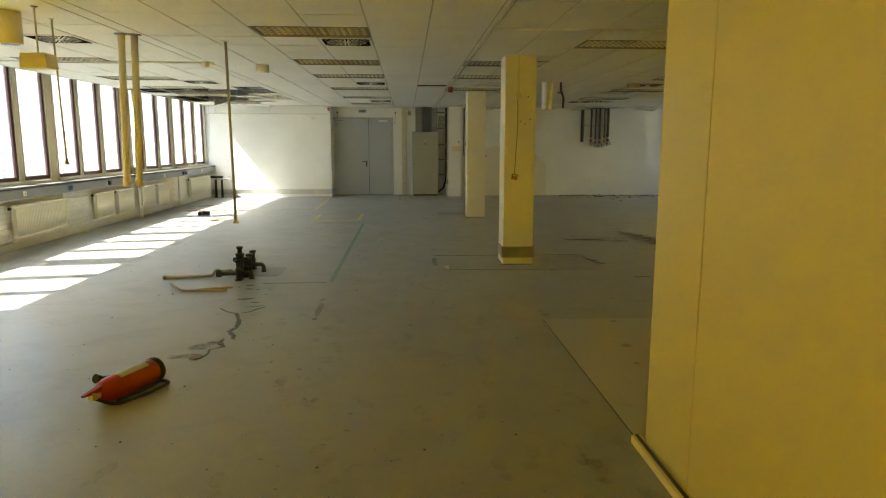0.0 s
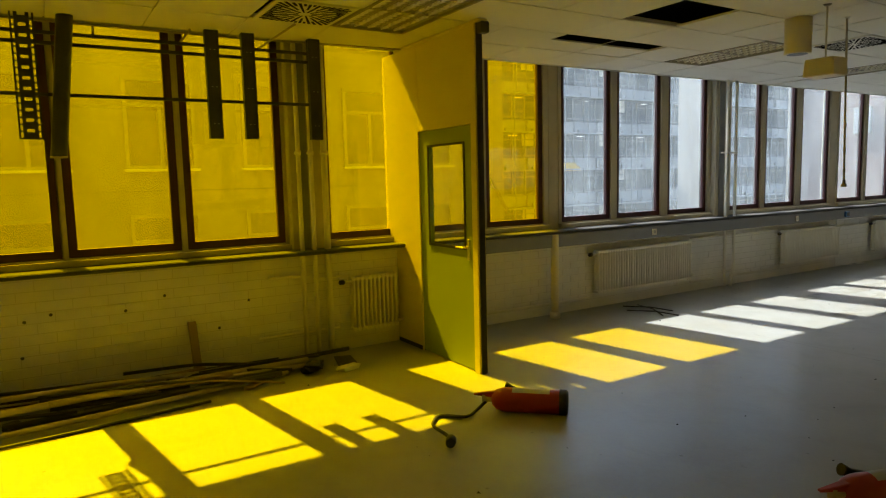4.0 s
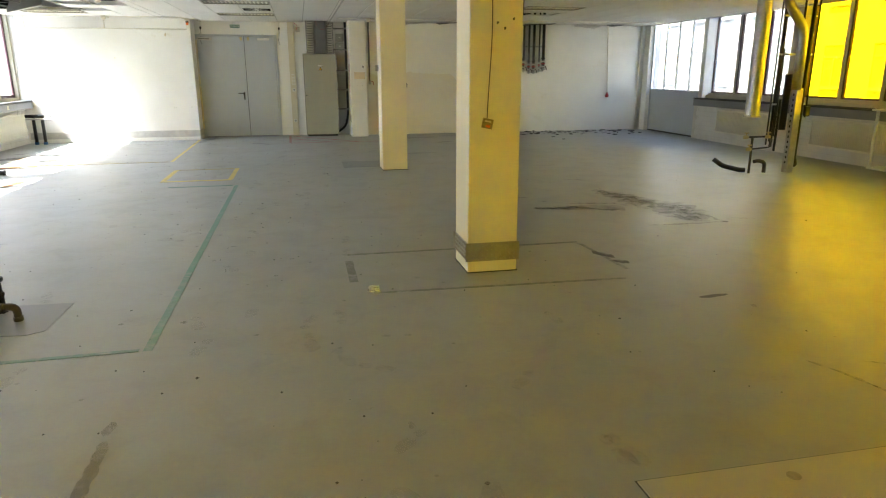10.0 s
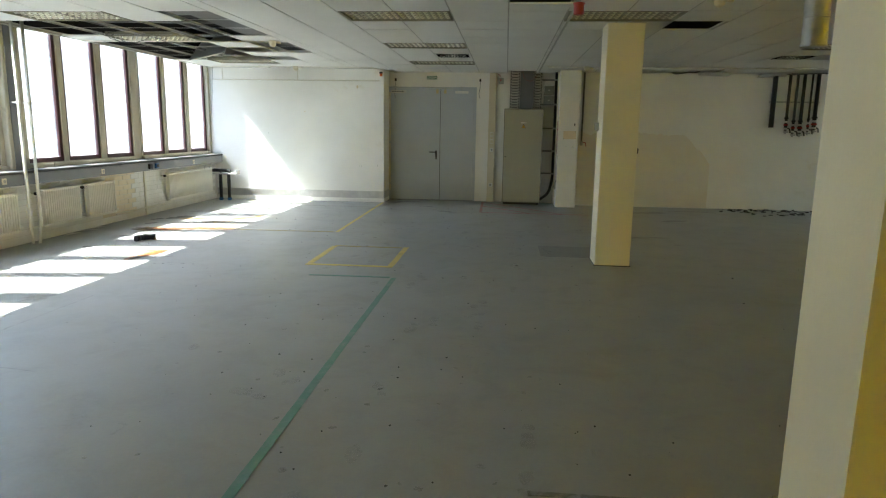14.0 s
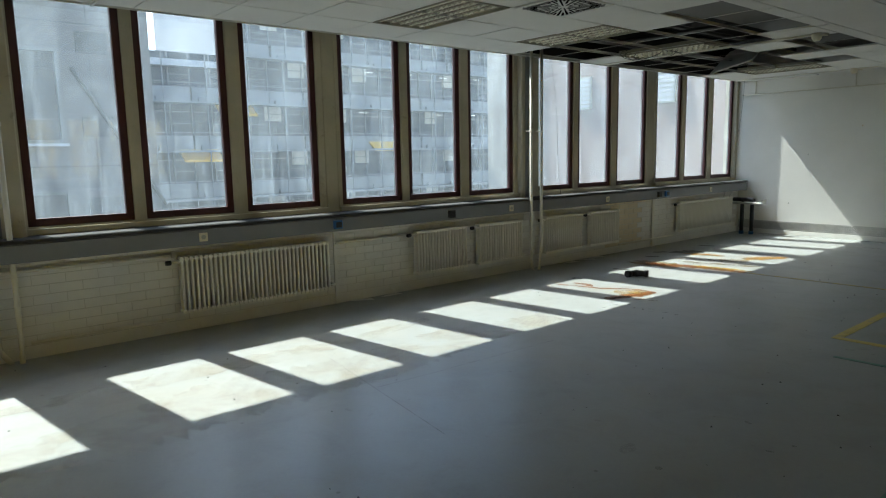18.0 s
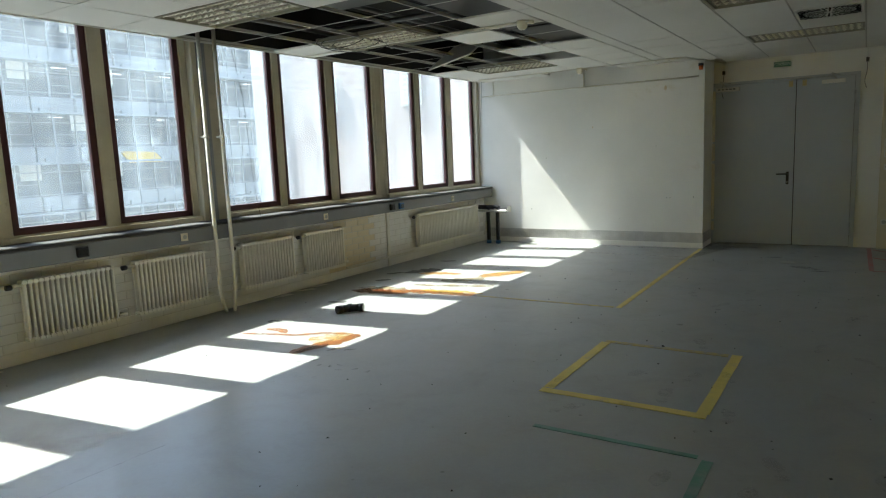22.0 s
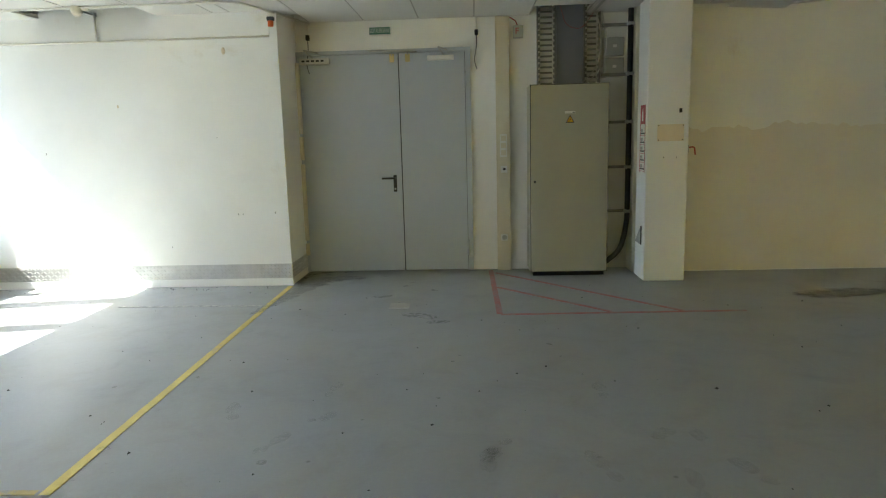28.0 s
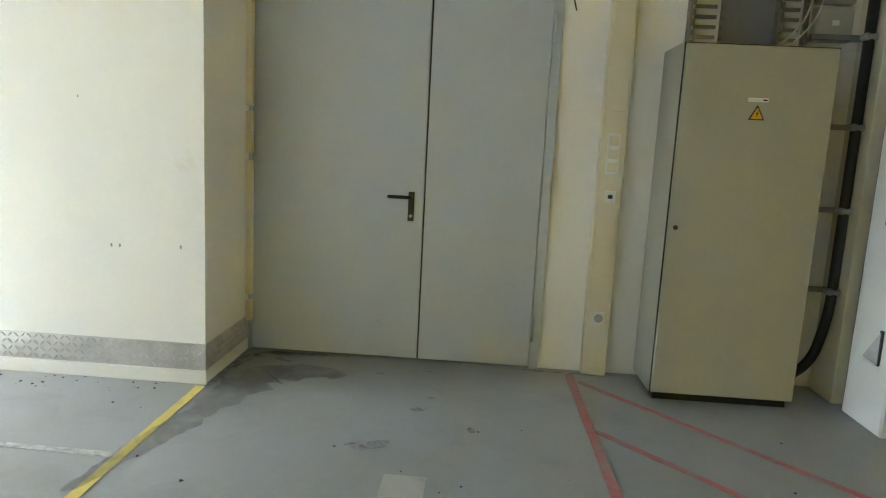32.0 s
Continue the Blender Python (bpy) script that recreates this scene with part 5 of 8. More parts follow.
# hanging wires along the west windows
for y0, z0, y1, z1 in ((15.75, 2.9, 16.0, 0.98), (21.36, 2.9, 20.95, 1.0), (21.1, 1.0, 20.6, 0.3), (20.8, 1.0, 20.5, 0.35)):
    bm = bmesh.new()
    tube(bm, [(-6.06 + 0.02 * math.sin(3 * s), y0 + (y1 - y0) * s + 0.03 * math.sin(6 * s), z0 + (z1 - z0) * s) for s in (i / 14 for i in range(15))], 0.0025, 6)
    tagged(part("loose_wire", bm, M["rubber"]), "thin loose wire hanging by the windows", "cable", "loose wires")

# tiles sagging off the grid along the east part of the north wall
bm = bmesh.new()
box(bm, -0.30, -0.19, 0, 0.30, 0.19, 0.014)
bevelled(bm, 0.003)
sag = to_mesh("tile", bm, M["tile"])
for x, y, dz, ax, ay in ((2.75, 21.72, 0.045, -6, 3), (3.40, 21.74, 0.035, 5, -4), (4.75, 21.73, 0.04, -5, 2), (5.95, 21.72, 0.05, -7, -3), (8.1, 21.72, 0.05, -6, 5)):
    ob = share("sagging_tile", sag, None, pose(x, y, H - dz, ax, ay, 0))
    tagged(ob, "white ceiling tile sagging off its grid by the wall", "ceiling tile", "sagging ceiling tiles")

# ---- start zone ----
M["green_door"] = surface("green_door_paint", (0.27, 0.34, 0.08), 0.4, var=0.06, scale=1.5, bump=0.03, dirt=(0.2, 0.25, 0.06), dirt_lo=0.66, dirt_hi=0.85)
M["pipe_tan"] = surface("dusty_tan_pipe", (0.42, 0.36, 0.25), 0.5, var=0.15, scale=6, dirt=(0.25, 0.21, 0.15), dirt_lo=0.6, dirt_hi=0.8)
M["wood"] = surface("old_wood", (0.28, 0.20, 0.12), 0.7, var=0.25, scale=5, fine=40, bump=0.15)
M["dark_metal"] = surface("dark_cable_tray_steel", (0.05, 0.05, 0.05), 0.45, metal=0.4, var=0.2, scale=8)
M["plate"] = surface("floor_cover_plate", (0.42, 0.40, 0.32), 0.42, var=0.06, scale=1.2, bump=0.05, dirt=(0.30, 0.28, 0.23), dirt_lo=0.6, dirt_hi=0.8)
M["plate_grey"] = surface("grey_floor_patch", (0.215, 0.225, 0.23), 0.4, var=0.06, scale=2)
M["plug"] = surface("plate_plug", (0.30, 0.285, 0.23), 0.5, var=0.2, scale=20)
M["foil"] = surface("crumpled_foil", (0.90, 0.91, 0.93), 0.22, metal=0.9, var=0.1, scale=20)
M["glass_clear"] = glass_pane("clear_glass", (0.97, 0.98, 0.96), (0.8, 0.8, 0.75), 0.02)
M["cast_iron"] = surface("cast_pipe", (0.022, 0.0215, 0.021), 0.55, var=0.3, scale=14, bump=0.1, dirt=(0.06, 0.055, 0.046), dirt_lo=0.64, dirt_hi=0.82)
M["grey_pipe"] = surface("grey_pipe", (0.042, 0.0405, 0.038), 0.5, var=0.15, scale=10)

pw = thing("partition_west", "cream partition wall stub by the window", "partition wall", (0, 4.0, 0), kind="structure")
boxpart("panel", (XL - 0.2, -0.03, 0.04, -5.665, 0.03, H - 0.03), M["yellow_lit_panel"], pw)
boxpart("panel", (-5.66, -0.03, 2.085, -4.785, 0.03, H - 0.03), M["yellow_lit_panel"], pw)
boxpart("end_post", (-4.78, -0.045, 0.0, -4.70, 0.035, H - 0.03), M["yellow_lit_panel"], pw, 0.003)
boxpart("seal_strip", (-4.7, -0.03, 0.0, -4.685, 0.02, H - 0.03), M["black"], pw)
boxpart("foot_rail", (XL - 0.01, -0.034, 0.0, -5.665, 0.034, 0.0395), M["black"], pw)
boxpart("head_rail", (-6.1, -0.04, H - 0.0295, -4.64, 0.04, H - 0.005), M["yellow_lit_panel"], pw)
boxpart("head_bracket", (-4.68, -0.04, H - 0.12, -4.6, 0.04, H - 0.031), M["black"], pw, 0.01)
gd = thing("green_door", "green-painted door with a glass upper half, closed", "door", (-5.66, 4.0, 0))
DW = 0.875
bm = bmesh.new()
for d in ((0.004, -0.028, 0.01, 0.16, 0.022, 2.08), (DW - 0.12, -0.028, 0.01, DW - 0.004, 0.022, 2.08), (0.16, -0.028, 0.01, DW - 0.12, 0.022, 1.05), (0.16, -0.028, 1.94, DW - 0.12, 0.022, 2.08)):
    box(bm, *d)
part("leaf", bm, M["green_door"], gd)
boxpart("pane", (0.16, -0.006, 1.05, DW - 0.12, 0.0, 1.94), M["glass_clear"], gd)
bm = bmesh.new()
for d in ((0.15, -0.036, 1.035, DW - 0.11, -0.0285, 1.06), (0.15, -0.036, 1.93, DW - 0.11, -0.0285, 1.95), (0.15, -0.036, 1.06, 0.17, -0.0285, 1.93), (DW - 0.13, -0.036, 1.06, DW - 0.11, -0.0285, 1.93)):
    box(bm, *d)
part("glazing_bead", bm, M["black"], gd)
boxpart("frame_trim", (-0.012, -0.042, 0.0, 0.0035, -0.029, 2.1), M["yellow_lit_panel"], gd)
boxpart("frame_trim", (-0.012, -0.042, 2.085, DW, -0.029, 2.1), M["yellow_lit_panel"], gd)
hp = boxpart("handle_plate", (DW - 0.09, -0.04, 0.95, DW - 0.05, -0.0285, 1.13), M["steel"], gd, 0.003)
tubepart("lever_handle", bend([(DW - 0.07, -0.04, 1.06), (DW - 0.07, -0.09, 1.06), (DW - 0.18, -0.09, 1.06)], 0.02), 0.009, M["brass"], hp, 8)


def extinguisher(at, rz, label, hose):
    """A fire extinguisher lying on its side; its head points to -x."""
    t = thing("fire_extinguisher", label, "fire extinguisher", (*at, 0.085), rz, group="fire extinguishers")
    lay = Matrix.Rotation(radians(90), 4, "Y")
    bm = bmesh.new()
    lathe(bm, [(0.02, -0.27), (0.045, -0.262), (0.07, -0.235), (0.0835, -0.19), (0.085, -0.15), (0.085, 0.22), (0.08, 0.235)], 28)
    part("cylinder", bm, M["red"], t, "red steel cylinder", lay)
    bm = bmesh.new()
    lathe(bm, [(0.0865, 0.205), (0.088, 0.21), (0.088, 0.25), (0.075, 0.262), (0.07, 0.25)], 28)
    part("foot_ring", bm, M["rubber"], t, "dark foot ring", lay)
    bm = bmesh.new()
    for k in range(9):
        a0, a1 = (radians(18 + 12 * q) for q in (k, k + 1))
        v = [bm.verts.new((x, math.cos(a) * 0.0858 - 0.0, math.sin(a) * 0.0858)) for x, a in ((-0.12, a0), (0.14, a0), (0.14, a1), (-0.12, a1))]
        bm.faces.new(v)
    part("label", bm, M["paper"], t, "worn pale instruction label")
    bm = bmesh.new()
    tube(bm, [(-0.26, 0, 0), (-0.31, 0, 0)], 0.024, 14)
    box(bm, -0.335, -0.02, -0.02, -0.295, 0.02, 0.03)
    part("valve", bm, M["brass"], t, "brass valve")
    bm = bmesh.new()
    v = box(bm, -0.40, -0.028, 0.012, -0.22, 0.028, 0.05)
    for i in (0, 3, 4, 7):
        v[i].co.y *= 0.45
    v[0].co.z = v[3].co.z = 0.022
    v[4].co.z = v[7].co.z = 0.034
    v[5].co.z = v[6].co.z = 0.062
    bevelled(bm, 0.005)
    lathe(bm, [(0.062, 0.0), (0.05, 0.035), (0.032, 0.05)], 16, (0, 0, 0.2))
    for w in bm.verts:
        if w.co.z > 0.12:
            w.co = Vector((-w.co.z, w.co.x, w.co.y))
    part("lever", bm, M["red"], t, "red squeeze lever")
    bm = bmesh.new()
    tube(bm, [(-0.02, 0.095, 0.02), (-0.14, 0.10, 0.05), (-0.185, 0.105, 0.065)], 0.02, 12, True, [0.016, 0.02, 0.032])
    part("horn", bm, M["black"], t, "black discharge horn")
    bm = bmesh.new()
    tube(bm, bend([Vector(p) for p in hose], 0.08, 6), 0.011, 10)
    part("hose", bm, M["rubber"], t, "black rubber hose")
    return t


extinguisher((-1.76, 4.345), 69, "red fire extinguisher lying on its side on the floor", [(-0.3, 0, -0.02), (-0.24, -0.1, -0.073), (0.05, -0.16, -0.073), (0.22, -0.15, -0.073), (0.24, -0.06, -0.073), (0.05, -0.075, -0.073), (-0.18, -0.06, -0.07)])
e2 = extinguisher((-3.76, 3.72), 45, "red fire extinguisher lying in yellow light with its hose unrolled", [(-0.3, 0, -0.01), (-0.36, -0.06, -0.06), (-0.4, -0.2, -0.073), (-0.62, -0.18, -0.073), (-0.62, -0.38, -0.073), (-0.47, -0.53, -0.073), (-0.43, -0.62, -0.073)])
bm = bmesh.new()
tube(bm, [(-0.43, -0.60, -0.05), (-0.42, -0.66, -0.045), (-0.41, -0.72, -0.045)], 0.03, 12, True, [0.018, 0.034, 0.03])
part("nozzle", bm, M["black"], e2, "black hose nozzle")

# hanging cable trays before the yellow windows
def hanging_tray(y0, y1, z0, z1, perforated, label):
    t = thing("hanging_cable_tray", label, "cable tray", (-5.95, 0, 0), group="hanging cable trays")
    bm = bmesh.new()
    if not perforated:
        for d in ((0, y0, z0, 0.004, y1, z1), (-0.05, y0, z0, -0.0005, y0 + 0.004, z1), (-0.05, y1 - 0.004, z0, -0.0005, y1, z1)):
            box(bm, *d)
        part("channel", bm, M["dark_metal"], t)
        for k in range(3):
            for d in (0.3, 0.62):
                y, z = y0 + (y1 - y0) * d, z0 + 0.12 + k * 0.3
                boxpart("rivet", (0.0042, y, z, 0.006, y + 0.012, z + 0.006), M["steel"], t)
        return
    for a, b in ((0.0, 0.012), (0.028, 0.046), (0.104, 0.122), (0.138, 0.15)):
        box(bm, 0, y0 + a, z0, 0.004, y0 + b, z1)
    z = z0
    while z < z1 - 0.03:
        for a, b in ((0.012, 0.028), (0.122, 0.138)):
            box(bm, 0.0003, y0 + a, z, 0.0037, y0 + b, z + 0.014)
        z += 0.05
    z = z0
    while z < z1 - 0.06:
        box(bm, 0.0003, y0 + 0.046, z, 0.0037, y0 + 0.104, z + 0.052)
        for d in (0.046, 0.099):
            box(bm, 0.0003, y0 + d, z + 0.052, 0.0037, y0 + d + 0.005, z + 0.075)
        z += 0.075
    part("perforated_plate", bm, M["dark_metal"], t)
    boxpart("side_flange", (-0.055, y0 + 0.146, z0, -0.0005, y0 + 0.15, z1), M["dark_metal"], t)


hanging_tray(0.825, 0.975, 2.0, 2.95, True, "dark perforated steel cable tray hanging before the window")
for y in (2.158, 2.454, 3.035):
    hanging_tray(y, y + 0.107, 2.02, 2.95, False, "dark steel cable channel hanging before the window")
t = thing("hanging_duct_tube", "dark tube hanging aslant before the window with a pale open end", "tube", (-5.93, 0, 0), group="hanging cable trays")
bm = bmesh.new()
tube(bm, [(0, 1.175, 2.95), (0.01, 1.15, 2.7), (0, 1.07, 1.95), (0, 1.06, 1.87)], 0.056, 18)
part("tube", bm, M["dark_metal"], t)
bm = bmesh.new()
lathe(bm, [(0.045, -0.004), (0.059, -0.004), (0.059, 0.008)], 18, (0, 1.059, 1.868))
part("end_ring", bm, M["pipe_tan"], t, "pale end ring")
for z in (2.33, 2.70, 2.775):
    tagged(boxpart("tray_support_rail", (-5.99, -0.4, z - 0.012, -5.965, 3.04, z + 0.012), M["dark_metal"]), "dark steel rail carrying the cable trays", "rail", "tray support rails")
# loose ceiling runners past the edge of the tiles
for pts in ([(-5.43, 2.74, H - 0.012), (-6.09, 2.62, 2.80)], [(-5.95, 2.05, H - 0.012), (-6.09, 1.98, 2.79)], [(-6.088, 1.362, H - 0.012), (-6.088, 1.36, 2.776)], [(-6.075, -0.3, H - 0.02), (-6.07, 2.41, H - 0.022), (-5.89, 3.93, H - 0.03)]):
    tagged(tubepart("ceiling_runner", pts, 0.009, M["pipe_tan"], None, 8), "thin loose metal runner at the ceiling edge", "ceiling runner", "loose ceiling runners")
# dowel holes in the parapet
for y, z in ((1.445, 0.63), (2.179, 0.383), (0.742, 0.628), (0.709, 0.351), (0.919, 0.665), (1.75, 0.72), (2.45, 0.60)):
    bm = bmesh.new()
    lathe(bm, [(0.011, 0.002), (0.013, 0.006), (0.007, 0.003), (0.001, 0.001)], 10)
    tagged(part("dowel_hole", bm, M["black"], None, "", pose(XL + 0.0005, y, z, 0, 90, 0)), "small dark dowel hole in the painted brick", "hole", "dowel holes")

# rubble heap by the wall
rr = random.Random(11)
for k in range(9):
    y0 = rr.uniform(-0.6, 1.2)
    L = rr.uniform(1.2, 2.4)
    x0 = -5.42 - rr.uniform(0.02, 0.5)
    dx = -rr.uniform(0.0, 0.3)
    z0 = 0.03 + 0.045 * (k % 4)
    p = [(x0, y0, z0), (max(x0 + dx, -6.1), min(y0 + L, 3.4), 0.03 + 0.04 * (k % 3))]
    if k % 3 == 2:
        bm = bmesh.new()
        box(bm, 0, -0.03, -0.012, L, 0.03, 0.012)
        bevelled(bm, 0.003)
        d = Vector(p[1]) - Vector(p[0])
        ob = part("wood_slat", bm, M["wood"])
        ob.matrix_basis = Matrix.Translation(p[0]) @ d.to_track_quat("X", "Z").to_matrix().to_4x4()
        tagged(ob, "old wooden slat lying in the rubble by the wall", "slat", "rubble by the wall")
    else:
        tagged(tubepart("old_pipe", p, rr.choice((0.014, 0.018, 0.022)), M["pipe_tan" if k % 2 else "grey_pipe"]), "old pipe lying in the rubble by the wall", "pipe", "rubble by the wall")
for k in range(14):
    bm = bmesh.new()
    s = rr.uniform(0.05, 0.16)
    v = box(bm, -s, -s * 0.5, 0, s, s * 0.5, rr.uniform(0.01, 0.035))
    for w in v:
        w.co += Vector((rr.uniform(-0.3, 0.3), rr.uniform(-0.3, 0.3), 0)) * s
    ob = part("debris_piece", bm, M[rr.choice(("wood", "black", "tile", "grey_pipe"))])
    ob.matrix_basis = pose(rr.uniform(-6.05, -5.45), rr.uniform(-0.3, 3.2), 0.0, 0, 0, rr.uniform(0, 180))
    tagged(ob, "broken scrap in the rubble by the wall", "debris", "rubble by the wall")
bm = bmesh.new()
box(bm, -0.01, -0.035, 0, 0.01, 0.035, 0.42)
bevelled(bm, 0.003)
ob = part("wood_slat", bm, M["wood"])
ob.matrix_basis = pose(-6.0, 1.95, 0.08, 0, -22, 0)
tagged(ob, "short wooden slat leaning on the parapet", "slat", "rubble by the wall")
for x0, y0, x1, y1 in ((-5.95, 7.0, -5.4, 7.25), (-5.9, 7.2, -5.3, 6.95), (-5.75, 6.85, -5.2, 7.1)):
    bm = bmesh.new()
    tube(bm, [(x0, y0, 0.012), ((x0 + x1) / 2, (y0 + y1) / 2 + 0.05, 0.02), (x1, y1, 0.008)], 0.008, 6)
    tagged(part("wire_scrap", bm, M["rubber"]), "dark wire scrap on the floor under the radiator", "scrap", "wire scraps")

# ---- valve stubs on the floor ----
def stub(t, x, y, h, r=0.029):
    bm = bmesh.new()
    g = h * 0.54
    lathe(bm, [(r + 0.006, 0), (r + 0.006, g - 0.02), (r + 0.011, g - 0.014), (r + 0.011, g + 0.006), (r, g + 0.012), (r, h - 0.05), (r + 0.004, h - 0.034), (r - 0.004, h - 0.034), (r - 0.007, h - 0.12)], 20, (x, y, 0))
    p = part("stub_pipe", bm, M["cast_iron"], t)
    bm = bmesh.new()
    lathe(bm, [(r + 0.0045, 0), (r + 0.013, 0.008), (r + 0.017, 0.016), (r + 0.017, 0.034), (r + 0.012, 0.039), (r - 0.002, 0.039), (r - 0.0035, 0.001), (r + 0.002, 0.0005)], 20, (x, y, h - 0.039))
    part("collar", bm, M["black"], p)
    bm = bmesh.new()
    for k in range(7):
        a = 0.9 * k
        q = 0.05 + 0.012 * math.sin(3.1 * k + x)
        bmesh.ops.create_icosphere(bm, subdivisions=1, radius=0.010, matrix=Matrix.Translation((x + q * math.cos(a), y + q * math.sin(a), 0.003)))
    part("mortar_crumbs", bm, M["grey_pipe"], p)


vs = thing("drain_stub_group", "black drain stubs with tees and elbows standing on the floor", "pipes", (0.04, 0, 0), group="drain stubs")
stub(vs, -2.0, 8.12, 0.265)
stub(vs, -1.955, 8.33, 0.26)
bm = bmesh.new()
lathe(bm, [(0.034, 0), (0.034, 0.19), (0.030, 0.2), (0.030, 0.375), (0.043, 0.385), (0.043, 0.41), (0.026, 0.412), (0.024, 0.33)], 18, (-2.01, 8.26, 0))
tube(bm, [(-2.01, 8.26, 0.2), (-2.01, 8.26, 0.31)], 0.05, 12)
tube(bm, [(-2.01, 8.26, 0.30), (-2.01, 8.26, 0.325)], 0.056, 12)
box(bm, -2.09, 8.23, 0.22, -2.02, 8.29, 0.27)
part("valve_body", bm, M["cast_iron"], vs, "dark valve body")
bm = bmesh.new()
tube(bm, bend([(-2.25, 8.14, 0.085), (-1.86, 8.207, 0.085), (-1.86, 8.207, 0.0)], 0.08), 0.026, 14)
tube(bm, [(-1.86, 8.207, 0.0), (-1.86, 8.207, 0.03)], 0.031, 14)
tube(bm, [(-1.96, 8.19, 0.085), (-1.935, 8.194, 0.085)], 0.031, 14)
part("elbow_pipe", bm, M["grey_pipe"], vs)
bm = bmesh.new()
tube(bm, [(-2.28, 8.135, 0.085), (-2.22, 8.145, 0.085)], 0.046, 16)
part("flange", bm, M["cast_iron"], vs)
vs2 = thing("drain_stub_group", "two black drain stubs with an elbow on a grey floor patch", "pipes", (0.025, 0, 0), group="drain stubs")
stub(vs2, -1.965, 8.61, 0.26)
stub(vs2, -1.975, 8.86, 0.265)
bm = bmesh.new()
tube(bm, bend([(-2.08, 8.59, 0.11), (-1.79, 8.66, 0.11), (-1.79, 8.66, 0.0)], 0.09), 0.026, 14)
tube(bm, [(-1.79, 8.66, 0.0), (-1.79, 8.66, 0.035)], 0.031, 14)
tube(bm, [(-1.885, 8.637, 0.11), (-1.86, 8.643, 0.11)], 0.031, 14)
part("elbow_pipe", bm, M["grey_pipe"], vs2)
bm = bmesh.new()
tube(bm, [(-2.10, 8.585, 0.11), (-2.05, 8.597, 0.11)], 0.042, 16)
part("flange", bm, M["cast_iron"], vs2)
bm = bmesh.new()
tube(bm, [(-2.06, 8.84, 0.14), (-1.945, 8.86, 0.14)], 0.027, 14)
tube(bm, [(-2.01, 8.849, 0.14), (-1.985, 8.853, 0.14)], 0.032, 14)
part("branch", bm, M["grey_pipe"], vs2)
bm = bmesh.new()
v = [bm.verts.new(p) for p in ((-2.25, 8.42, 0.004), (-1.62, 8.36, 0.004), (-1.52, 8.42, 0.004), (-1.51, 8.97, 0.004), (-2.05, 9.0, 0.004), (-2.3, 8.75, 0.004))]
bm.faces.new(v)
bm.normal_update()
bmesh.ops.solidify(bm, geom=list(bm.faces), thickness=0.0035)
tagged(part("floor_patch", bm, M["plate_grey"]), "smooth grey patch on the floor round the drain stubs", "", "", "structure")
bm = bmesh.new()
tube(bm, bend([(-2.92, 8.265, 0.022), (-2.35, 8.355, 0.022), (-2.32, 8.35, 0.075), (-2.27, 8.30, 0.085), (-2.08, 8.26, 0.1)], 0.035), 0.021, 14)
cp = part("cream_pipe", bm, M["pipe_tan"])
bm = bmesh.new()
tube(bm, [(-2.945, 8.261, 0.022), (-2.90, 8.268, 0.022)], 0.024, 14)
part("end_cap", bm, M["pipe_tan"], cp)
bm = bmesh.new()
tube(bm, [(-2.30, 8.335, 0.082), (-2.26, 8.295, 0.086)], 0.034, 14)
part("coupling", bm, M["pipe_tan"], cp)
tagged(cp, "cream plastic pipe on the floor joined to the stubs", "pipe")
bm = bmesh.new()
tube(bm, [(-2.69, 7.83, 0.034), (-2.66, 7.795, 0.03), (-2.55, 7.65, 0.018), (-2.45, 7.522, 0.013), (-2.30, 7.522, 0.012), (-1.95, 7.514, 0.012)], 0.013, 10, True, [0.019, 0.017, 0.014, 0.014, 0.012, 0.013])
tagged(part("thin_pipe", bm, M["pipe_tan"]), "thin bent cream pipe lying on the floor", "pipe", "thin pipes on the floor")
bm = bmesh.new()
tube(bm, [(-2.43, 7.545, 0.013), (-2.2, 7.60, 0.012), (-1.98, 7.667, 0.014), (-1.92, 7.685, 0.012)], 0.012, 10, True, [0.012, 0.012, 0.014, 0.009])
tagged(part("thin_pipe", bm, M["pipe_tan"]), "thin cream pipe lying beside the bent one", "pipe", "thin pipes on the floor")

# ---- floor hatch, Y-pipe and rack ----
struct("floor_hatch_joint", "dark joint round the cover plate in the floor", (1.483, 3.413, -0.001, 3.137, 6.087, 0.0012), M["grey_pipe"])
struct("floor_hatch", "pale cover plate let into the floor", (1.49, 3.42, 0.0, 3.13, 6.08, 0.006), M["plate"], 0.002)
struct("partition_foot", "pale steel channel left on the floor at the partition's foot", (1.44, 2.4, 0.0, 1.496, 3.40, 0.05), M["yellow_lit_panel"], 0.004)
struct("partition_foot_slot", "black rubber strip in the floor channel", (1.458, 2.4, 0.0505, 1.478, 3.39, 0.056), M["black"])
for x, y, r in ((2.15, 5.97, 0.03), (2.02, 5.2, 0.045), (1.95, 4.75, 0.02), (2.3, 4.4, 0.03)):
    bm = bmesh.new()
    lathe(bm, [(r, 0), (r, 0.004)], 16, (x, y, 0.0065))
    tagged(part("floor_plug", bm, M["plug"]), "small round plug in the cover plate", "plug", "plugs in the cover plate")
yp = thing("y_pipe", "black plastic drain pipe with a slanting branch standing on the floor", "pipe", (3.42, 6.03, 0))
bm = bmesh.new()
tube(bm, [(0, 0, 0), (0, 0, 0.46)], 0.044, 18)
part("pipe", bm, M["black"], yp)
bm = bmesh.new()
tube(bm, [(0.0, -0.0, 0.25), (0.13, -0.03, 0.40)], 0.036, 16)
part("branch", bm, M["black"], yp)
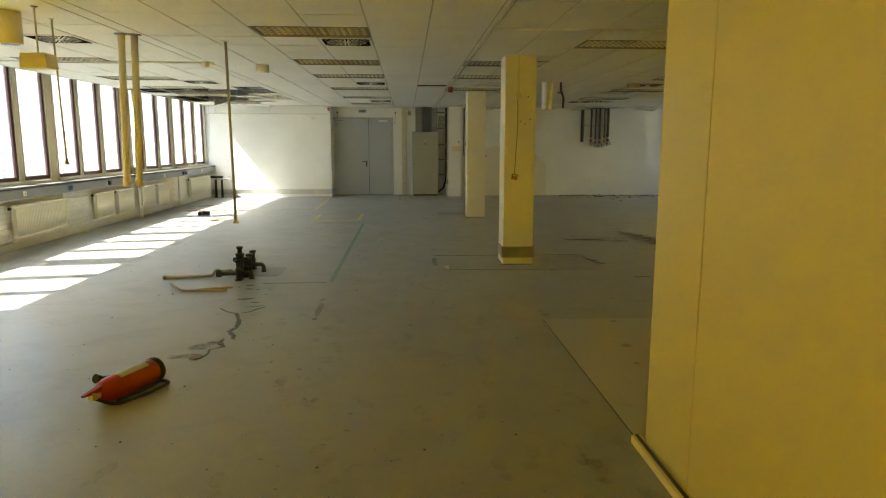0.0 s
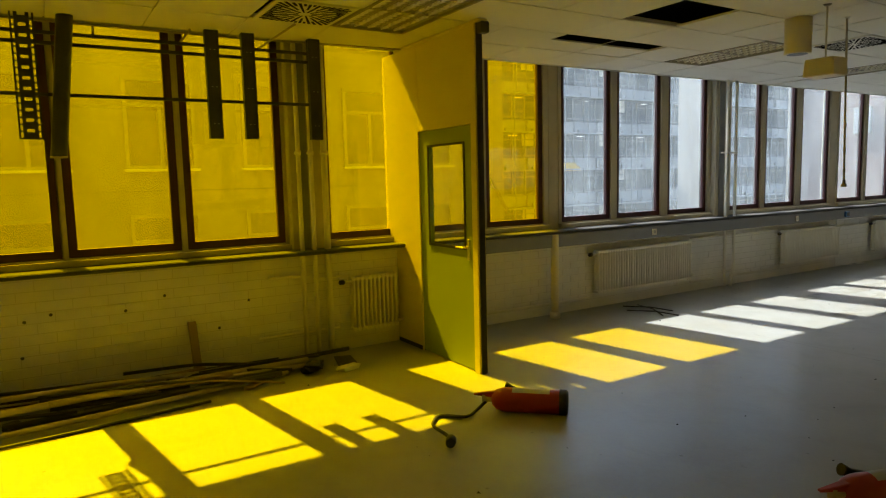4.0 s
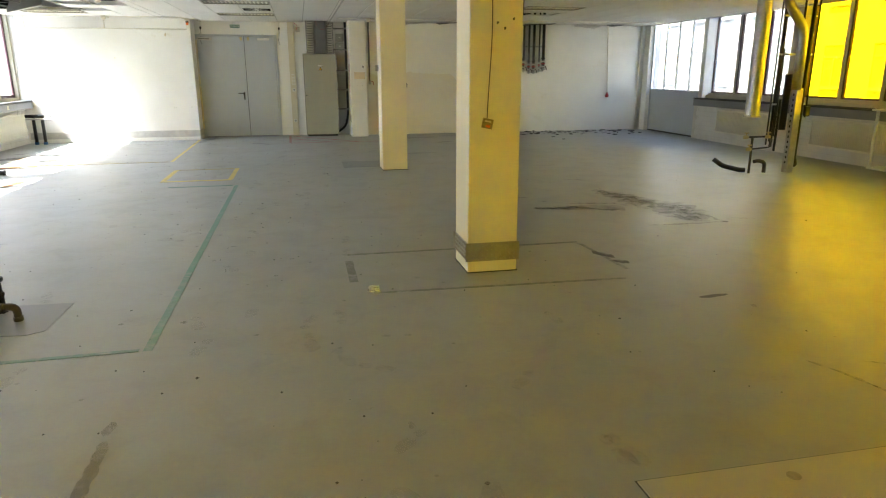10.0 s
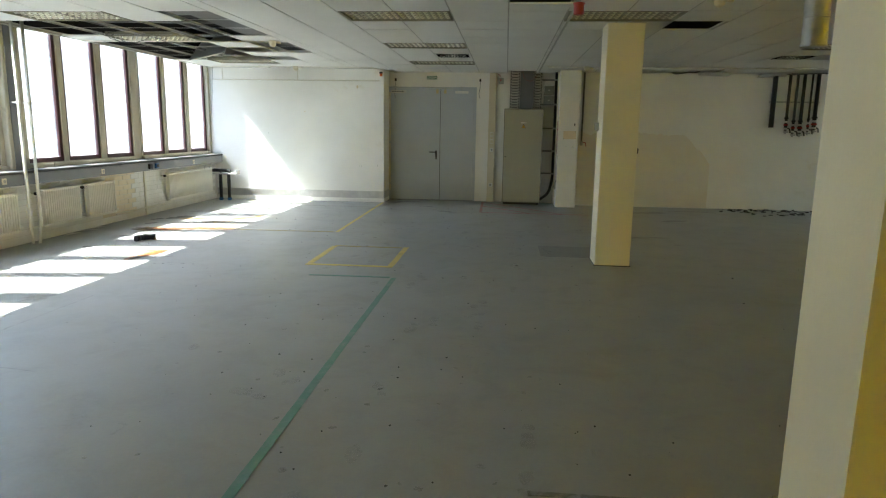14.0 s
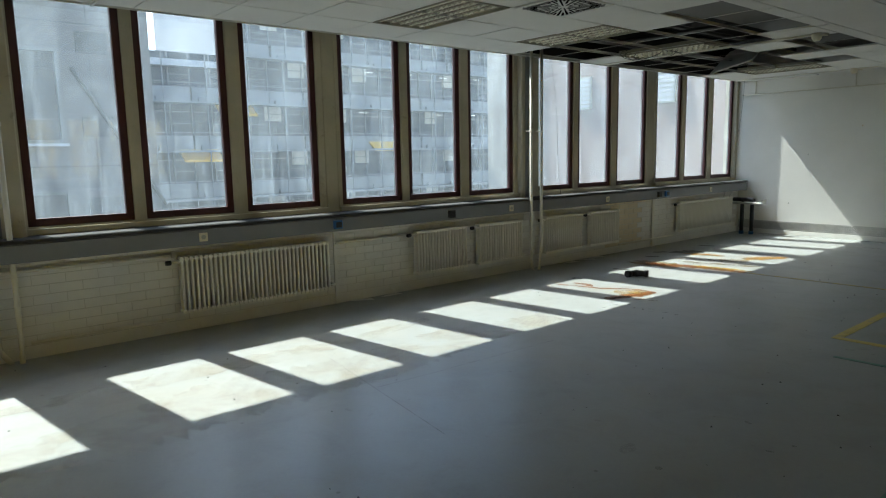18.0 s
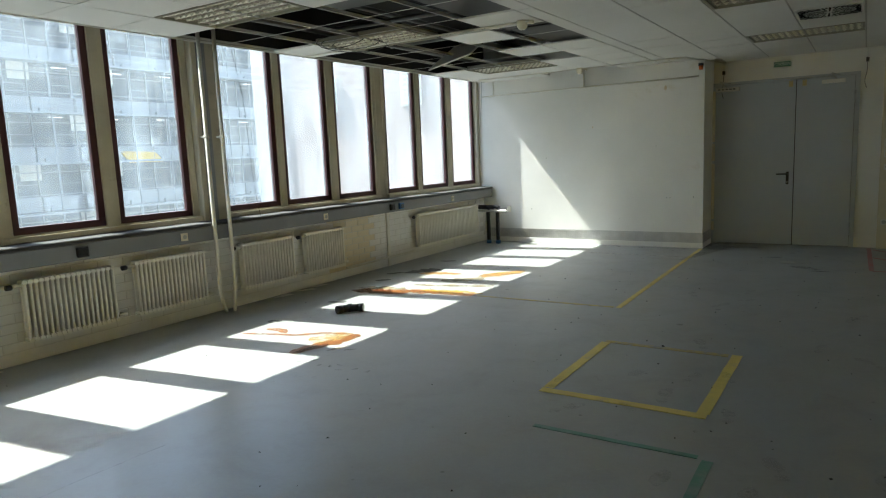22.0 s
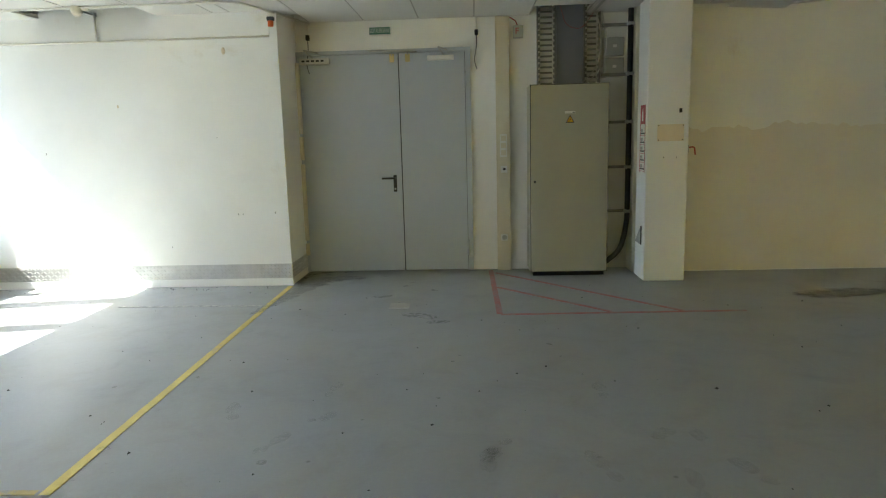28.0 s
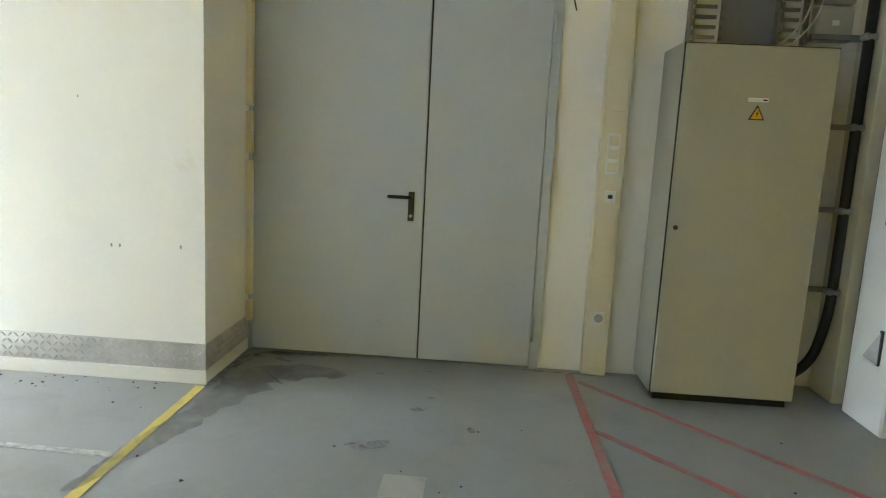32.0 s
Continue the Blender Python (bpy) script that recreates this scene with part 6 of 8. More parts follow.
for z in (0.2, 0.44):
    bm = bmesh.new()
    lathe(bm, [(0.051, 0), (0.051, 0.025)], 18, (0, 0, z))
    part("collar", bm, M["black"], yp)
bm = bmesh.new()
tube(bm, [(0.0, 0, 0.2), (0.07, -0.01, 0.19)], 0.05, 16)
part("plug", bm, M["black"], yp)

rk = thing("pipe_rack", "grey strut rack carrying black drain pipes", "rack", (4.39, 6.42, 0))
for x, y in ((0, 0), (0.98, -0.30)):
    boxpart("upright", (x - 0.02, y - 0.02, 0, x + 0.02, y + 0.02, H - 0.005), M["tray_steel"], rk, 0.003)
    boxpart("foot_plate", (x - 0.05, y - 0.05, 0, x + 0.05, y + 0.05, 0.008), M["steel"], rk)
dirn = Vector((0.98, -0.30, 0)).normalized()
for z in (0.56, 0.79, 2.02, 2.85):
    bm = bmesh.new()
    box(bm, 0.021, -0.018, -0.02, 1.0, 0.018, 0.02)
    part("rail", bm, M["tray_steel"], rk, "", pose(0, 0, z, 0, 0, math.degrees(math.atan2(-0.30, 0.98))))
for k, s in enumerate((0.11, 0.27, 0.43, 0.62)):
    q = dirn * s + Vector((0.03, 0.10, 0))
    p = tubepart("drain_pipe", [(q.x, q.y, 0.62 - 0.12 * (k % 2)), (q.x, q.y, H - 0.005)], 0.055, M["black"], rk, 16)
    for z in (1.1, 2.3):
        bm = bmesh.new()
        lathe(bm, [(0.063, 0), (0.063, 0.05)], 16, (q.x, q.y, z))
        part("collar", bm, M["black"], p)
bm = bmesh.new()
tube(bm, bend([(0.42, -0.02, 0.85), (0.42, -0.02, 0.25), (0.34, -0.05, 0.2)], 0.06), 0.02, 10)
tube(bm, [(0.42, -0.02, 0.36), (0.42, -0.02, 0.42)], 0.03, 10)
part("tap", bm, M["brass"], rk, "small brass tap")
bm = bmesh.new()
lathe(bm, [(0.05, 0), (0.055, 0.01), (0.02, 0.03)], 14, (4.75, 6.05, 0))
tagged(part("floor_drain_cap", bm, M["black"]), "black cap on the floor by the rack", "cap")

# ---- column fittings, foil ----
M["box_brown"] = surface("brown_switch_box", (0.27, 0.21, 0.10), 0.5, var=0.25, scale=30)
t = thing("hanging_switch_box", "open brown switch box with orange button hanging on a wire", "switch", m=pose(1.665, 9.052, 1.25, 0, 12, 0) @ Matrix.Diagonal((0.78, 1, 0.78, 1)))
boxpart("back", (-0.055, -0.006, -0.05, 0.055, 0.0, 0.05), M["box_brown"], t, 0.003)
for d in ((-0.055, -0.02, -0.05, -0.049, -0.0062, 0.05), (0.049, -0.02, -0.05, 0.055, -0.0062, 0.05), (-0.0485, -0.02, -0.05, 0.0485, -0.0062, -0.044), (-0.0485, -0.02, 0.044, 0.0485, -0.0062, 0.05)):
    boxpart("rim", d, M["box_brown"], t)
boxpart("terminal", (-0.03, -0.016, 0.015, 0.035, -0.0062, 0.03), M["cream"], t)
for x, z in ((-0.04, 0.035), (0.04, 0.035), (-0.04, -0.035), (0.042, -0.0), (-0.042, 0.0), (0.0, 0.037)):
    tubepart("screw", [(x, -0.009, z), (x, -0.0062, z)], 0.004, M["black"], t, 8)
boxpart("button", (-0.012, -0.02, -0.038, 0.032, -0.0062, -0.012), M["orange"], t, 0.004, "orange button")
bm = bmesh.new()
tube(bm, [(1.69 + 0.008 * math.sin(5 * s) - 0.015 * s * s, 9.062 - 0.012 * math.sin(3 * s), 2.35 - 1.06 * s) for s in (i / 18 for i in range(19))], 0.004, 6)
tagged(part("column_wire", bm, M["rubber"]), "thin dark wire hanging down the column", "cable")
t = thing("cable_duct_short", "short cream cable duct on the column", "cable duct", (1.70, 9.066, 2.35))
boxpart("channel", (-0.018, -0.014, 0.06, 0.018, 0, 0.55), M["cream"], t, 0.002)
boxpart("box", (-0.035, -0.03, -0.04, 0.035, 0, 0.0595), M["cream"], t, 0.004)
for x, z in ((1.84, 2.35), (1.80, 1.98), (1.74, 2.02), (1.87, 2.05)):
    bm = bmesh.new()
    tube(bm, [(x, 9.068, z), (x, 9.045, z), (x - 0.01, 9.03, z - 0.012)], 0.006, 8)
    tagged(part("column_hook", bm, M["dark_metal"]), "small bent hook in the column", "hook", "hooks in the column")
t = thing("column_hook_plate", "small dark wall hook on the rear column", "hook", (1.992, 15.35, 1.42))
bm = bmesh.new()
tube(bm, bend([(0, 0, 0.04), (0.035, 0, 0.03), (0.03, 0, -0.03)], 0.02), 0.008, 8)
part("bar", bm, M["dark_metal"], t)
jb = thing("junction_box", "small grey junction box on the rear column", "junction box", (1.56, 15.53, 1.71))
boxpart("housing", (-0.042, -0.045, -0.05, -0.001, 0.045, 0.05), M["box_grey"], jb, 0.006)
boxpart("lid", (-0.048, -0.04, -0.045, -0.0425, 0.04, 0.045), M["box_grey"], jb, 0.003)
struct("column_foot", "dark foot joint of the column", (1.514, 9.064, 0.0, 1.956, 9.526, 0.008), M["dark_metal"])
struct("column_foot", "dark foot joint of the rear column", (1.552, 15.192, 0.0, 1.998, 15.658, 0.012), M["dark_metal"])
bm = bmesh.new()
bmesh.ops.create_icosphere(bm, subdivisions=3, radius=0.052)
for v in bm.verts:
    n = noise.noise(v.co * 30) * 0.045 + noise.noise(v.co * 75) * 0.018
    v.co += v.normal * n
    v.co.z = max(-0.026, v.co.z * 0.7)
    v.co.x *= 1.25
tagged(part("crumpled_foil", bm, M["foil"], None, "", pose(0.70, 8.77, 0.019) @ Matrix.Diagonal((0.72, 0.72, 0.72, 1))), "crumpled silver foil on the floor", "foil")

# ---- east side ----
gate = thing("gate_east", "grey gate with glazed upper lights, closed", "gate", (10.12, 0, 0), kind="structure")
G0, G1 = 19.06, 21.66
boxpart("lower_panel", (0, G0 + 0.0585, 0.036, 0.05, G1 - 0.0585, 1.12), M["door_grey"], gate, 0.004)
bm = bmesh.new()
for d in ((-0.01, G0, 0.0, 0.08, G0 + 0.058, 3.4), (-0.01, G1 - 0.058, 0.0, 0.08, G1, 3.4), (-0.005, G0 + 0.059, 1.1205, 0.06, G1 - 0.059, 1.17)):
    box(bm, *d)
part("frame", bm, M["door_grey"], gate)
boxpart("threshold", (-0.02, G0 + 0.059, 0.0, 0.09, G1 - 0.059, 0.035), M["dark_metal"], gate)
struct("gate_apron", "concrete ledge outside the gate", (10.3, 18.6, -0.2, 11.2, 22.2, -0.01), M["void"])
for k in range(4):
    y0 = G0 + 0.06 + (G1 - G0 - 0.12) / 4 * k
    y1 = y0 + (G1 - G0 - 0.12) / 4
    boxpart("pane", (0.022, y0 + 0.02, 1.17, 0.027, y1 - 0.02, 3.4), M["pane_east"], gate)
    if k:
        boxpart("mullion", (0.0, y0 - 0.02, 1.17, 0.05, y0 + 0.02, 3.4), M["white"], gate)
struct("gate_reveal_north", "white plaster reveal beside the gate", (10.0, 21.66, 0, 10.35, YR, 3.6), M["wall"])
struct("gate_reveal_south", "white plaster pier beside the gate", (10.0, 18.9, 0, 10.35, 19.06, 3.6), M["wall"])
tagged(tubepart("corner_pipe", [(9.85, YR - 0.06, 0), (9.85, YR - 0.06, 3.3)], 0.03, M["pipe_white"]), "white riser pipe in the corner", "pipe")
t = thing("hanging_plug", "red plug hanging on a white cable before the wall", "plug", (8.9, YR - 0.05, 0))
tubepart("cable", [(0, 0, 1.05), (-0.1, 0, H + 0.2)], 0.02, M["pipe_white"], t, 8)
bm = bmesh.new()
lathe(bm, [(0.045, 0.93), (0.05, 0.97), (0.035, 1.03), (0.018, 1.07)], 14)
part("plug", bm, M["red"], t, "red plug")
t = thing("wall_pipe_bundle", "bundle of grey and black pipes with taps coming down the wall", "pipes", (6.0, YR, 0))
for k, (x, r, m, zb) in enumerate(((0.03, 0.05, "grey_pipe", 1.78), (0.33, 0.03, "grey_pipe", 1.72), (0.48, 0.028, "grey_pipe", 1.66), (0.62, 0.035, "black", 1.66), (0.78, 0.022, "black", 1.7), (0.9, 0.04, "black", 1.74))):
    p = tubepart("pipe", [(x, -0.09, zb), (x, -0.09, H + 0.3)], r, M[m], t, 12)
    if k:
        bm = bmesh.new()
        tube(bm, [(x, -0.09, zb - 0.07), (x, -0.09, zb)], r * 0.7, 10)
        tube(bm, [(x - 0.05, -0.12, zb - 0.03), (x + 0.05, -0.12, zb - 0.03)], 0.012, 8)
        part("tap", bm, M["steel"], p, "steel tap")
# couplings on the pipe ends: pale and dark red rings
for x, r, zb in ((0.33, 0.03, 1.72), (0.48, 0.028, 1.66), (0.62, 0.035, 1.66), (0.78, 0.022, 1.7), (0.9, 0.04, 1.74)):
    for n, (z, m) in enumerate(((0.02, "white"), (0.10, "red"), (0.16, "white"), (0.24, "black"))):
        bm = bmesh.new()
        lathe(bm, [(r * 1.25, z), (r * 1.45, z + 0.008), (r * 1.45, z + 0.032), (r * 1.25, z + 0.04)], 12, (x, -0.09, zb))
        part("coupling", bm, M[m], t, "pale coupling ring" if m == "white" else "dark coupling ring")
    tubepart("outlet", bend([(x, -0.09, zb + 0.05), (x + 0.07, -0.14, zb + 0.04), (x + 0.08, -0.15, zb - 0.05)], 0.03), 0.014, M["grey_pipe"], t, 8)
boxpart("clip_rail", (-0.02, -0.05, 2.3, 0.98, -0.002, 2.33), M["steel"], t)

sd = thing("spiral_duct", "galvanised spiral duct hanging from the ceiling", "duct", (7.2, 13.22, 0))
bm = bmesh.new()
tube(bm, [(0, 0, 0.98), (0, 0, H + 0.2)], 0.108, 28, False)
part("pipe", bm, M["steel"], sd)
bm = bmesh.new()
tube(bm, [(0.110 * math.cos(a), 0.110 * math.sin(a), 0.99 + a * 0.11 / (2 * math.pi)) for a in (i * 0.35 for i in range(310))], 0.004, 5)
part("seam", bm, M["steel"], sd)
bm = bmesh.new()
v = box(bm, -0.09, -0.09, 0.95, 0.09, 0.09, 0.975)
part("damper", bm, M["steel"], sd)
fp = thing("flue_pipe", "galvanised flue pipe bending down to the floor", "pipe", (0, 0, 0))
bm = bmesh.new()
tube(bm, bend([(7.75, 13.46, H + 0.1), (7.78, 13.46, 2.72), (8.18, 13.5, 2.3), (8.18, 13.5, 1.35)], 0.18, 8), 0.075, 20)
part("upper_pipe", bm, M["steel"], fp)
bm = bmesh.new()
box(bm, 8.15, 13.44, 0.0, 8.27, 13.56, 1.38)
part("perforated_post", bm, M["steel"], fp)
for k in range(14):
    boxpart("slot", (8.149 - 0.003, 13.485, 0.15 + k * 0.085, 8.1488, 13.515, 0.19 + k * 0.085), M["black"], fp)
t = thing("pipe_cluster", "cluster of thin dark pipes and cables by the flue", "pipes", (0, 0, 0))
for x, y, z0, z1, r, m in ((7.95, 13.7, 0.5, H + 0.2, 0.02, "black"), (8.02, 13.75, 0.4, H + 0.2, 0.025, "grey_pipe"), (8.36, 13.55, 0.2, H + 0.2, 0.03, "grey_pipe"), (8.5, 13.6, 0.9, H + 0.2, 0.015, "black"), (7.9, 13.55, 0.6, 2.0, 0.012, "grey_pipe"), (8.1, 13.62, 0.7, 1.6, 0.055, "black"), (7.86, 13.66, 0.45, H + 0.2, 0.014, "grey_pipe"), (8.28, 13.66, 0.3, H + 0.2, 0.018, "black"), (8.44, 13.64, 0.5, 2.6, 0.012, "brass"), (7.98, 13.6, 0.35, 1.2, 0.02, "cast_iron")):
    tubepart("pipe", [(x, y, z0), (x + 0.01, y, z1)], r, M[m], t, 10)
bm = bmesh.new()
tube(bm, bend([(8.36, 13.55, 0.25), (8.36, 13.5, 0.12), (8.28, 13.5, 0.1)], 0.05), 0.03, 10)
part("elbow", bm, M["grey_pipe"], t)
bm = bmesh.new()
box(bm, 8.42, 13.5, 0.92, 8.5, 13.56, 1.08)
part("cloth", bm, M["black"], t)
for z in (1.1, 1.9, 2.5):
    boxpart("clamp_rail", (7.9, 13.68, z, 8.55, 13.70, z + 0.03), M["steel"], t)
vs = thing("valve_stand", "steel pipe stand with brass taps on the floor", "pipes", (7.49, 13.52, 0))
tubepart("post", [(0, 0, 0), (0, 0, 0.60)], 0.02, M["grey_pipe"], vs)
tubepart("cross_pipe", bend([(-0.12, 0, 0.60), (0.3, 0.04, 0.60), (0.45, 0.1, 0.52)], 0.05), 0.016, M["grey_pipe"], vs)
tubepart("cross_pipe", bend([(-0.05, 0, 0.40), (0.4, 0.06, 0.42), (0.45, 0.1, 0.55)], 0.05), 0.013, M["grey_pipe"], vs)
for x, z in ((-0.13, 0.60), (-0.05, 0.40), (0.28, 0.60)):
    bm = bmesh.new()
    tube(bm, [(x - 0.03, 0, z), (x + 0.04, 0, z)], 0.03, 10)
    tube(bm, [(x, 0, z), (x, -0.02, z + 0.07)], 0.012, 8)
    tube(bm, [(x - 0.04, -0.02, z + 0.07), (x + 0.04, -0.02, z + 0.07)], 0.01, 8)
    part("tap", bm, M["brass"], vs, "brass tap")
t = thing("drain_elbow", "black drain elbow lying by the pipe stand", "pipe", (7.35, 13.6, 0))
bm = bmesh.new()
tube(bm, bend([(-0.28, 0.3, 0.2), (-0.18, 0.18, 0.1), (0.02, 0.0, 0.05), (0.1, -0.03, 0.05)], 0.06), 0.04, 14)
part("pipe", bm, M["black"], t)
t = thing("drain_elbow", "grey drain elbow standing by the pipe stand", "pipe", (7.78, 13.55, 0))
bm = bmesh.new()
tube(bm, bend([(0.02, 0, 0), (0.02, 0, 0.17), (-0.1, 0.02, 0.2), (-0.17, 0.03, 0.18)], 0.06), 0.032, 12)
part("pipe", bm, M["grey_pipe"], t)
fr = thing("white_frame_stand", "white steel tube frame with a shelf by the east windows", "frame", (0, 0, 0))
bm = bmesh.new()
for a, b in (((9.3, 12.95, 0.12), (9.3, 12.95, 1.03)), ((9.55, 12.42, 0.0), (9.55, 12.42, 1.03))):
    tube(bm, [a, b], 0.022, 8)
part("leg", bm, M["white"], fr)
for d in ((9.2, 11.65, 1.03, 9.65, 12.98, 1.06), (9.25, 12.4, 0.10, 9.6, 12.97, 0.13)):
    boxpart("shelf", d, M["white"], fr, 0.004)
boxpart("foot_block", (9.5, 12.35, 0, 9.62, 12.5, 0.0995), M["white"], fr)
boxpart("side_board", (9.55, 11.65, 0.0, 9.6, 12.3, 0.12), M["white"], fr)
t = thing("black_downpipe", "black downpipe before the east windows", "pipe", (9.72, 12.5, 0))
tubepart("pipe", [(0, 0, 0), (0, 0, H + 0.2)], 0.05, M["black"], t, 14)
tubepart("thin_pipe", [(0.02, 0.12, 0.3), (0.02, 0.12, H + 0.2)], 0.014, M["black"], t, 8)
boxpart("clamp", (-0.06, -0.06, 0.66, 0.06, 0.14, 0.69), M["steel"], t)
bm = bmesh.new()
for k in range(5):
    v = box(bm, -0.1 + 0.05 * k, -0.08, 0.0, -0.02 + 0.06 * k, 0.05 + 0.02 * k, 0.03 + 0.015 * (k % 3))
tagged(part("rag", bm, M["black"], None, "", pose(9.75, 12.2, 0)), "dark rag on the floor under the frame", "rag")

# ---- floor stains ----
def stain(name, col, strength, scale, rough=0.3, lo=0.35, hi=0.6):
    """A patchy stain: the colour shows through a broken mask, the floor between."""
    m, nt, p = nodes_of(name)
    vec = coords(nt)
    mask = maths(nt, "MULTIPLY", ramp(nt, noise_tex(nt, vec, scale, 8.0, 0.7, 0.6), lo, hi), strength)
    c = mixed(nt, noise_tex(nt, vec, scale * 2.5, 4.0), [v * 0.7 for v in col], [v * 1.25 for v in col])
    nt.links.new(c, p.inputs["Base Color"])
    p.inputs["Roughness"].default_value = min(rough, 0.38)
    p.inputs["Specular IOR Level"].default_value = 0.38
    clear = nt.nodes.new("ShaderNodeBsdfTransparent")
    mix = nt.nodes.new("ShaderNodeMixShader")
    nt.links.new(mask, mix.inputs[0])
    nt.links.new(clear.outputs[0], mix.inputs[1])
    nt.links.new(p.outputs[0], mix.inputs[2])
    nt.links.new(mix.outputs[0], nt.nodes["Material Output"].inputs["Surface"])
    return m


M["rust"] = stain("rust_stain", (0.165, 0.06, 0.011), 0.95, 9.0, 0.32, 0.28, 0.46)
M["rust_dark"] = stain("dark_rust_stain", (0.10, 0.028, 0.008), 0.9, 11.0, 0.25, 0.34, 0.52)
M["rust_yellow"] = stain("yellow_rust_stain", (0.40, 0.25, 0.02), 0.7, 9.0, 0.35, 0.32, 0.5)
M["rust_pale"] = stain("pale_rust_stain", (0.36, 0.24, 0.07), 0.6, 7.0, 0.4, 0.38, 0.6)
M["oil"] = stain("dark_stain", (0.035, 0.033, 0.03), 0.85, 7.0, 0.35, 0.30, 0.5)
M["damp"] = stain("damp_patch", (0.15, 0.142, 0.12), 0.5, 3.5, 0.24, 0.3, 0.62)
M["print"] = stain("dusty_print", (0.18, 0.172, 0.15), 0.18, 17.0, 0.5, 0.36, 0.66)
M["smear"] = stain("grey_smear", (0.15, 0.14, 0.12), 0.42, 9.0, 0.45, 0.38, 0.62)
M["brown"] = stain("brown_streak", (0.20, 0.17, 0.12), 0.40, 14.0, 0.5, 0.3, 0.55)
M["rust_mid"] = stain("brown_rust_stain", (0.30, 0.16, 0.03), 0.85, 6.0, 0.35, 0.3, 0.5)
M["rust_trickle"] = stain("rust_trickle", (0.25, 0.10, 0.03), 0.8, 16.0, 0.4, 0.36, 0.52)
M["puddle"] = stain("dried_puddle_rim", (0.22, 0.17, 0.09), 0.7, 5.0, 0.4, 0.34, 0.56)
M["oil_thin"] = stain("thin_dark_stain", (0.095, 0.092, 0.082), 0.68, 9.0, 0.4, 0.28, 0.46)
M["dirt"] = stain("black_floor_dirt", (0.055, 0.052, 0.045), 0.72, 11.0, 0.45, 0.42, 0.66)
M["soft_dirt"] = stain("soft_floor_dirt", (0.075, 0.071, 0.062), 0.6, 4.0, 0.4, 0.38, 0.72)
M["green_spill"] = stain("green_spill", (0.13, 0.15, 0.03), 0.5, 7.0, 0.4, 0.36, 0.54)
M["beige_dust"] = stain("beige_floor_dust", (0.42, 0.365, 0.255), 0.42, 2.6, 0.45, 0.42, 0.72)
M["white_dust"] = stain("white_dust", (0.56, 0.555, 0.53), 0.4, 22.0, 0.8, 0.40, 0.56)


M["beige_wash"] = surface("beige_paint_wash", (0.775, 0.72, 0.615), 0.8, var=0.05, scale=1.0, fine=45, bump=0.12, dirt=(0.77, 0.745, 0.69), dirt_lo=0.42, dirt_hi=0.7)
# beige band of older paint on the wall to the east
bm = bmesh.new()
n = 60
top = [(1.96 + 2.9 * i / n, 1.60 + 0.07 * noise.noise((i * 0.23, 0.3, 0)) + 0.04 * noise.noise((i * 0.9, 2.3, 0))) for i in range(n + 1)]
vs = [(bm.verts.new((x, YR - 0.004, 0.012)), bm.verts.new((x, YR - 0.004, max(0.1, z - 1.1 * max(0.0, x - 4.2) ** 1.3)))) for x, z in top]
for a, b in zip(vs, vs[1:]):
    bm.faces.new((a[0], b[0], b[1], a[1]))
tagged(part("old_paint_band", bm, M["beige_wash"]), "band of old beige paint on the wall", "", "", "structure")



def blob(bm, cx, cy, rx, ry, ang, seed, z=0.004, n=36):
    vs = []
    for k in range(n):
        a = 2 * math.pi * k / n
        q = 1 + 0.38 * noise.noise((math.cos(a) * 1.6 + seed, math.sin(a) * 1.6, seed * 0.7)) + 0.16 * noise.noise((math.cos(a) * 5 + seed, math.sin(a) * 5, 3.1))
        px, py = rx * q * math.cos(a), ry * q * math.sin(a)
        vs.append(bm.verts.new((cx + px * math.cos(ang) - py * math.sin(ang), cy + px * math.sin(ang) + py * math.cos(ang), z)))
    bm.faces.new(vs)


def stain_thing(name, blobs, mat, label, z=0.004):
    bm = bmesh.new()
    for k, b in enumerate(blobs):
        blob(bm, *b, seed=1.7 * k + 0.3 * len(blobs) + b[0], z=z + 0.0004 * (k % 4))
    return tagged(part(name, bm, mat), label, "stain", "", "stuff" if len(blobs) > 1 else "")


R = radians
def stroke(bm, pts, seed, z=0.004, ragged=0.35):
    """A ragged ribbon along (x, y, half width) points."""
    fine = []
    for (xa, ya, wa), (xb, yb, wb) in zip(pts, pts[1:]):
        n = max(2, int(math.hypot(xb - xa, yb - ya) / 0.035))
        fine += [(xa + (xb - xa) * i / n, ya + (yb - ya) * i / n, wa + (wb - wa) * i / n) for i in range(n)]
    fine.append(pts[-1])
    rows = []
    for i, (x, y, w) in enumerate(fine):
        xa, ya, _ = fine[max(i - 2, 0)]
        xb, yb, _ = fine[min(i + 2, len(fine) - 1)]
        d = Vector((xb - xa, yb - ya)).normalized()
        if i in (0, len(fine) - 1):
            w *= 0.35
        l = w * (1 + ragged * 2 * noise.noise((i * 0.55, seed, 0.0)))
        r = w * (1 + ragged * 2 * noise.noise((i * 0.55, seed, 7.0)))
        rows.append((bm.verts.new((x - d.y * l, y + d.x * l, z)), bm.verts.new((x + d.y * r, y - d.x * r, z))))
    for p, q in zip(rows, rows[1:]):
        bm.faces.new((p[0], q[0], q[1], p[1]))


def stroke_thing(name, strokes, mat, label, z=0.004, ragged=0.35):
    bm = bmesh.new()
    for k, pts in enumerate(strokes):
        stroke(bm, pts, 2.3 * k + pts[0][0], z + 0.0003 * k, ragged)
    return tagged(part(name, bm, mat), label, "stain", "", "stuff" if len(strokes) > 1 else "")


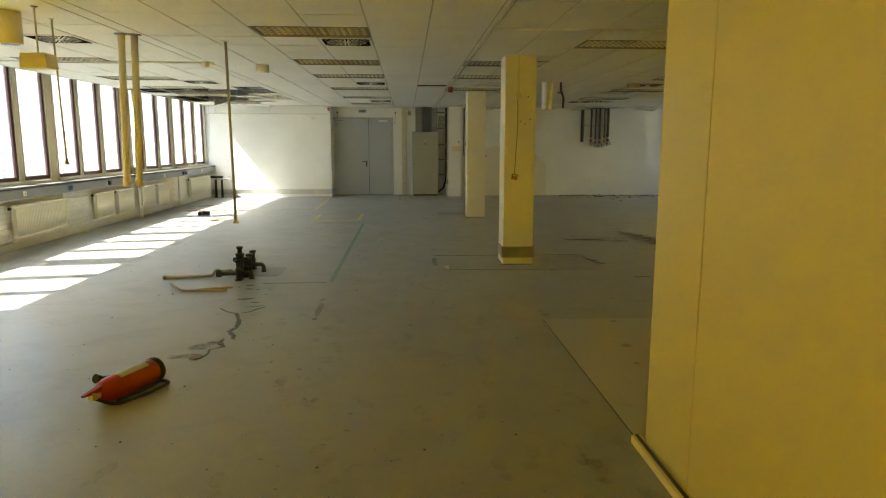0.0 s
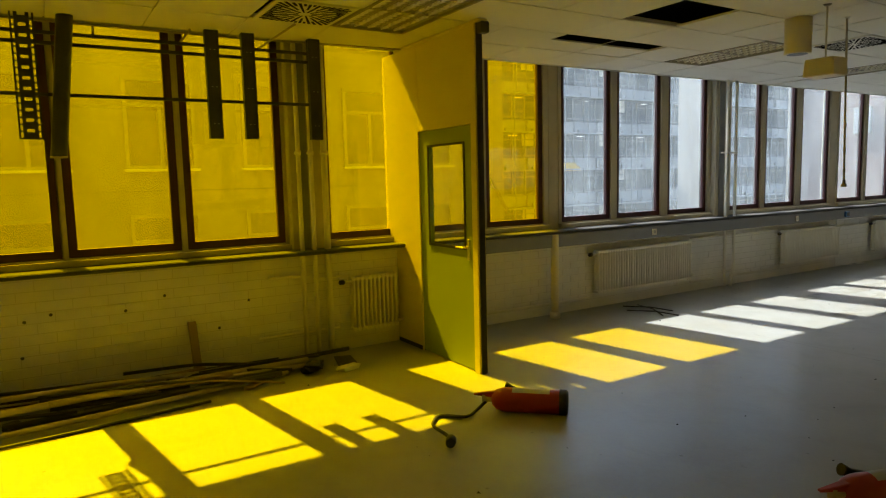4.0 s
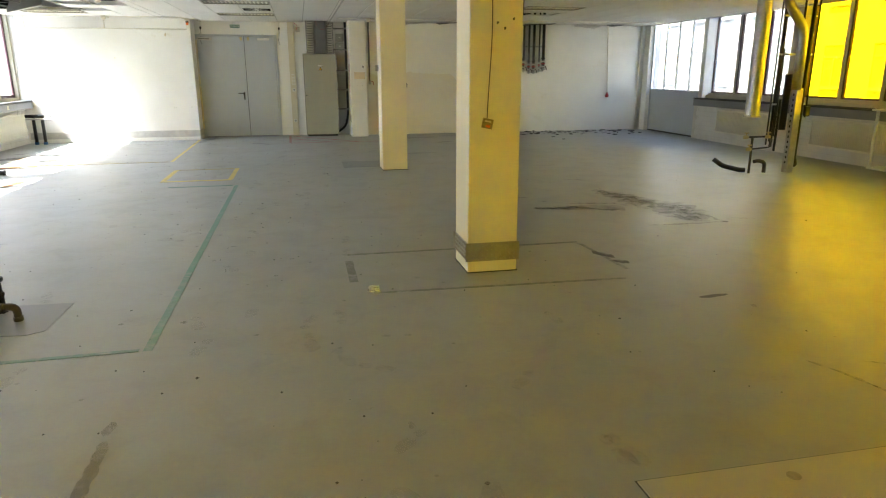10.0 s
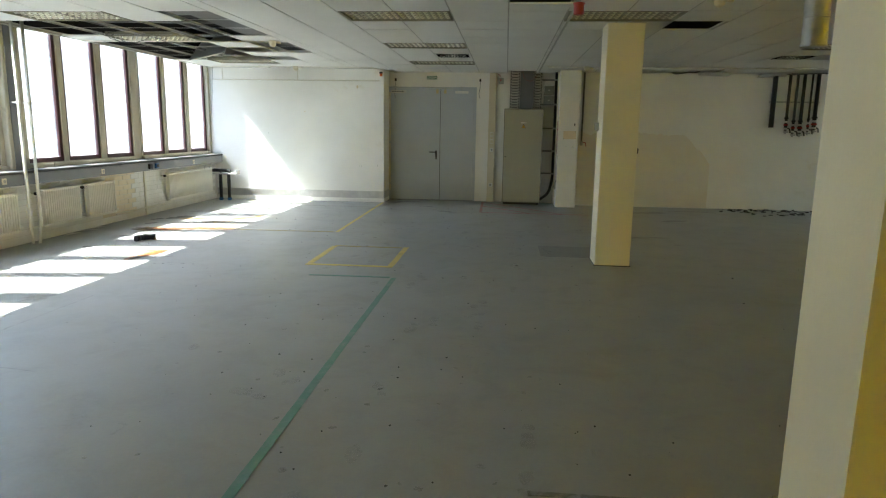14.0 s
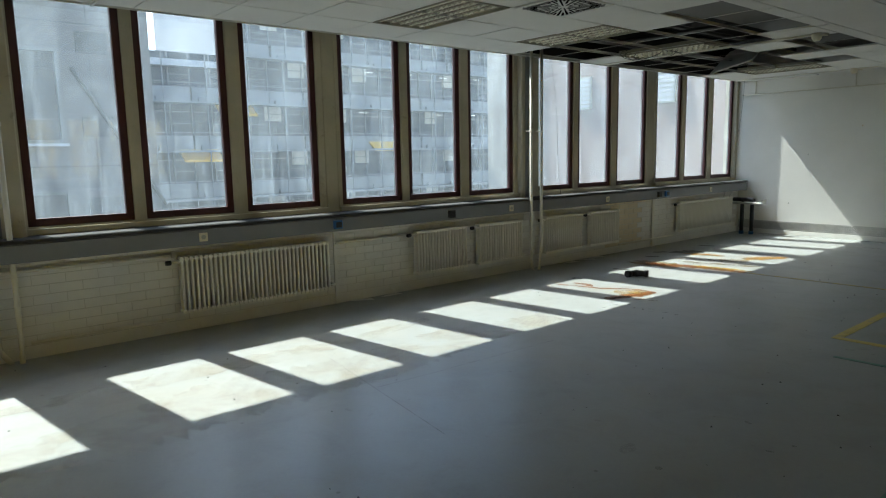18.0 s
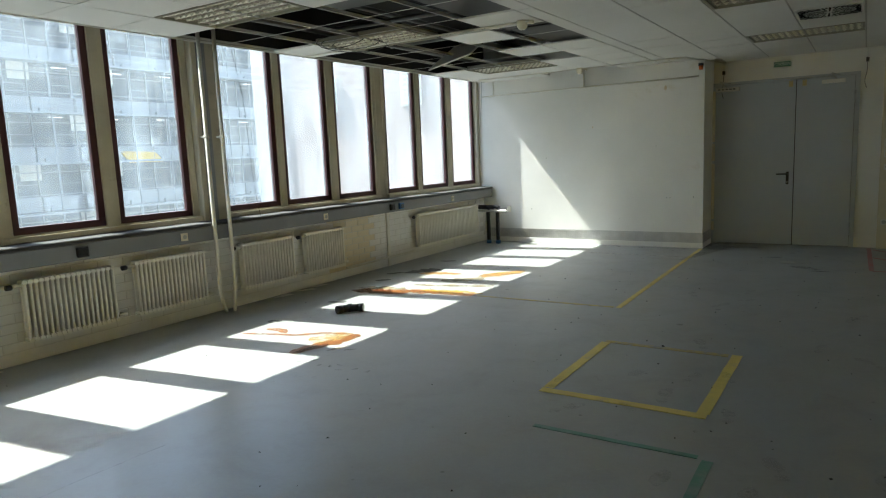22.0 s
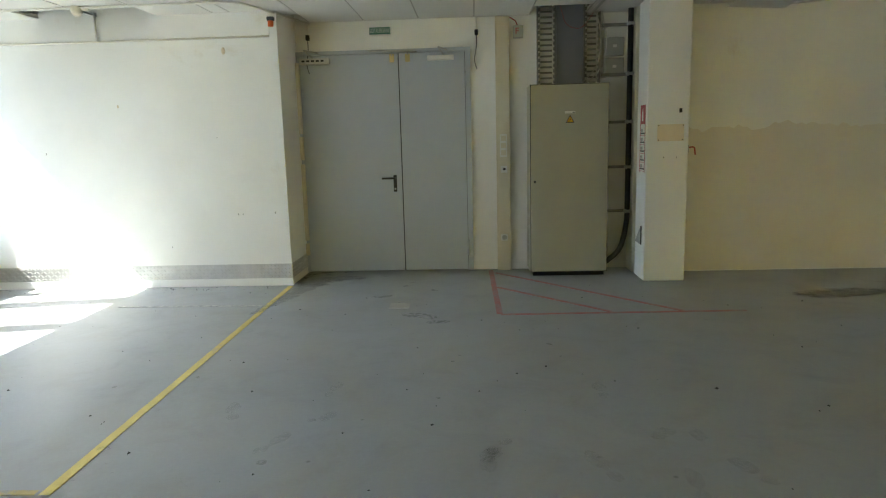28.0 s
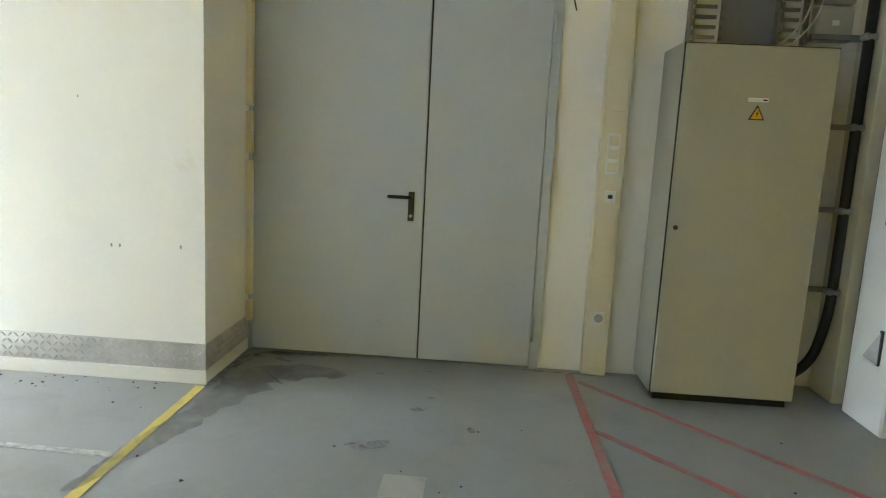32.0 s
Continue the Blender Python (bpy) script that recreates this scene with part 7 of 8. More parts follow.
stroke_thing("rust_stain", [[(-4.22, 14.56, 0.05), (-4.19, 14.72, 0.07), (-4.13, 14.92, 0.08), (-4.08, 15.14, 0.09), (-4.05, 15.27, 0.06)]], M["rust"], "orange rust stain on the sunlit floor")
stroke_thing("rust_stain", [[(-4.32, 14.9, 0.1), (-4.22, 15.12, 0.12), (-4.12, 15.26, 0.06)], [(-3.98, 14.75, 0.02), (-3.9, 14.95, 0.03)], [(-3.85, 14.82, 0.02), (-3.78, 14.9, 0.02)]], M["rust_pale"], "pale rim of the rust stain", 0.0045)
stroke_thing("rust_stain", [[(-5.14, 14.83, 0.03), (-4.95, 14.9, 0.02), (-4.61, 15.01, 0.025), (-4.4, 15.18, 0.03), (-4.13, 15.27, 0.03)], [(-5.05, 15.05, 0.03), (-4.85, 15.08, 0.05), (-4.75, 15.02, 0.02)]], M["rust_trickle"], "thin rusty trickle on the floor")
stroke_thing("rust_stain", [[(-5.5, 16.84, 0.04), (-5.3, 16.88, 0.1), (-5.12, 16.93, 0.1), (-4.95, 16.97, 0.05)], [(-4.2, 14.6, 0.03), (-4.16, 14.74, 0.035), (-4.1, 14.9, 0.03)]], M["rust_dark"], "dark wet core of the rust stain", 0.0062, 0.5)
stroke_thing("rust_stain", [[(-4.65, 17.16, 0.03), (-4.4, 17.22, 0.05), (-4.1, 17.26, 0.06), (-3.85, 17.24, 0.03)]], M["rust_yellow"], "yellow tail of the rust stain", 0.0058, 0.5)
stain_thing("dark_stain", [(-4.05 + 0.09 * k + 0.03 * math.sin(5 * k), 14.45 - 0.05 * math.sin(2.3 * k), 0.03, 0.014, 0.6 * k) for k in range(9)] + [(-4.6 + 0.12 * k, 16.72 + 0.03 * math.sin(3 * k), 0.035, 0.012, 0.2 * k) for k in range(5)], M["smear"], "small grey splashes beside the rust stain")
stroke_thing("rust_stain", [[(-5.45, 16.82, 0.05), (-5.25, 16.9, 0.13), (-5.0, 16.95, 0.12), (-4.75, 17.08, 0.09), (-4.5, 17.12, 0.11), (-4.2, 17.16, 0.09), (-3.9, 17.16, 0.05)]], M["rust"], "long orange rust stain on the floor")
stroke_thing("rust_stain", [[(-5.5, 16.98, 0.08), (-5.2, 17.08, 0.1), (-4.9, 17.18, 0.06)], [(-4.95, 17.42, 0.05), (-4.6, 17.5, 0.06), (-4.2, 17.62, 0.07), (-3.95, 17.72, 0.04)], [(-4.75, 17.75, 0.08), (-4.5, 17.95, 0.12), (-4.3, 18.1, 0.1)]], M["puddle"], "grey-brown dried puddle rim round the rust", 0.0055)
stroke_thing("rust_stain", [[(-5.35, 18.1, 0.06), (-5.1, 18.22, 0.08), (-4.75, 18.28, 0.04)], [(-4.45, 18.2, 0.08), (-4.3, 18.4, 0.12), (-4.15, 18.6, 0.11), (-4.05, 18.78, 0.05)]], M["rust_mid"], "brown-orange rust stain on the floor", 0.005)
stroke_thing("dark_stain", [[(-5.55, 18.05, 0.06), (-5.4, 18.3, 0.14), (-5.25, 18.5, 0.12)], [(-5.6, 17.45, 0.05), (-5.45, 17.6, 0.05)], [(-5.65, 19.1, 0.04), (-5.4, 19.2, 0.05)], [(-5.3, 16.2, 0.04), (-5.1, 16.3, 0.05)], [(-5.25, 15.25, 0.06), (-5.15, 15.35, 0.05)], [(-5.75, 17.9, 0.05), (-5.6, 18.1, 0.04)]], M["oil"], "dark dried puddle on the floor", 0.005)
stroke_thing("dark_stain", [[(-1.50, 5.04, 0.017), (-1.47, 5.14, 0.011), (-1.49, 5.26, 0.012), (-1.40, 5.34, 0.021), (-1.47, 5.48, 0.024), (-1.46, 5.58, 0.011)], [(-1.36, 5.54, 0.017), (-1.40, 5.66, 0.021), (-1.47, 5.8, 0.024), (-1.44, 5.95, 0.021), (-1.46, 6.1, 0.026), (-1.50, 6.25, 0.017), (-1.57, 6.45, 0.019), (-1.68, 6.52, 0.012), (-1.80, 6.68, 0.011)], [(-1.53, 6.46, 0.011), (-1.46, 6.5, 0.017), (-1.40, 6.62, 0.017), (-1.33, 6.7, 0.017)], [(-1.55, 6.70, 0.011), (-1.42, 6.74, 0.014), (-1.35, 6.78, 0.006)]], M["oil_thin"], "dark meandering stain on the floor", 0.005, 0.45)
stain_thing("dark_stain", [(-1.65, 7.07, 0.07, 0.035, 0.1), (-1.56, 7.1, 0.03, 0.02, 0.1), (-1.49, 6.91, 0.05, 0.02, 0), (-1.74, 7.79, 0.05, 0.03, 0.2), (-1.71, 7.59, 0.05, 0.03, 0), (-1.6, 7.55, 0.025, 0.02, 0), (-1.45, 7.3, 0.02, 0.015, 0), (-1.85, 7.7, 0.02, 0.02, 0)], M["oil"], "dark drips and splashes on the floor", 0.005)
stroke_thing("dust_film", [[(-4.05, 8.3, 0.1), (-4.0, 9.3, 0.3), (-4.15, 10.3, 0.38), (-4.05, 11.3, 0.32), (-4.2, 12.4, 0.3), (-4.1, 13.6, 0.15)], [(-4.9, 9.0, 0.08), (-4.85, 10.4, 0.16), (-4.75, 11.6, 0.12), (-4.9, 12.6, 0.05)]], M["beige_dust"], "beige dust film dried on the floor", 0.0045, 0.22)
stain_thing("green_spill", [(-1.64, 5.1, 0.12, 0.05, R(10)), (-1.6, 5.34, 0.09, 0.07, R(40)), (-1.52, 5.45, 0.05, 0.05, 0)], M["green_spill"], "greenish spill round the floor hole")
bm = bmesh.new()
lathe(bm, [(0.045, 0.0), (0.05, 0.004), (0.036, 0.0055), (0.034, 0.001)], 18, (-1.55, 5.06, 0.001))
tagged(part("floor_hole", bm, M["wood"]), "small round rusty hole in the floor", "hole")
stroke_thing("brown_streak", [[(-0.75, 6.30, 0.022), (-0.755, 6.6, 0.03), (-0.762, 6.88, 0.024)], [(-0.768, 6.93, 0.03), (-0.77, 7.06, 0.032)], [(-0.75, 6.16, 0.025), (-0.75, 6.24, 0.03)]], M["brown"], "brown dragged streak on the floor")
stroke_thing("dirt_patch", [[(4.30, 12.6, 0.08), (4.42, 12.1, 0.2), (4.5, 11.8, 0.26), (4.6, 11.4, 0.32), (4.68, 11.0, 0.36), (4.62, 10.7, 0.28), (4.5, 10.45, 0.14)], [(3.0, 11.5, 0.08), (3.5, 11.45, 0.14), (4.1, 11.3, 0.16)]], M["soft_dirt"], "broad grey smear of dirt on the floor", 0.0036, 0.3)
stroke_thing("dirt_patch", [[(4.33, 12.5, 0.05), (4.42, 12.1, 0.10), (4.5, 11.8, 0.13), (4.6, 11.4, 0.16), (4.65, 11.0, 0.20), (4.6, 10.7, 0.16), (4.55, 10.5, 0.1)], [(3.9, 10.37, 0.02), (4.3, 10.34, 0.03), (4.9, 10.35, 0.025)], [(4.86, 10.3, 0.03), (4.8, 10.8, 0.035), (4.72, 11.2, 0.05)], [(4.1, 11.5, 0.02), (4.35, 11.42, 0.04)], [(4.95, 10.5, 0.02), (5.3, 10.42, 0.02)]], M["dirt"], "black dirt patches on the floor", 0.004, 0.6)
stroke_thing("dirt_patch", [[(3.0, 12.28, 0.03), (3.15, 12.22, 0.04)], [(2.98, 11.52, 0.03), (3.2, 11.48, 0.05), (3.51, 11.5, 0.045), (3.77, 11.27, 0.04), (4.0, 11.2, 0.02)], [(3.55, 11.72, 0.02), (3.75, 11.68, 0.03), (4.15, 11.6, 0.03)], [(3.2, 11.95, 0.02), (3.32, 11.9, 0.03)], [(2.95, 16.9, 0.03), (3.1, 16.88, 0.03)], [(4.2, 13.6, 0.03), (4.6, 13.4, 0.03)]], M["dirt"], "scattered dark dirt marks on the floor", 0.004, 0.6)
stroke_thing("floor_scratch", [[(7.01, 9.54, 0.015), (7.2, 9.4, 0.02), (7.43, 9.18, 0.015)], [(7.97, 10.91, 0.02), (8.3, 10.6, 0.02), (8.73, 10.22, 0.02)], [(3.04, 6.95, 0.012), (3.12, 6.78, 0.012), (3.19, 6.5, 0.01)], [(3.3, 6.9, 0.008), (3.6, 6.75, 0.01)]], M["dirt"], "dark scratches in the floor paint", 0.004, 0.5)
stain_thing("dark_stain", [(3.2, 8.1, 0.12, 0.03, 0.1), (2.9, 9.35, 0.05, 0.12, 0.5), (2.95, 9.1, 0.05, 0.08, 0.6)], M["oil"], "small dark scraps trodden on the floor")
stroke_thing("grime_line", [[(-2.255, 21.42, 0.02), (-2.25, 21.7, 0.03), (-2.22, 22.0, 0.04), (-2.12, 22.14, 0.04), (-1.85, 22.17, 0.025), (-1.55, 22.18, 0.012)], [(-2.05, 22.05, 0.03), (-1.9, 22.0, 0.02)], [(-0.4, 22.17, 0.012), (-0.2, 22.15, 0.02), (0.1, 22.16, 0.012)]], M["dirt"], "dark grime in the corner before the door", 0.006, 0.6)
stroke_thing("damp_patch", [[(-1.5, 21.82, 0.05), (-1.75, 21.85, 0.13), (-2.0, 21.72, 0.16), (-2.08, 21.4, 0.12), (-2.14, 21.1, 0.08), (-2.2, 20.85, 0.09), (-2.27, 20.55, 0.05), (-2.34, 20.28, 0.03)]], M["damp"], "damp patch on the floor before the door", 0.0045, 0.3)
stain_thing("dark_stain", [(-0.95, 21.55, 0.03, 0.015, 0), (-1.0, 21.38, 0.05, 0.03, 0.4), (-0.82, 21.7, 0.025, 0.012, 0.1), (-0.7, 21.15, 0.02, 0.03, 0.2), (-1.3, 21.9, 0.03, 0.012, 0), (-1.0, 22.0, 0.04, 0.01, 0)], M["dirt"], "small dark flakes before the door")
stain_thing("white_dust", [(-0.75, 20.15, 0.2, 0.07, R(-25)), (-0.6, 19.95, 0.1, 0.05, 0), (-1.2, 20.9, 0.1, 0.05, 0.3)], M["white_dust"], "white plaster dust on the floor")
stain_thing("grey_smear", [(3.2, 20.8, 0.5, 0.18, 0.1), (4.3, 21.2, 0.5, 0.08, 0.0), (2.6, 17.5, 0.4, 0.1, 0.2), (3.6, 19.6, 0.3, 0.1, 0.4)], M["smear"], "grey water marks on the floor")
stain_thing("dirt_patch", [(5.6 + 0.28 * k, 21.3 + 0.3 * math.sin(2.1 * k), 0.16 + 0.05 * math.sin(k * 3), 0.06, 0.3 * k) for k in range(10)], M["oil"], "dark dirt and chips along the wall")
for (x0, y0), (x1, y1), w in (((-3.62, 11.12), (-3.55, 12.9), 0.004), ((-4.45, 11.22), (-2.7, 10.97), 0.004), ((-4.2, 6.95), (-2.2, 6.9), 0.004)):
    bm = bmesh.new()
    pts = [(x0 + (x1 - x0) * s + 0.012 * noise.noise((s * 9, x0, 0)), y0 + (y1 - y0) * s) for s in (i / 24 for i in range(25))]
    d = Vector((x1 - x0, y1 - y0)).normalized()
    vs = [(bm.verts.new((px - d.y * w, py + d.x * w, 0.004)), bm.verts.new((px + d.y * w, py - d.x * w, 0.004))) for px, py in pts]
    for a, b in zip(vs, vs[1:]):
        bm.faces.new((a[0], b[0], b[1], a[1]))
    tagged(part("floor_crack", bm, M["smear"]), "thin dark crack in the floor", "", "", "structure")

bm = bmesh.new()
box(bm, 0.92, 15.70, 0.0004, 1.70, 16.50, 0.004)
tagged(part("floor_plate", bm, M["plate_grey"]), "smooth dark grey plate in the floor by the column", "", "", "structure")
# footprints and grit over the whole floor
rp = random.Random(21)
bm = bmesh.new()
k = 0
for _ in range(120):
    if rp.random() < 0.6:
        x, y = rp.uniform(-1.6, 2.0), rp.uniform(2.0, 8.5)
    else:
        x, y = rp.uniform(-2.0, 1.4), rp.uniform(8.5, 18.5)
    a = rp.gauss(0, 0.35) + (math.pi if rp.random() < 0.3 else 0)
    s = rp.uniform(0.85, 1.1)
    k += 1
    z = 0.0042 + 0.0003 * (k % 7)
    blob(bm, x, y, 0.045 * s, 0.085 * s, a, k * 1.3, z, 16)
    if rp.random() < 0.7:
        blob(bm, x + math.sin(a) * 0.15 * s, y - math.cos(a) * 0.15 * s, 0.035 * s, 0.045 * s, a, k * 2.1, z, 14)
tagged(part("footprints", bm, M["print"]), "dusty shoe prints scattered over the floor", "footprints", "", "stuff")
bm = bmesh.new()
for _ in range(640):
    x = rp.uniform(-5.9, 6.0) if rp.random() < 0.6 else rp.gauss(-1.0, 1.2)
    y = rp.uniform(1.5, 21.3)
    if rp.random() < 0.15:
        y = YL - abs(rp.gauss(0, 0.12)) - 0.02
        x = rp.uniform(-5.9, -2.4)
    s = rp.uniform(0.003, 0.010) * (1.6 if rp.random() < 0.06 else 1)
    v = [bm.verts.new((x + s * rp.uniform(0.7, 1.5) * math.cos(q), y + s * rp.uniform(0.7, 1.5) * math.sin(q), 0.0)) for q in (0.4, 2.5, 4.6)] + [bm.verts.new((x, y, s * 0.8))]
    for f in ((0, 1, 3), (1, 2, 3), (2, 0, 3)):
        bm.faces.new([v[i] for i in f])
tagged(part("floor_grit", bm, M["cast_iron"]), "dark grit and crumbs scattered over the floor", "grit", "", "stuff")
rd = random.Random(33)
bm = bmesh.new()
for k in range(120):
    x, y = (rd.gauss(0.0, 1.1), rd.uniform(3.2, 11.5)) if k < 85 else (rd.gauss(-0.8, 1.4), rd.uniform(11.5, 20.5))
    q = rd.uniform(0.008, 0.028) * (1.5 if rd.random() < 0.1 else 1)
    blob(bm, x, y, q, q * rd.uniform(0.45, 1.0), rd.uniform(0, 3.1), k * 0.77, 0.0042 + 0.0002 * (k % 5), 12)
tagged(part("floor_spots", bm, M["smear"]), "small dark drops and spots dried on the floor", "spots", "", "stuff")
# peeled flakes along the foot of the brick wall
for x, y, a in ((-6.06, 16.25, 10), (-6.05, 16.62, -15), (-6.09, 16.9, 5), (-6.08, 13.0, 20), (-6.1, 12.6, -8)):
    bm = bmesh.new()
    v = box(bm, -0.06, -0.13, 0.0, 0.06, 0.13, 0.004)
    for k, w in enumerate(v):
        w.co.x += 0.02 * math.sin(3 * k + y)
        w.co.z += 0.022 if k in (1, 5) else 0.0
    tagged(part("paint_flake", bm, M["brick"], None, "", pose(x, y, 0.001, 0, 0, a)), "peeled paint flake on the floor by the brick wall", "flake", "paint flakes")
# plaster chips along the north walls
bm = bmesh.new()
for _ in range(160):
    x = rp.uniform(5.0, 9.5)
    y = YR - abs(rp.gauss(0, 0.5))
    s = rp.uniform(0.01, 0.05)
    v = box(bm, x - s, y - s * 0.6, 0, x + s, y + s * 0.6, rp.uniform(0.004, 0.02))
    for w in v:
        w.co.x += rp.uniform(-0.4, 0.4) * s
        w.co.y += rp.uniform(-0.4, 0.4) * s
tagged(part("plaster_chips", bm, M["void"]), "dark chips and flakes fallen along the wall", "chips", "", "stuff")
# torn ceiling edge over the far wall
for x, w in ((4.1, 0.5), (6.6, 0.9), (8.9, 0.4)):
    bm = bmesh.new()
    v = box(bm, -w / 2, -0.2, -0.004, w / 2, 0.15, 0.006)
    v[0].co.z -= 0.06
    v[4].co.z -= 0.06
    ob = part("torn_foil", bm, M["black"], None, "", pose(x, YR - 0.35, H - 0.012))
    tagged(ob, "torn dark strip hanging from the ceiling edge", "strip", "torn strips")

# ---- more rubble by the parapet ----
for pts, r, m in (([(-5.30, -0.7, 0.16), (-5.5, 1.0, 0.15), (-5.82, 2.85, 0.06)], 0.024, "pipe_tan"), ([(-5.22, -0.5, 0.04), (-5.36, 1.2, 0.05), (-5.62, 2.6, 0.035)], 0.019, "pipe_tan"), ([(-5.55, -0.2, 0.22), (-5.62, 1.1, 0.2), (-5.75, 1.9, 0.12)], 0.018, "pipe_tan"), ([(-5.12, -0.2, 0.012), (-5.2, 1.0, 0.014), (-5.32, 1.9, 0.012)], 0.011, "rubber")):
    tagged(tubepart("old_pipe", bend(pts, 0.3), r, M[m]), "long old pipe on top of the rubble by the wall", "pipe", "rubble by the wall")
rq = random.Random(5)
for k in range(22):
    y0, L = rq.uniform(-1.2, 2.0), rq.uniform(0.7, 1.9)
    x0, z0 = rq.uniform(-5.95, -5.5), 0.03 + rq.uniform(0.0, 0.16)
    x1, y1 = max(-6.08, x0 + rq.uniform(-0.25, 0.15)), min(3.3, y0 + L)
    bm = bmesh.new()
    tube(bm, bend([(x0, y0, z0), ((x0 + x1) / 2 + rq.uniform(-0.04, 0.04), (y0 + y1) / 2, z0 * 0.8 + 0.01), (x1, y1, 0.02 + rq.uniform(0, 0.06))], 0.1), rq.choice((0.008, 0.014, 0.02)), 8)
    tagged(part("old_pipe", bm, M[rq.choice(("black", "grey_pipe", "dark_metal", "wood", "pipe_tan"))]), "thin old pipe tangled in the rubble by the wall", "pipe", "rubble by the wall")
for k in range(16):
    bm = bmesh.new()
    bmesh.ops.create_icosphere(bm, subdivisions=2, radius=rq.uniform(0.05, 0.11))
    for v in bm.verts:
        v.co += v.normal * noise.noise(v.co * 18 + Vector((k, 0, 0))) * 0.05
        v.co.z *= 0.5
    low = min(v.co.z for v in bm.verts)
    tagged(part("debris_piece", bm, M[rq.choice(("black", "rubber", "wood"))], None, "", pose(rq.uniform(-6.0, -5.6), rq.uniform(-0.8, 2.9), -low)), "crumpled dark scrap in the rubble by the wall", "debris", "rubble by the wall")

# ---- buildings outside ----
M["win_frame"] = surface("white_window_frame", (0.42, 0.42, 0.39), 0.5, var=0.05)
M["facade_panel"] = surface("precast_parapet_concrete", (0.215, 0.228, 0.245), 0.85, var=0.15, scale=0.8)
M["tube_light"] = nodes_of("ceiling_tube_light")[0]
M["tube_light"].node_tree.nodes["Principled BSDF"].inputs["Emission Color"].default_value = (1, 0.97, 0.9, 1)
M["tube_light"].node_tree.nodes["Principled BSDF"].inputs["Emission Strength"].default_value = 0.6
M["curtain"] = surface("pale_blind", (0.5, 0.48, 0.42), 0.8, var=0.1)


def far_window(parent, x, y0, y1, z0, z1, face=1, cross=True, mat="facade_glass", frame_mat="win_frame"):
    """A window on a facade in the plane x; face +1 looks to +x."""
    w = boxpart("window", (x - 0.02, y0, z0, x + 0.02, y1, z1), M[mat], parent)
    bm = bmesh.new()
    a, b = sorted((x + 0.021 * face, x + 0.09 * face))
    t = 0.08
    for d in ((a, y0, z0, b, y0 + t, z1), (a, y1 - t, z0, b, y1, z1), (a, y0 + t, z0, b, y1 - t, z0 + t), (a, y0 + t, z1 - t, b, y1 - t, z1)):
        box(bm, *d)
    if cross:
        zm, ym = z0 + (z1 - z0) * 0.68, (y0 + y1) / 2
        box(bm, a, y0 + t, zm, b, y1 - t, zm + t)
        box(bm, a, ym - t / 2, z0 + t, b, ym + t / 2, zm)
    part("frame", bm, M[frame_mat], w)
    a, b = sorted((x + 0.021 * face, x + 0.2 * face))
    boxpart("sill", (a, y0 - 0.05, z0 - 0.06, b, y1 + 0.05, z0 - 0.001), M["facade_band"], w)


nb = thing("office_building", "grey concrete building with white-framed windows across the yard", "building", (0, 0, 0), group="buildings outside")
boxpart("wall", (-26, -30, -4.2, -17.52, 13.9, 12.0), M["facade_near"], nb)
for y0, z0 in ((12.25, 4.15), (12.25, 2.2), (12.25, 0.25)):
    boxpart("vent_panel", (-17.519, y0, z0, -17.49, y0 + 0.68, z0 + 0.5), M["facade_joint"], nb, 0, "dark square vent panel")
boxpart("roof", (-26.2, -30.2, 12.001, -17.3, 14.1, 12.4), M["facade_band"], nb)
for zz in (-1.2, 2.05, 5.35):
    for y0 in (-8.4, -5.6, -2.8, 0.0, 2.75, 5.5, 8.3):
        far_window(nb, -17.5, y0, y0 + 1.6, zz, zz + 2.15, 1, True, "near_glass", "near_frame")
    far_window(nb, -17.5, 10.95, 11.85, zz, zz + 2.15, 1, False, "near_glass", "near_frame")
for y in (12.5, 10.4):
    boxpart("panel_joint", (-17.519, y, -4.2, -17.508, y + 0.03, 12.0), M["facade_joint"], nb)
for z in (1.5, 4.8, 8.1):
    boxpart("panel_joint", (-17.519, -30, z, -17.507, 13.9, z + 0.03), M["facade_joint"], nb)
tubepart("drain_pipe", [(-17.44, 14.0, 0.5), (-17.44, 13.25, 1.78), (-17.44, 12.27, 3.48), (-17.44, 12.1, 3.8)], 0.05, M["grey_pipe"], nb, 8)
fb = thing("office_block", "long office block with white parapet bands and ribbon windows", "building", (0, 0, 0), group="buildings outside")
boxpart("wall", (-52, 24.6, -4.2, -38.3, 78, 13.2), M["facade_grey"], fb)
boxpart("roof", (-52.3, 24.3, 13.201, -37.8, 78.3, 13.6), M["facade_band"], fb)
boxpart("wing_wall", (-52, 8, -4.2, -38.31, 24.59, 6.8), M["facade_grey"], fb)
boxpart("wing_roof", (-52.3, 7.7, 6.801, -37.8, 24.59, 7.15), M["facade_band"], fb)
ST = 2.7
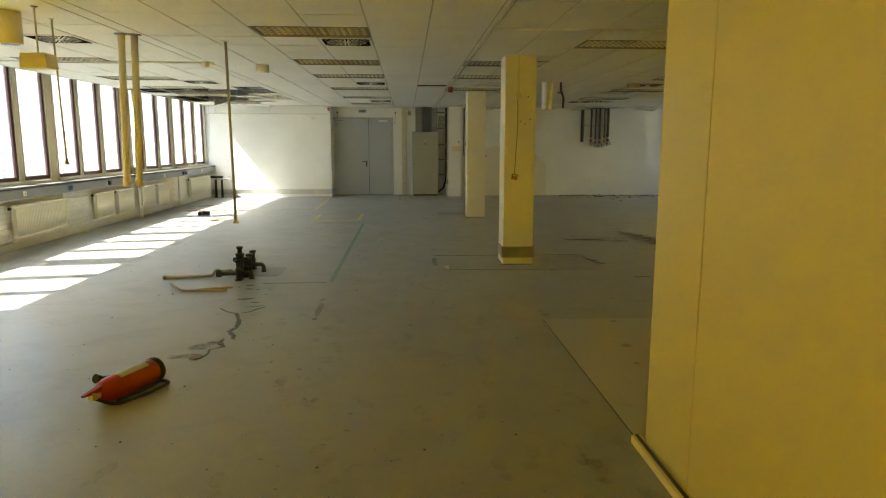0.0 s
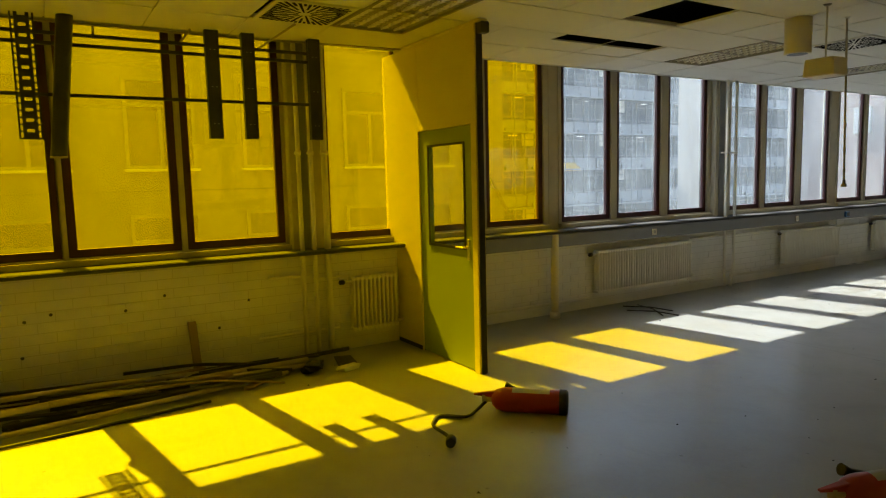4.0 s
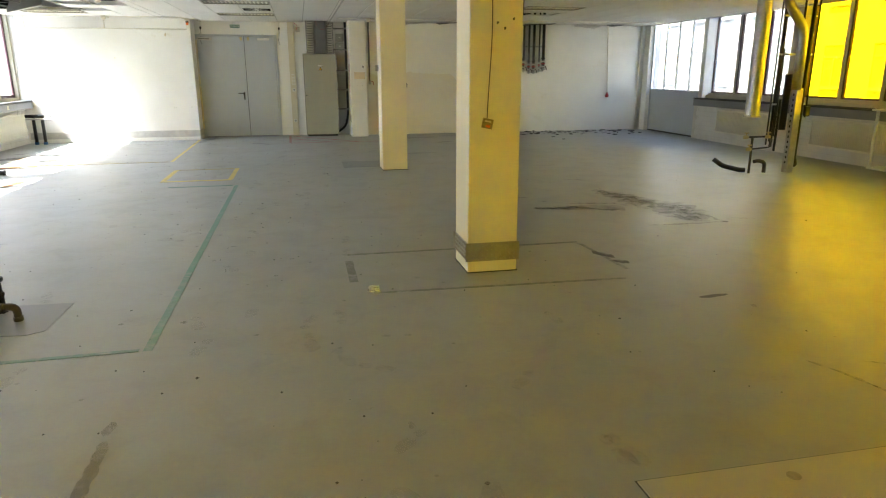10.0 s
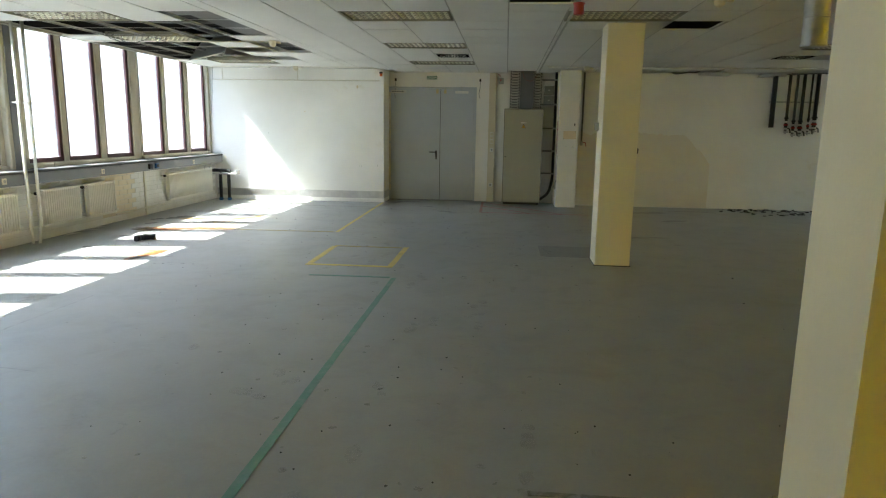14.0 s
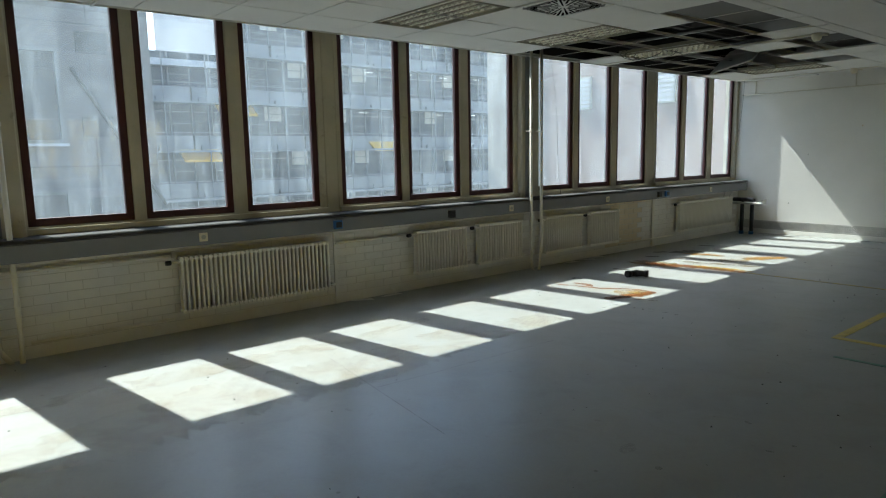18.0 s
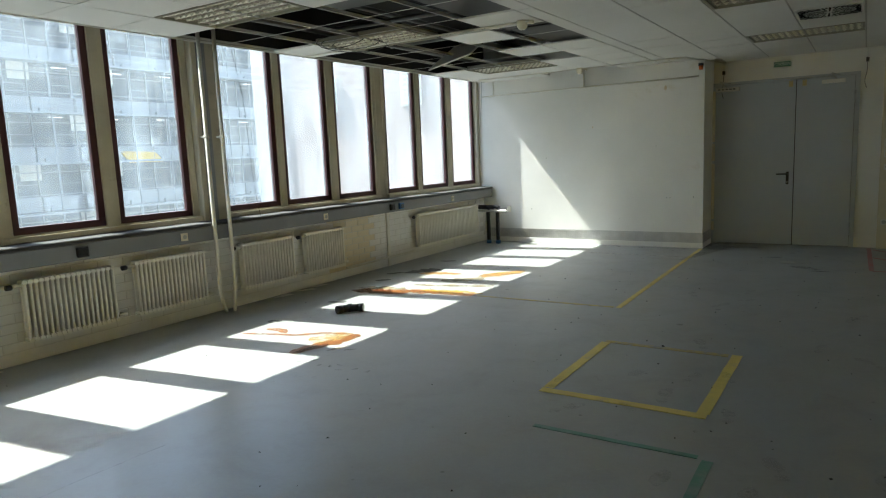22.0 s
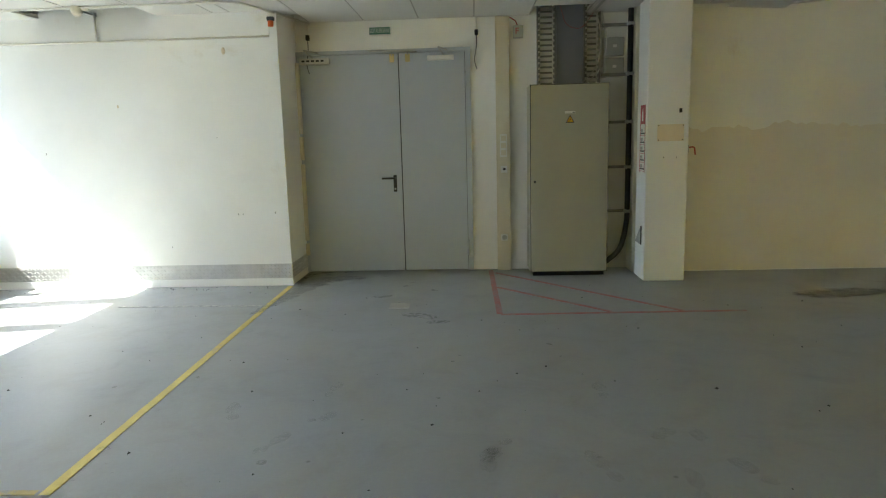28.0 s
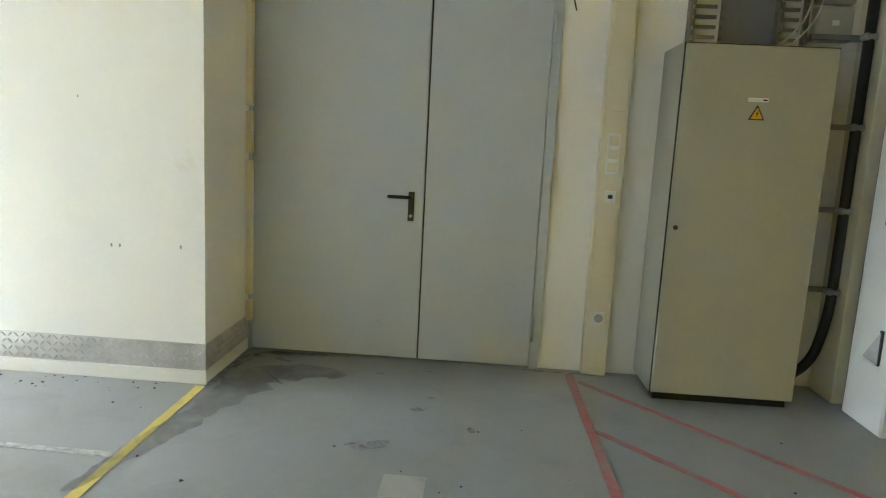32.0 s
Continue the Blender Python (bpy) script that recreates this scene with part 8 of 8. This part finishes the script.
for k in range(6):
    z = -3.2 + ST * k
    ya = 8 if k < 4 else 24.6
    n = int((78 - ya) / 1.17)
    boxpart("ribbon_window", (-38.29, ya, z + 0.80, -38.2, 78, z + ST - 0.01), M["facade_glass"], fb)
    bm = bmesh.new()
    for j in range(n // 2):
        y = ya + 2.34 * j
        d = 0.14 if j % 3 == 1 else 0.0
        box(bm, -38.295, y + 0.05, z, -37.95 + d, y + 2.29, z + 0.79)
        box(bm, -37.94 + d, y + 0.35, z - 0.12, -37.75 + d, y + 0.6, z + 0.2)
    tagged(part("parapet_panels", bm, M["facade_panel"], fb), "grey precast parapet panels", "", "", "stuff")
    bm = bmesh.new()
    for j in range(n):
        y = ya + 1.17 * j
        box(bm, -38.195, y, z + 0.80, -38.13, y + 0.07, z + ST - 0.01)
        if j % 2:
            box(bm, -38.195, y + 0.07, z + 1.45, -38.15, y + 1.17, z + 1.50)
    box(bm, -38.19, ya, z + 2.1, -38.14, 78, z + 2.16)
    tagged(part("mullions", bm, M["facade_grey"], fb), "", "", "", "stuff")
    boxpart("balcony_slab", (-37.80, ya, z - 0.16, -36.9, 78, z - 0.04), M["facade_panel"], fb)
    bm = bmesh.new()
    for j in range(n // 2):
        y = ya + 0.5 + 2.34 * j
        box(bm, -36.97, y, z - 0.04, -36.91, y + 0.06, z + ST - 0.16)
        box(bm, -36.94, y + 1.15, z - 0.04, -36.92, y + 1.18, z + 0.9)
    box(bm, -36.94, ya, z + 0.9, -36.9, 78, z + 0.95)
    box(bm, -36.94, ya, z + 0.4, -36.91, 78, z + 0.43)
    tagged(part("railing", bm, M["facade_grey"], fb), "", "", "", "stuff")
    for j in range(3):
        y = (26.5, 31.2, 39.0)[j] + 1.7 * (k % 2)
        boxpart("blind", (-38.199, y, z + 1.7, -38.196, y + 1.1, z + 2.6), M["curtain"], fb, 0, "pale window blind")
    if k in (2, 3):
        for j in range(5):
            y = 29.0 + 3.3 * j + 0.5 * k
            boxpart("ceiling_tube", (-38.197, y, z + 2.42 - 0.05 * (j % 2), -38.19, y + 0.8, z + 2.45 - 0.05 * (j % 2)), M["tube_light"], fb, 0, "lit ceiling tube seen through the window")
for y, z in ((21.2, 2.1), (23.4, 4.7), (33.9, 2.6)):
    bm = bmesh.new()
    v = box(bm, -38.0, y, z, -37.2, y + 2.2, z + 0.12)
    for q in (1, 2, 5, 6):
        v[q].co.z -= 0.6
    part("awning", bm, M["yellow"], fb, "yellow awning")
pier = thing("stair_tower", "pale concrete stair tower beside the office block", "building", (0, 0, 0), group="buildings outside")
boxpart("wall", (-28, 35.6, -4.2, -25.6, 37, 13.5), M["facade_pale"], pier)
boxpart("roof", (-28.1, 35.5, 13.501, -25.5, 37.1, 13.8), M["facade_band"], pier)
pk = thing("pink_wing", "pink rendered wing with louvred vents beside the windows", "building", (0, 0, 0), group="buildings outside")
boxpart("wall", (-12.6, 22.42, -4.2, -6.75, 45, 14), M["facade_pink"], pk)
boxpart("roof", (-12.8, 22.3, 14.001, -6.6, 45.1, 14.3), M["facade_band"], pk)
boxpart("pilaster", (-13.0, 22.30, -4.2, -12.601, 45, 14), M["facade_pale"], pk)
for x in (-10.95, -8.6):
    lv = boxpart("vent", (x, 22.35, 2.7, x + 0.5, 22.418, 3.5), M["box_grey"], pk)
    for j in range(7):
        bm = bmesh.new()
        v = box(bm, x + 0.03, 22.335, 2.74 + j * 0.105, x + 0.47, 22.349, 2.80 + j * 0.105)
        part("slat", bm, M["facade_band"], lv)
eb = thing("yard_building", "pale rendered building with white cross windows to the east", "building", (0, 0, 0), group="buildings outside")
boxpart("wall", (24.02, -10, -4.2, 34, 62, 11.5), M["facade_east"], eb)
boxpart("roof", (23.8, -10.2, 11.501, 34.2, 62.2, 11.9), M["facade_band"], eb)
for zz in (-2.7, 0.9, 4.5):
    for k in range(16):
        y0 = 4.9 + 2.75 * k
        far_window(eb, 24.0, y0, y0 + 1.35, zz, zz + 1.95, -1, True, "glass_east")

# ---- bricks of the west parapet ----
def brick_mesh(L, mat="brick"):
    bm = bmesh.new()
    box(bm, -0.012, 0, 0, 0.002, L, 0.0755)
    bevelled(bm, 0.002)
    return to_mesh("brick", bm, M[mat])


FULL = brick_mesh(0.244)
BARE = brick_mesh(0.238, "brick_cream")
spare_e = bmesh.new()
for r in range(7):
    for c in range(40):
        y = 8.95 + c * 0.25 + (0.125 if r % 2 else 0)
        box(spare_e, XR - 0.006, y, 0.004 + r * 0.115, XR + 0.004, y + 0.244, 0.113 + r * 0.115)
tagged(part("bricks_east", spare_e, M["brick"], wall_east), "white-painted bricks", "", "", "stuff")
BL, BH = 0.25, 0.0833
struct("wall_plinth", "smooth white-painted plinth under the bricks of the parapet", (XL - 0.0025, YB, 0.0, XL + 0.003, YL - 0.002, 0.107), M["brick"], 0.002)
cols = int((YL - YB) / BL)
rb = random.Random(8)
spare = bmesh.new()
for r in range(10):
    for c in range(cols):
        y = YB + c * BL + (0.125 if r % 2 else 0) + 0.003
        z = 0.112 + r * BH
        if y + 0.25 > YL:
            continue
        if 10.0 <= y < 18.1 and z < 0.80:
            bare = 17.2 < y < 18.02 - 0.12 * (r % 2)
            share("brick", BARE if bare else FULL, wall_west, pose(XL + rb.uniform(-0.0012, 0.0012), y, z))
        else:
            x = XL + rb.uniform(-0.0012, 0.0012)
            v = box(spare, x - 0.012, y, z, x + 0.002, y + 0.244, z + 0.0755)
            v[1].co.x -= 0.002
tagged(part("bricks_far", spare, M["brick"], wall_west), "white-painted bricks", "", "", "stuff")
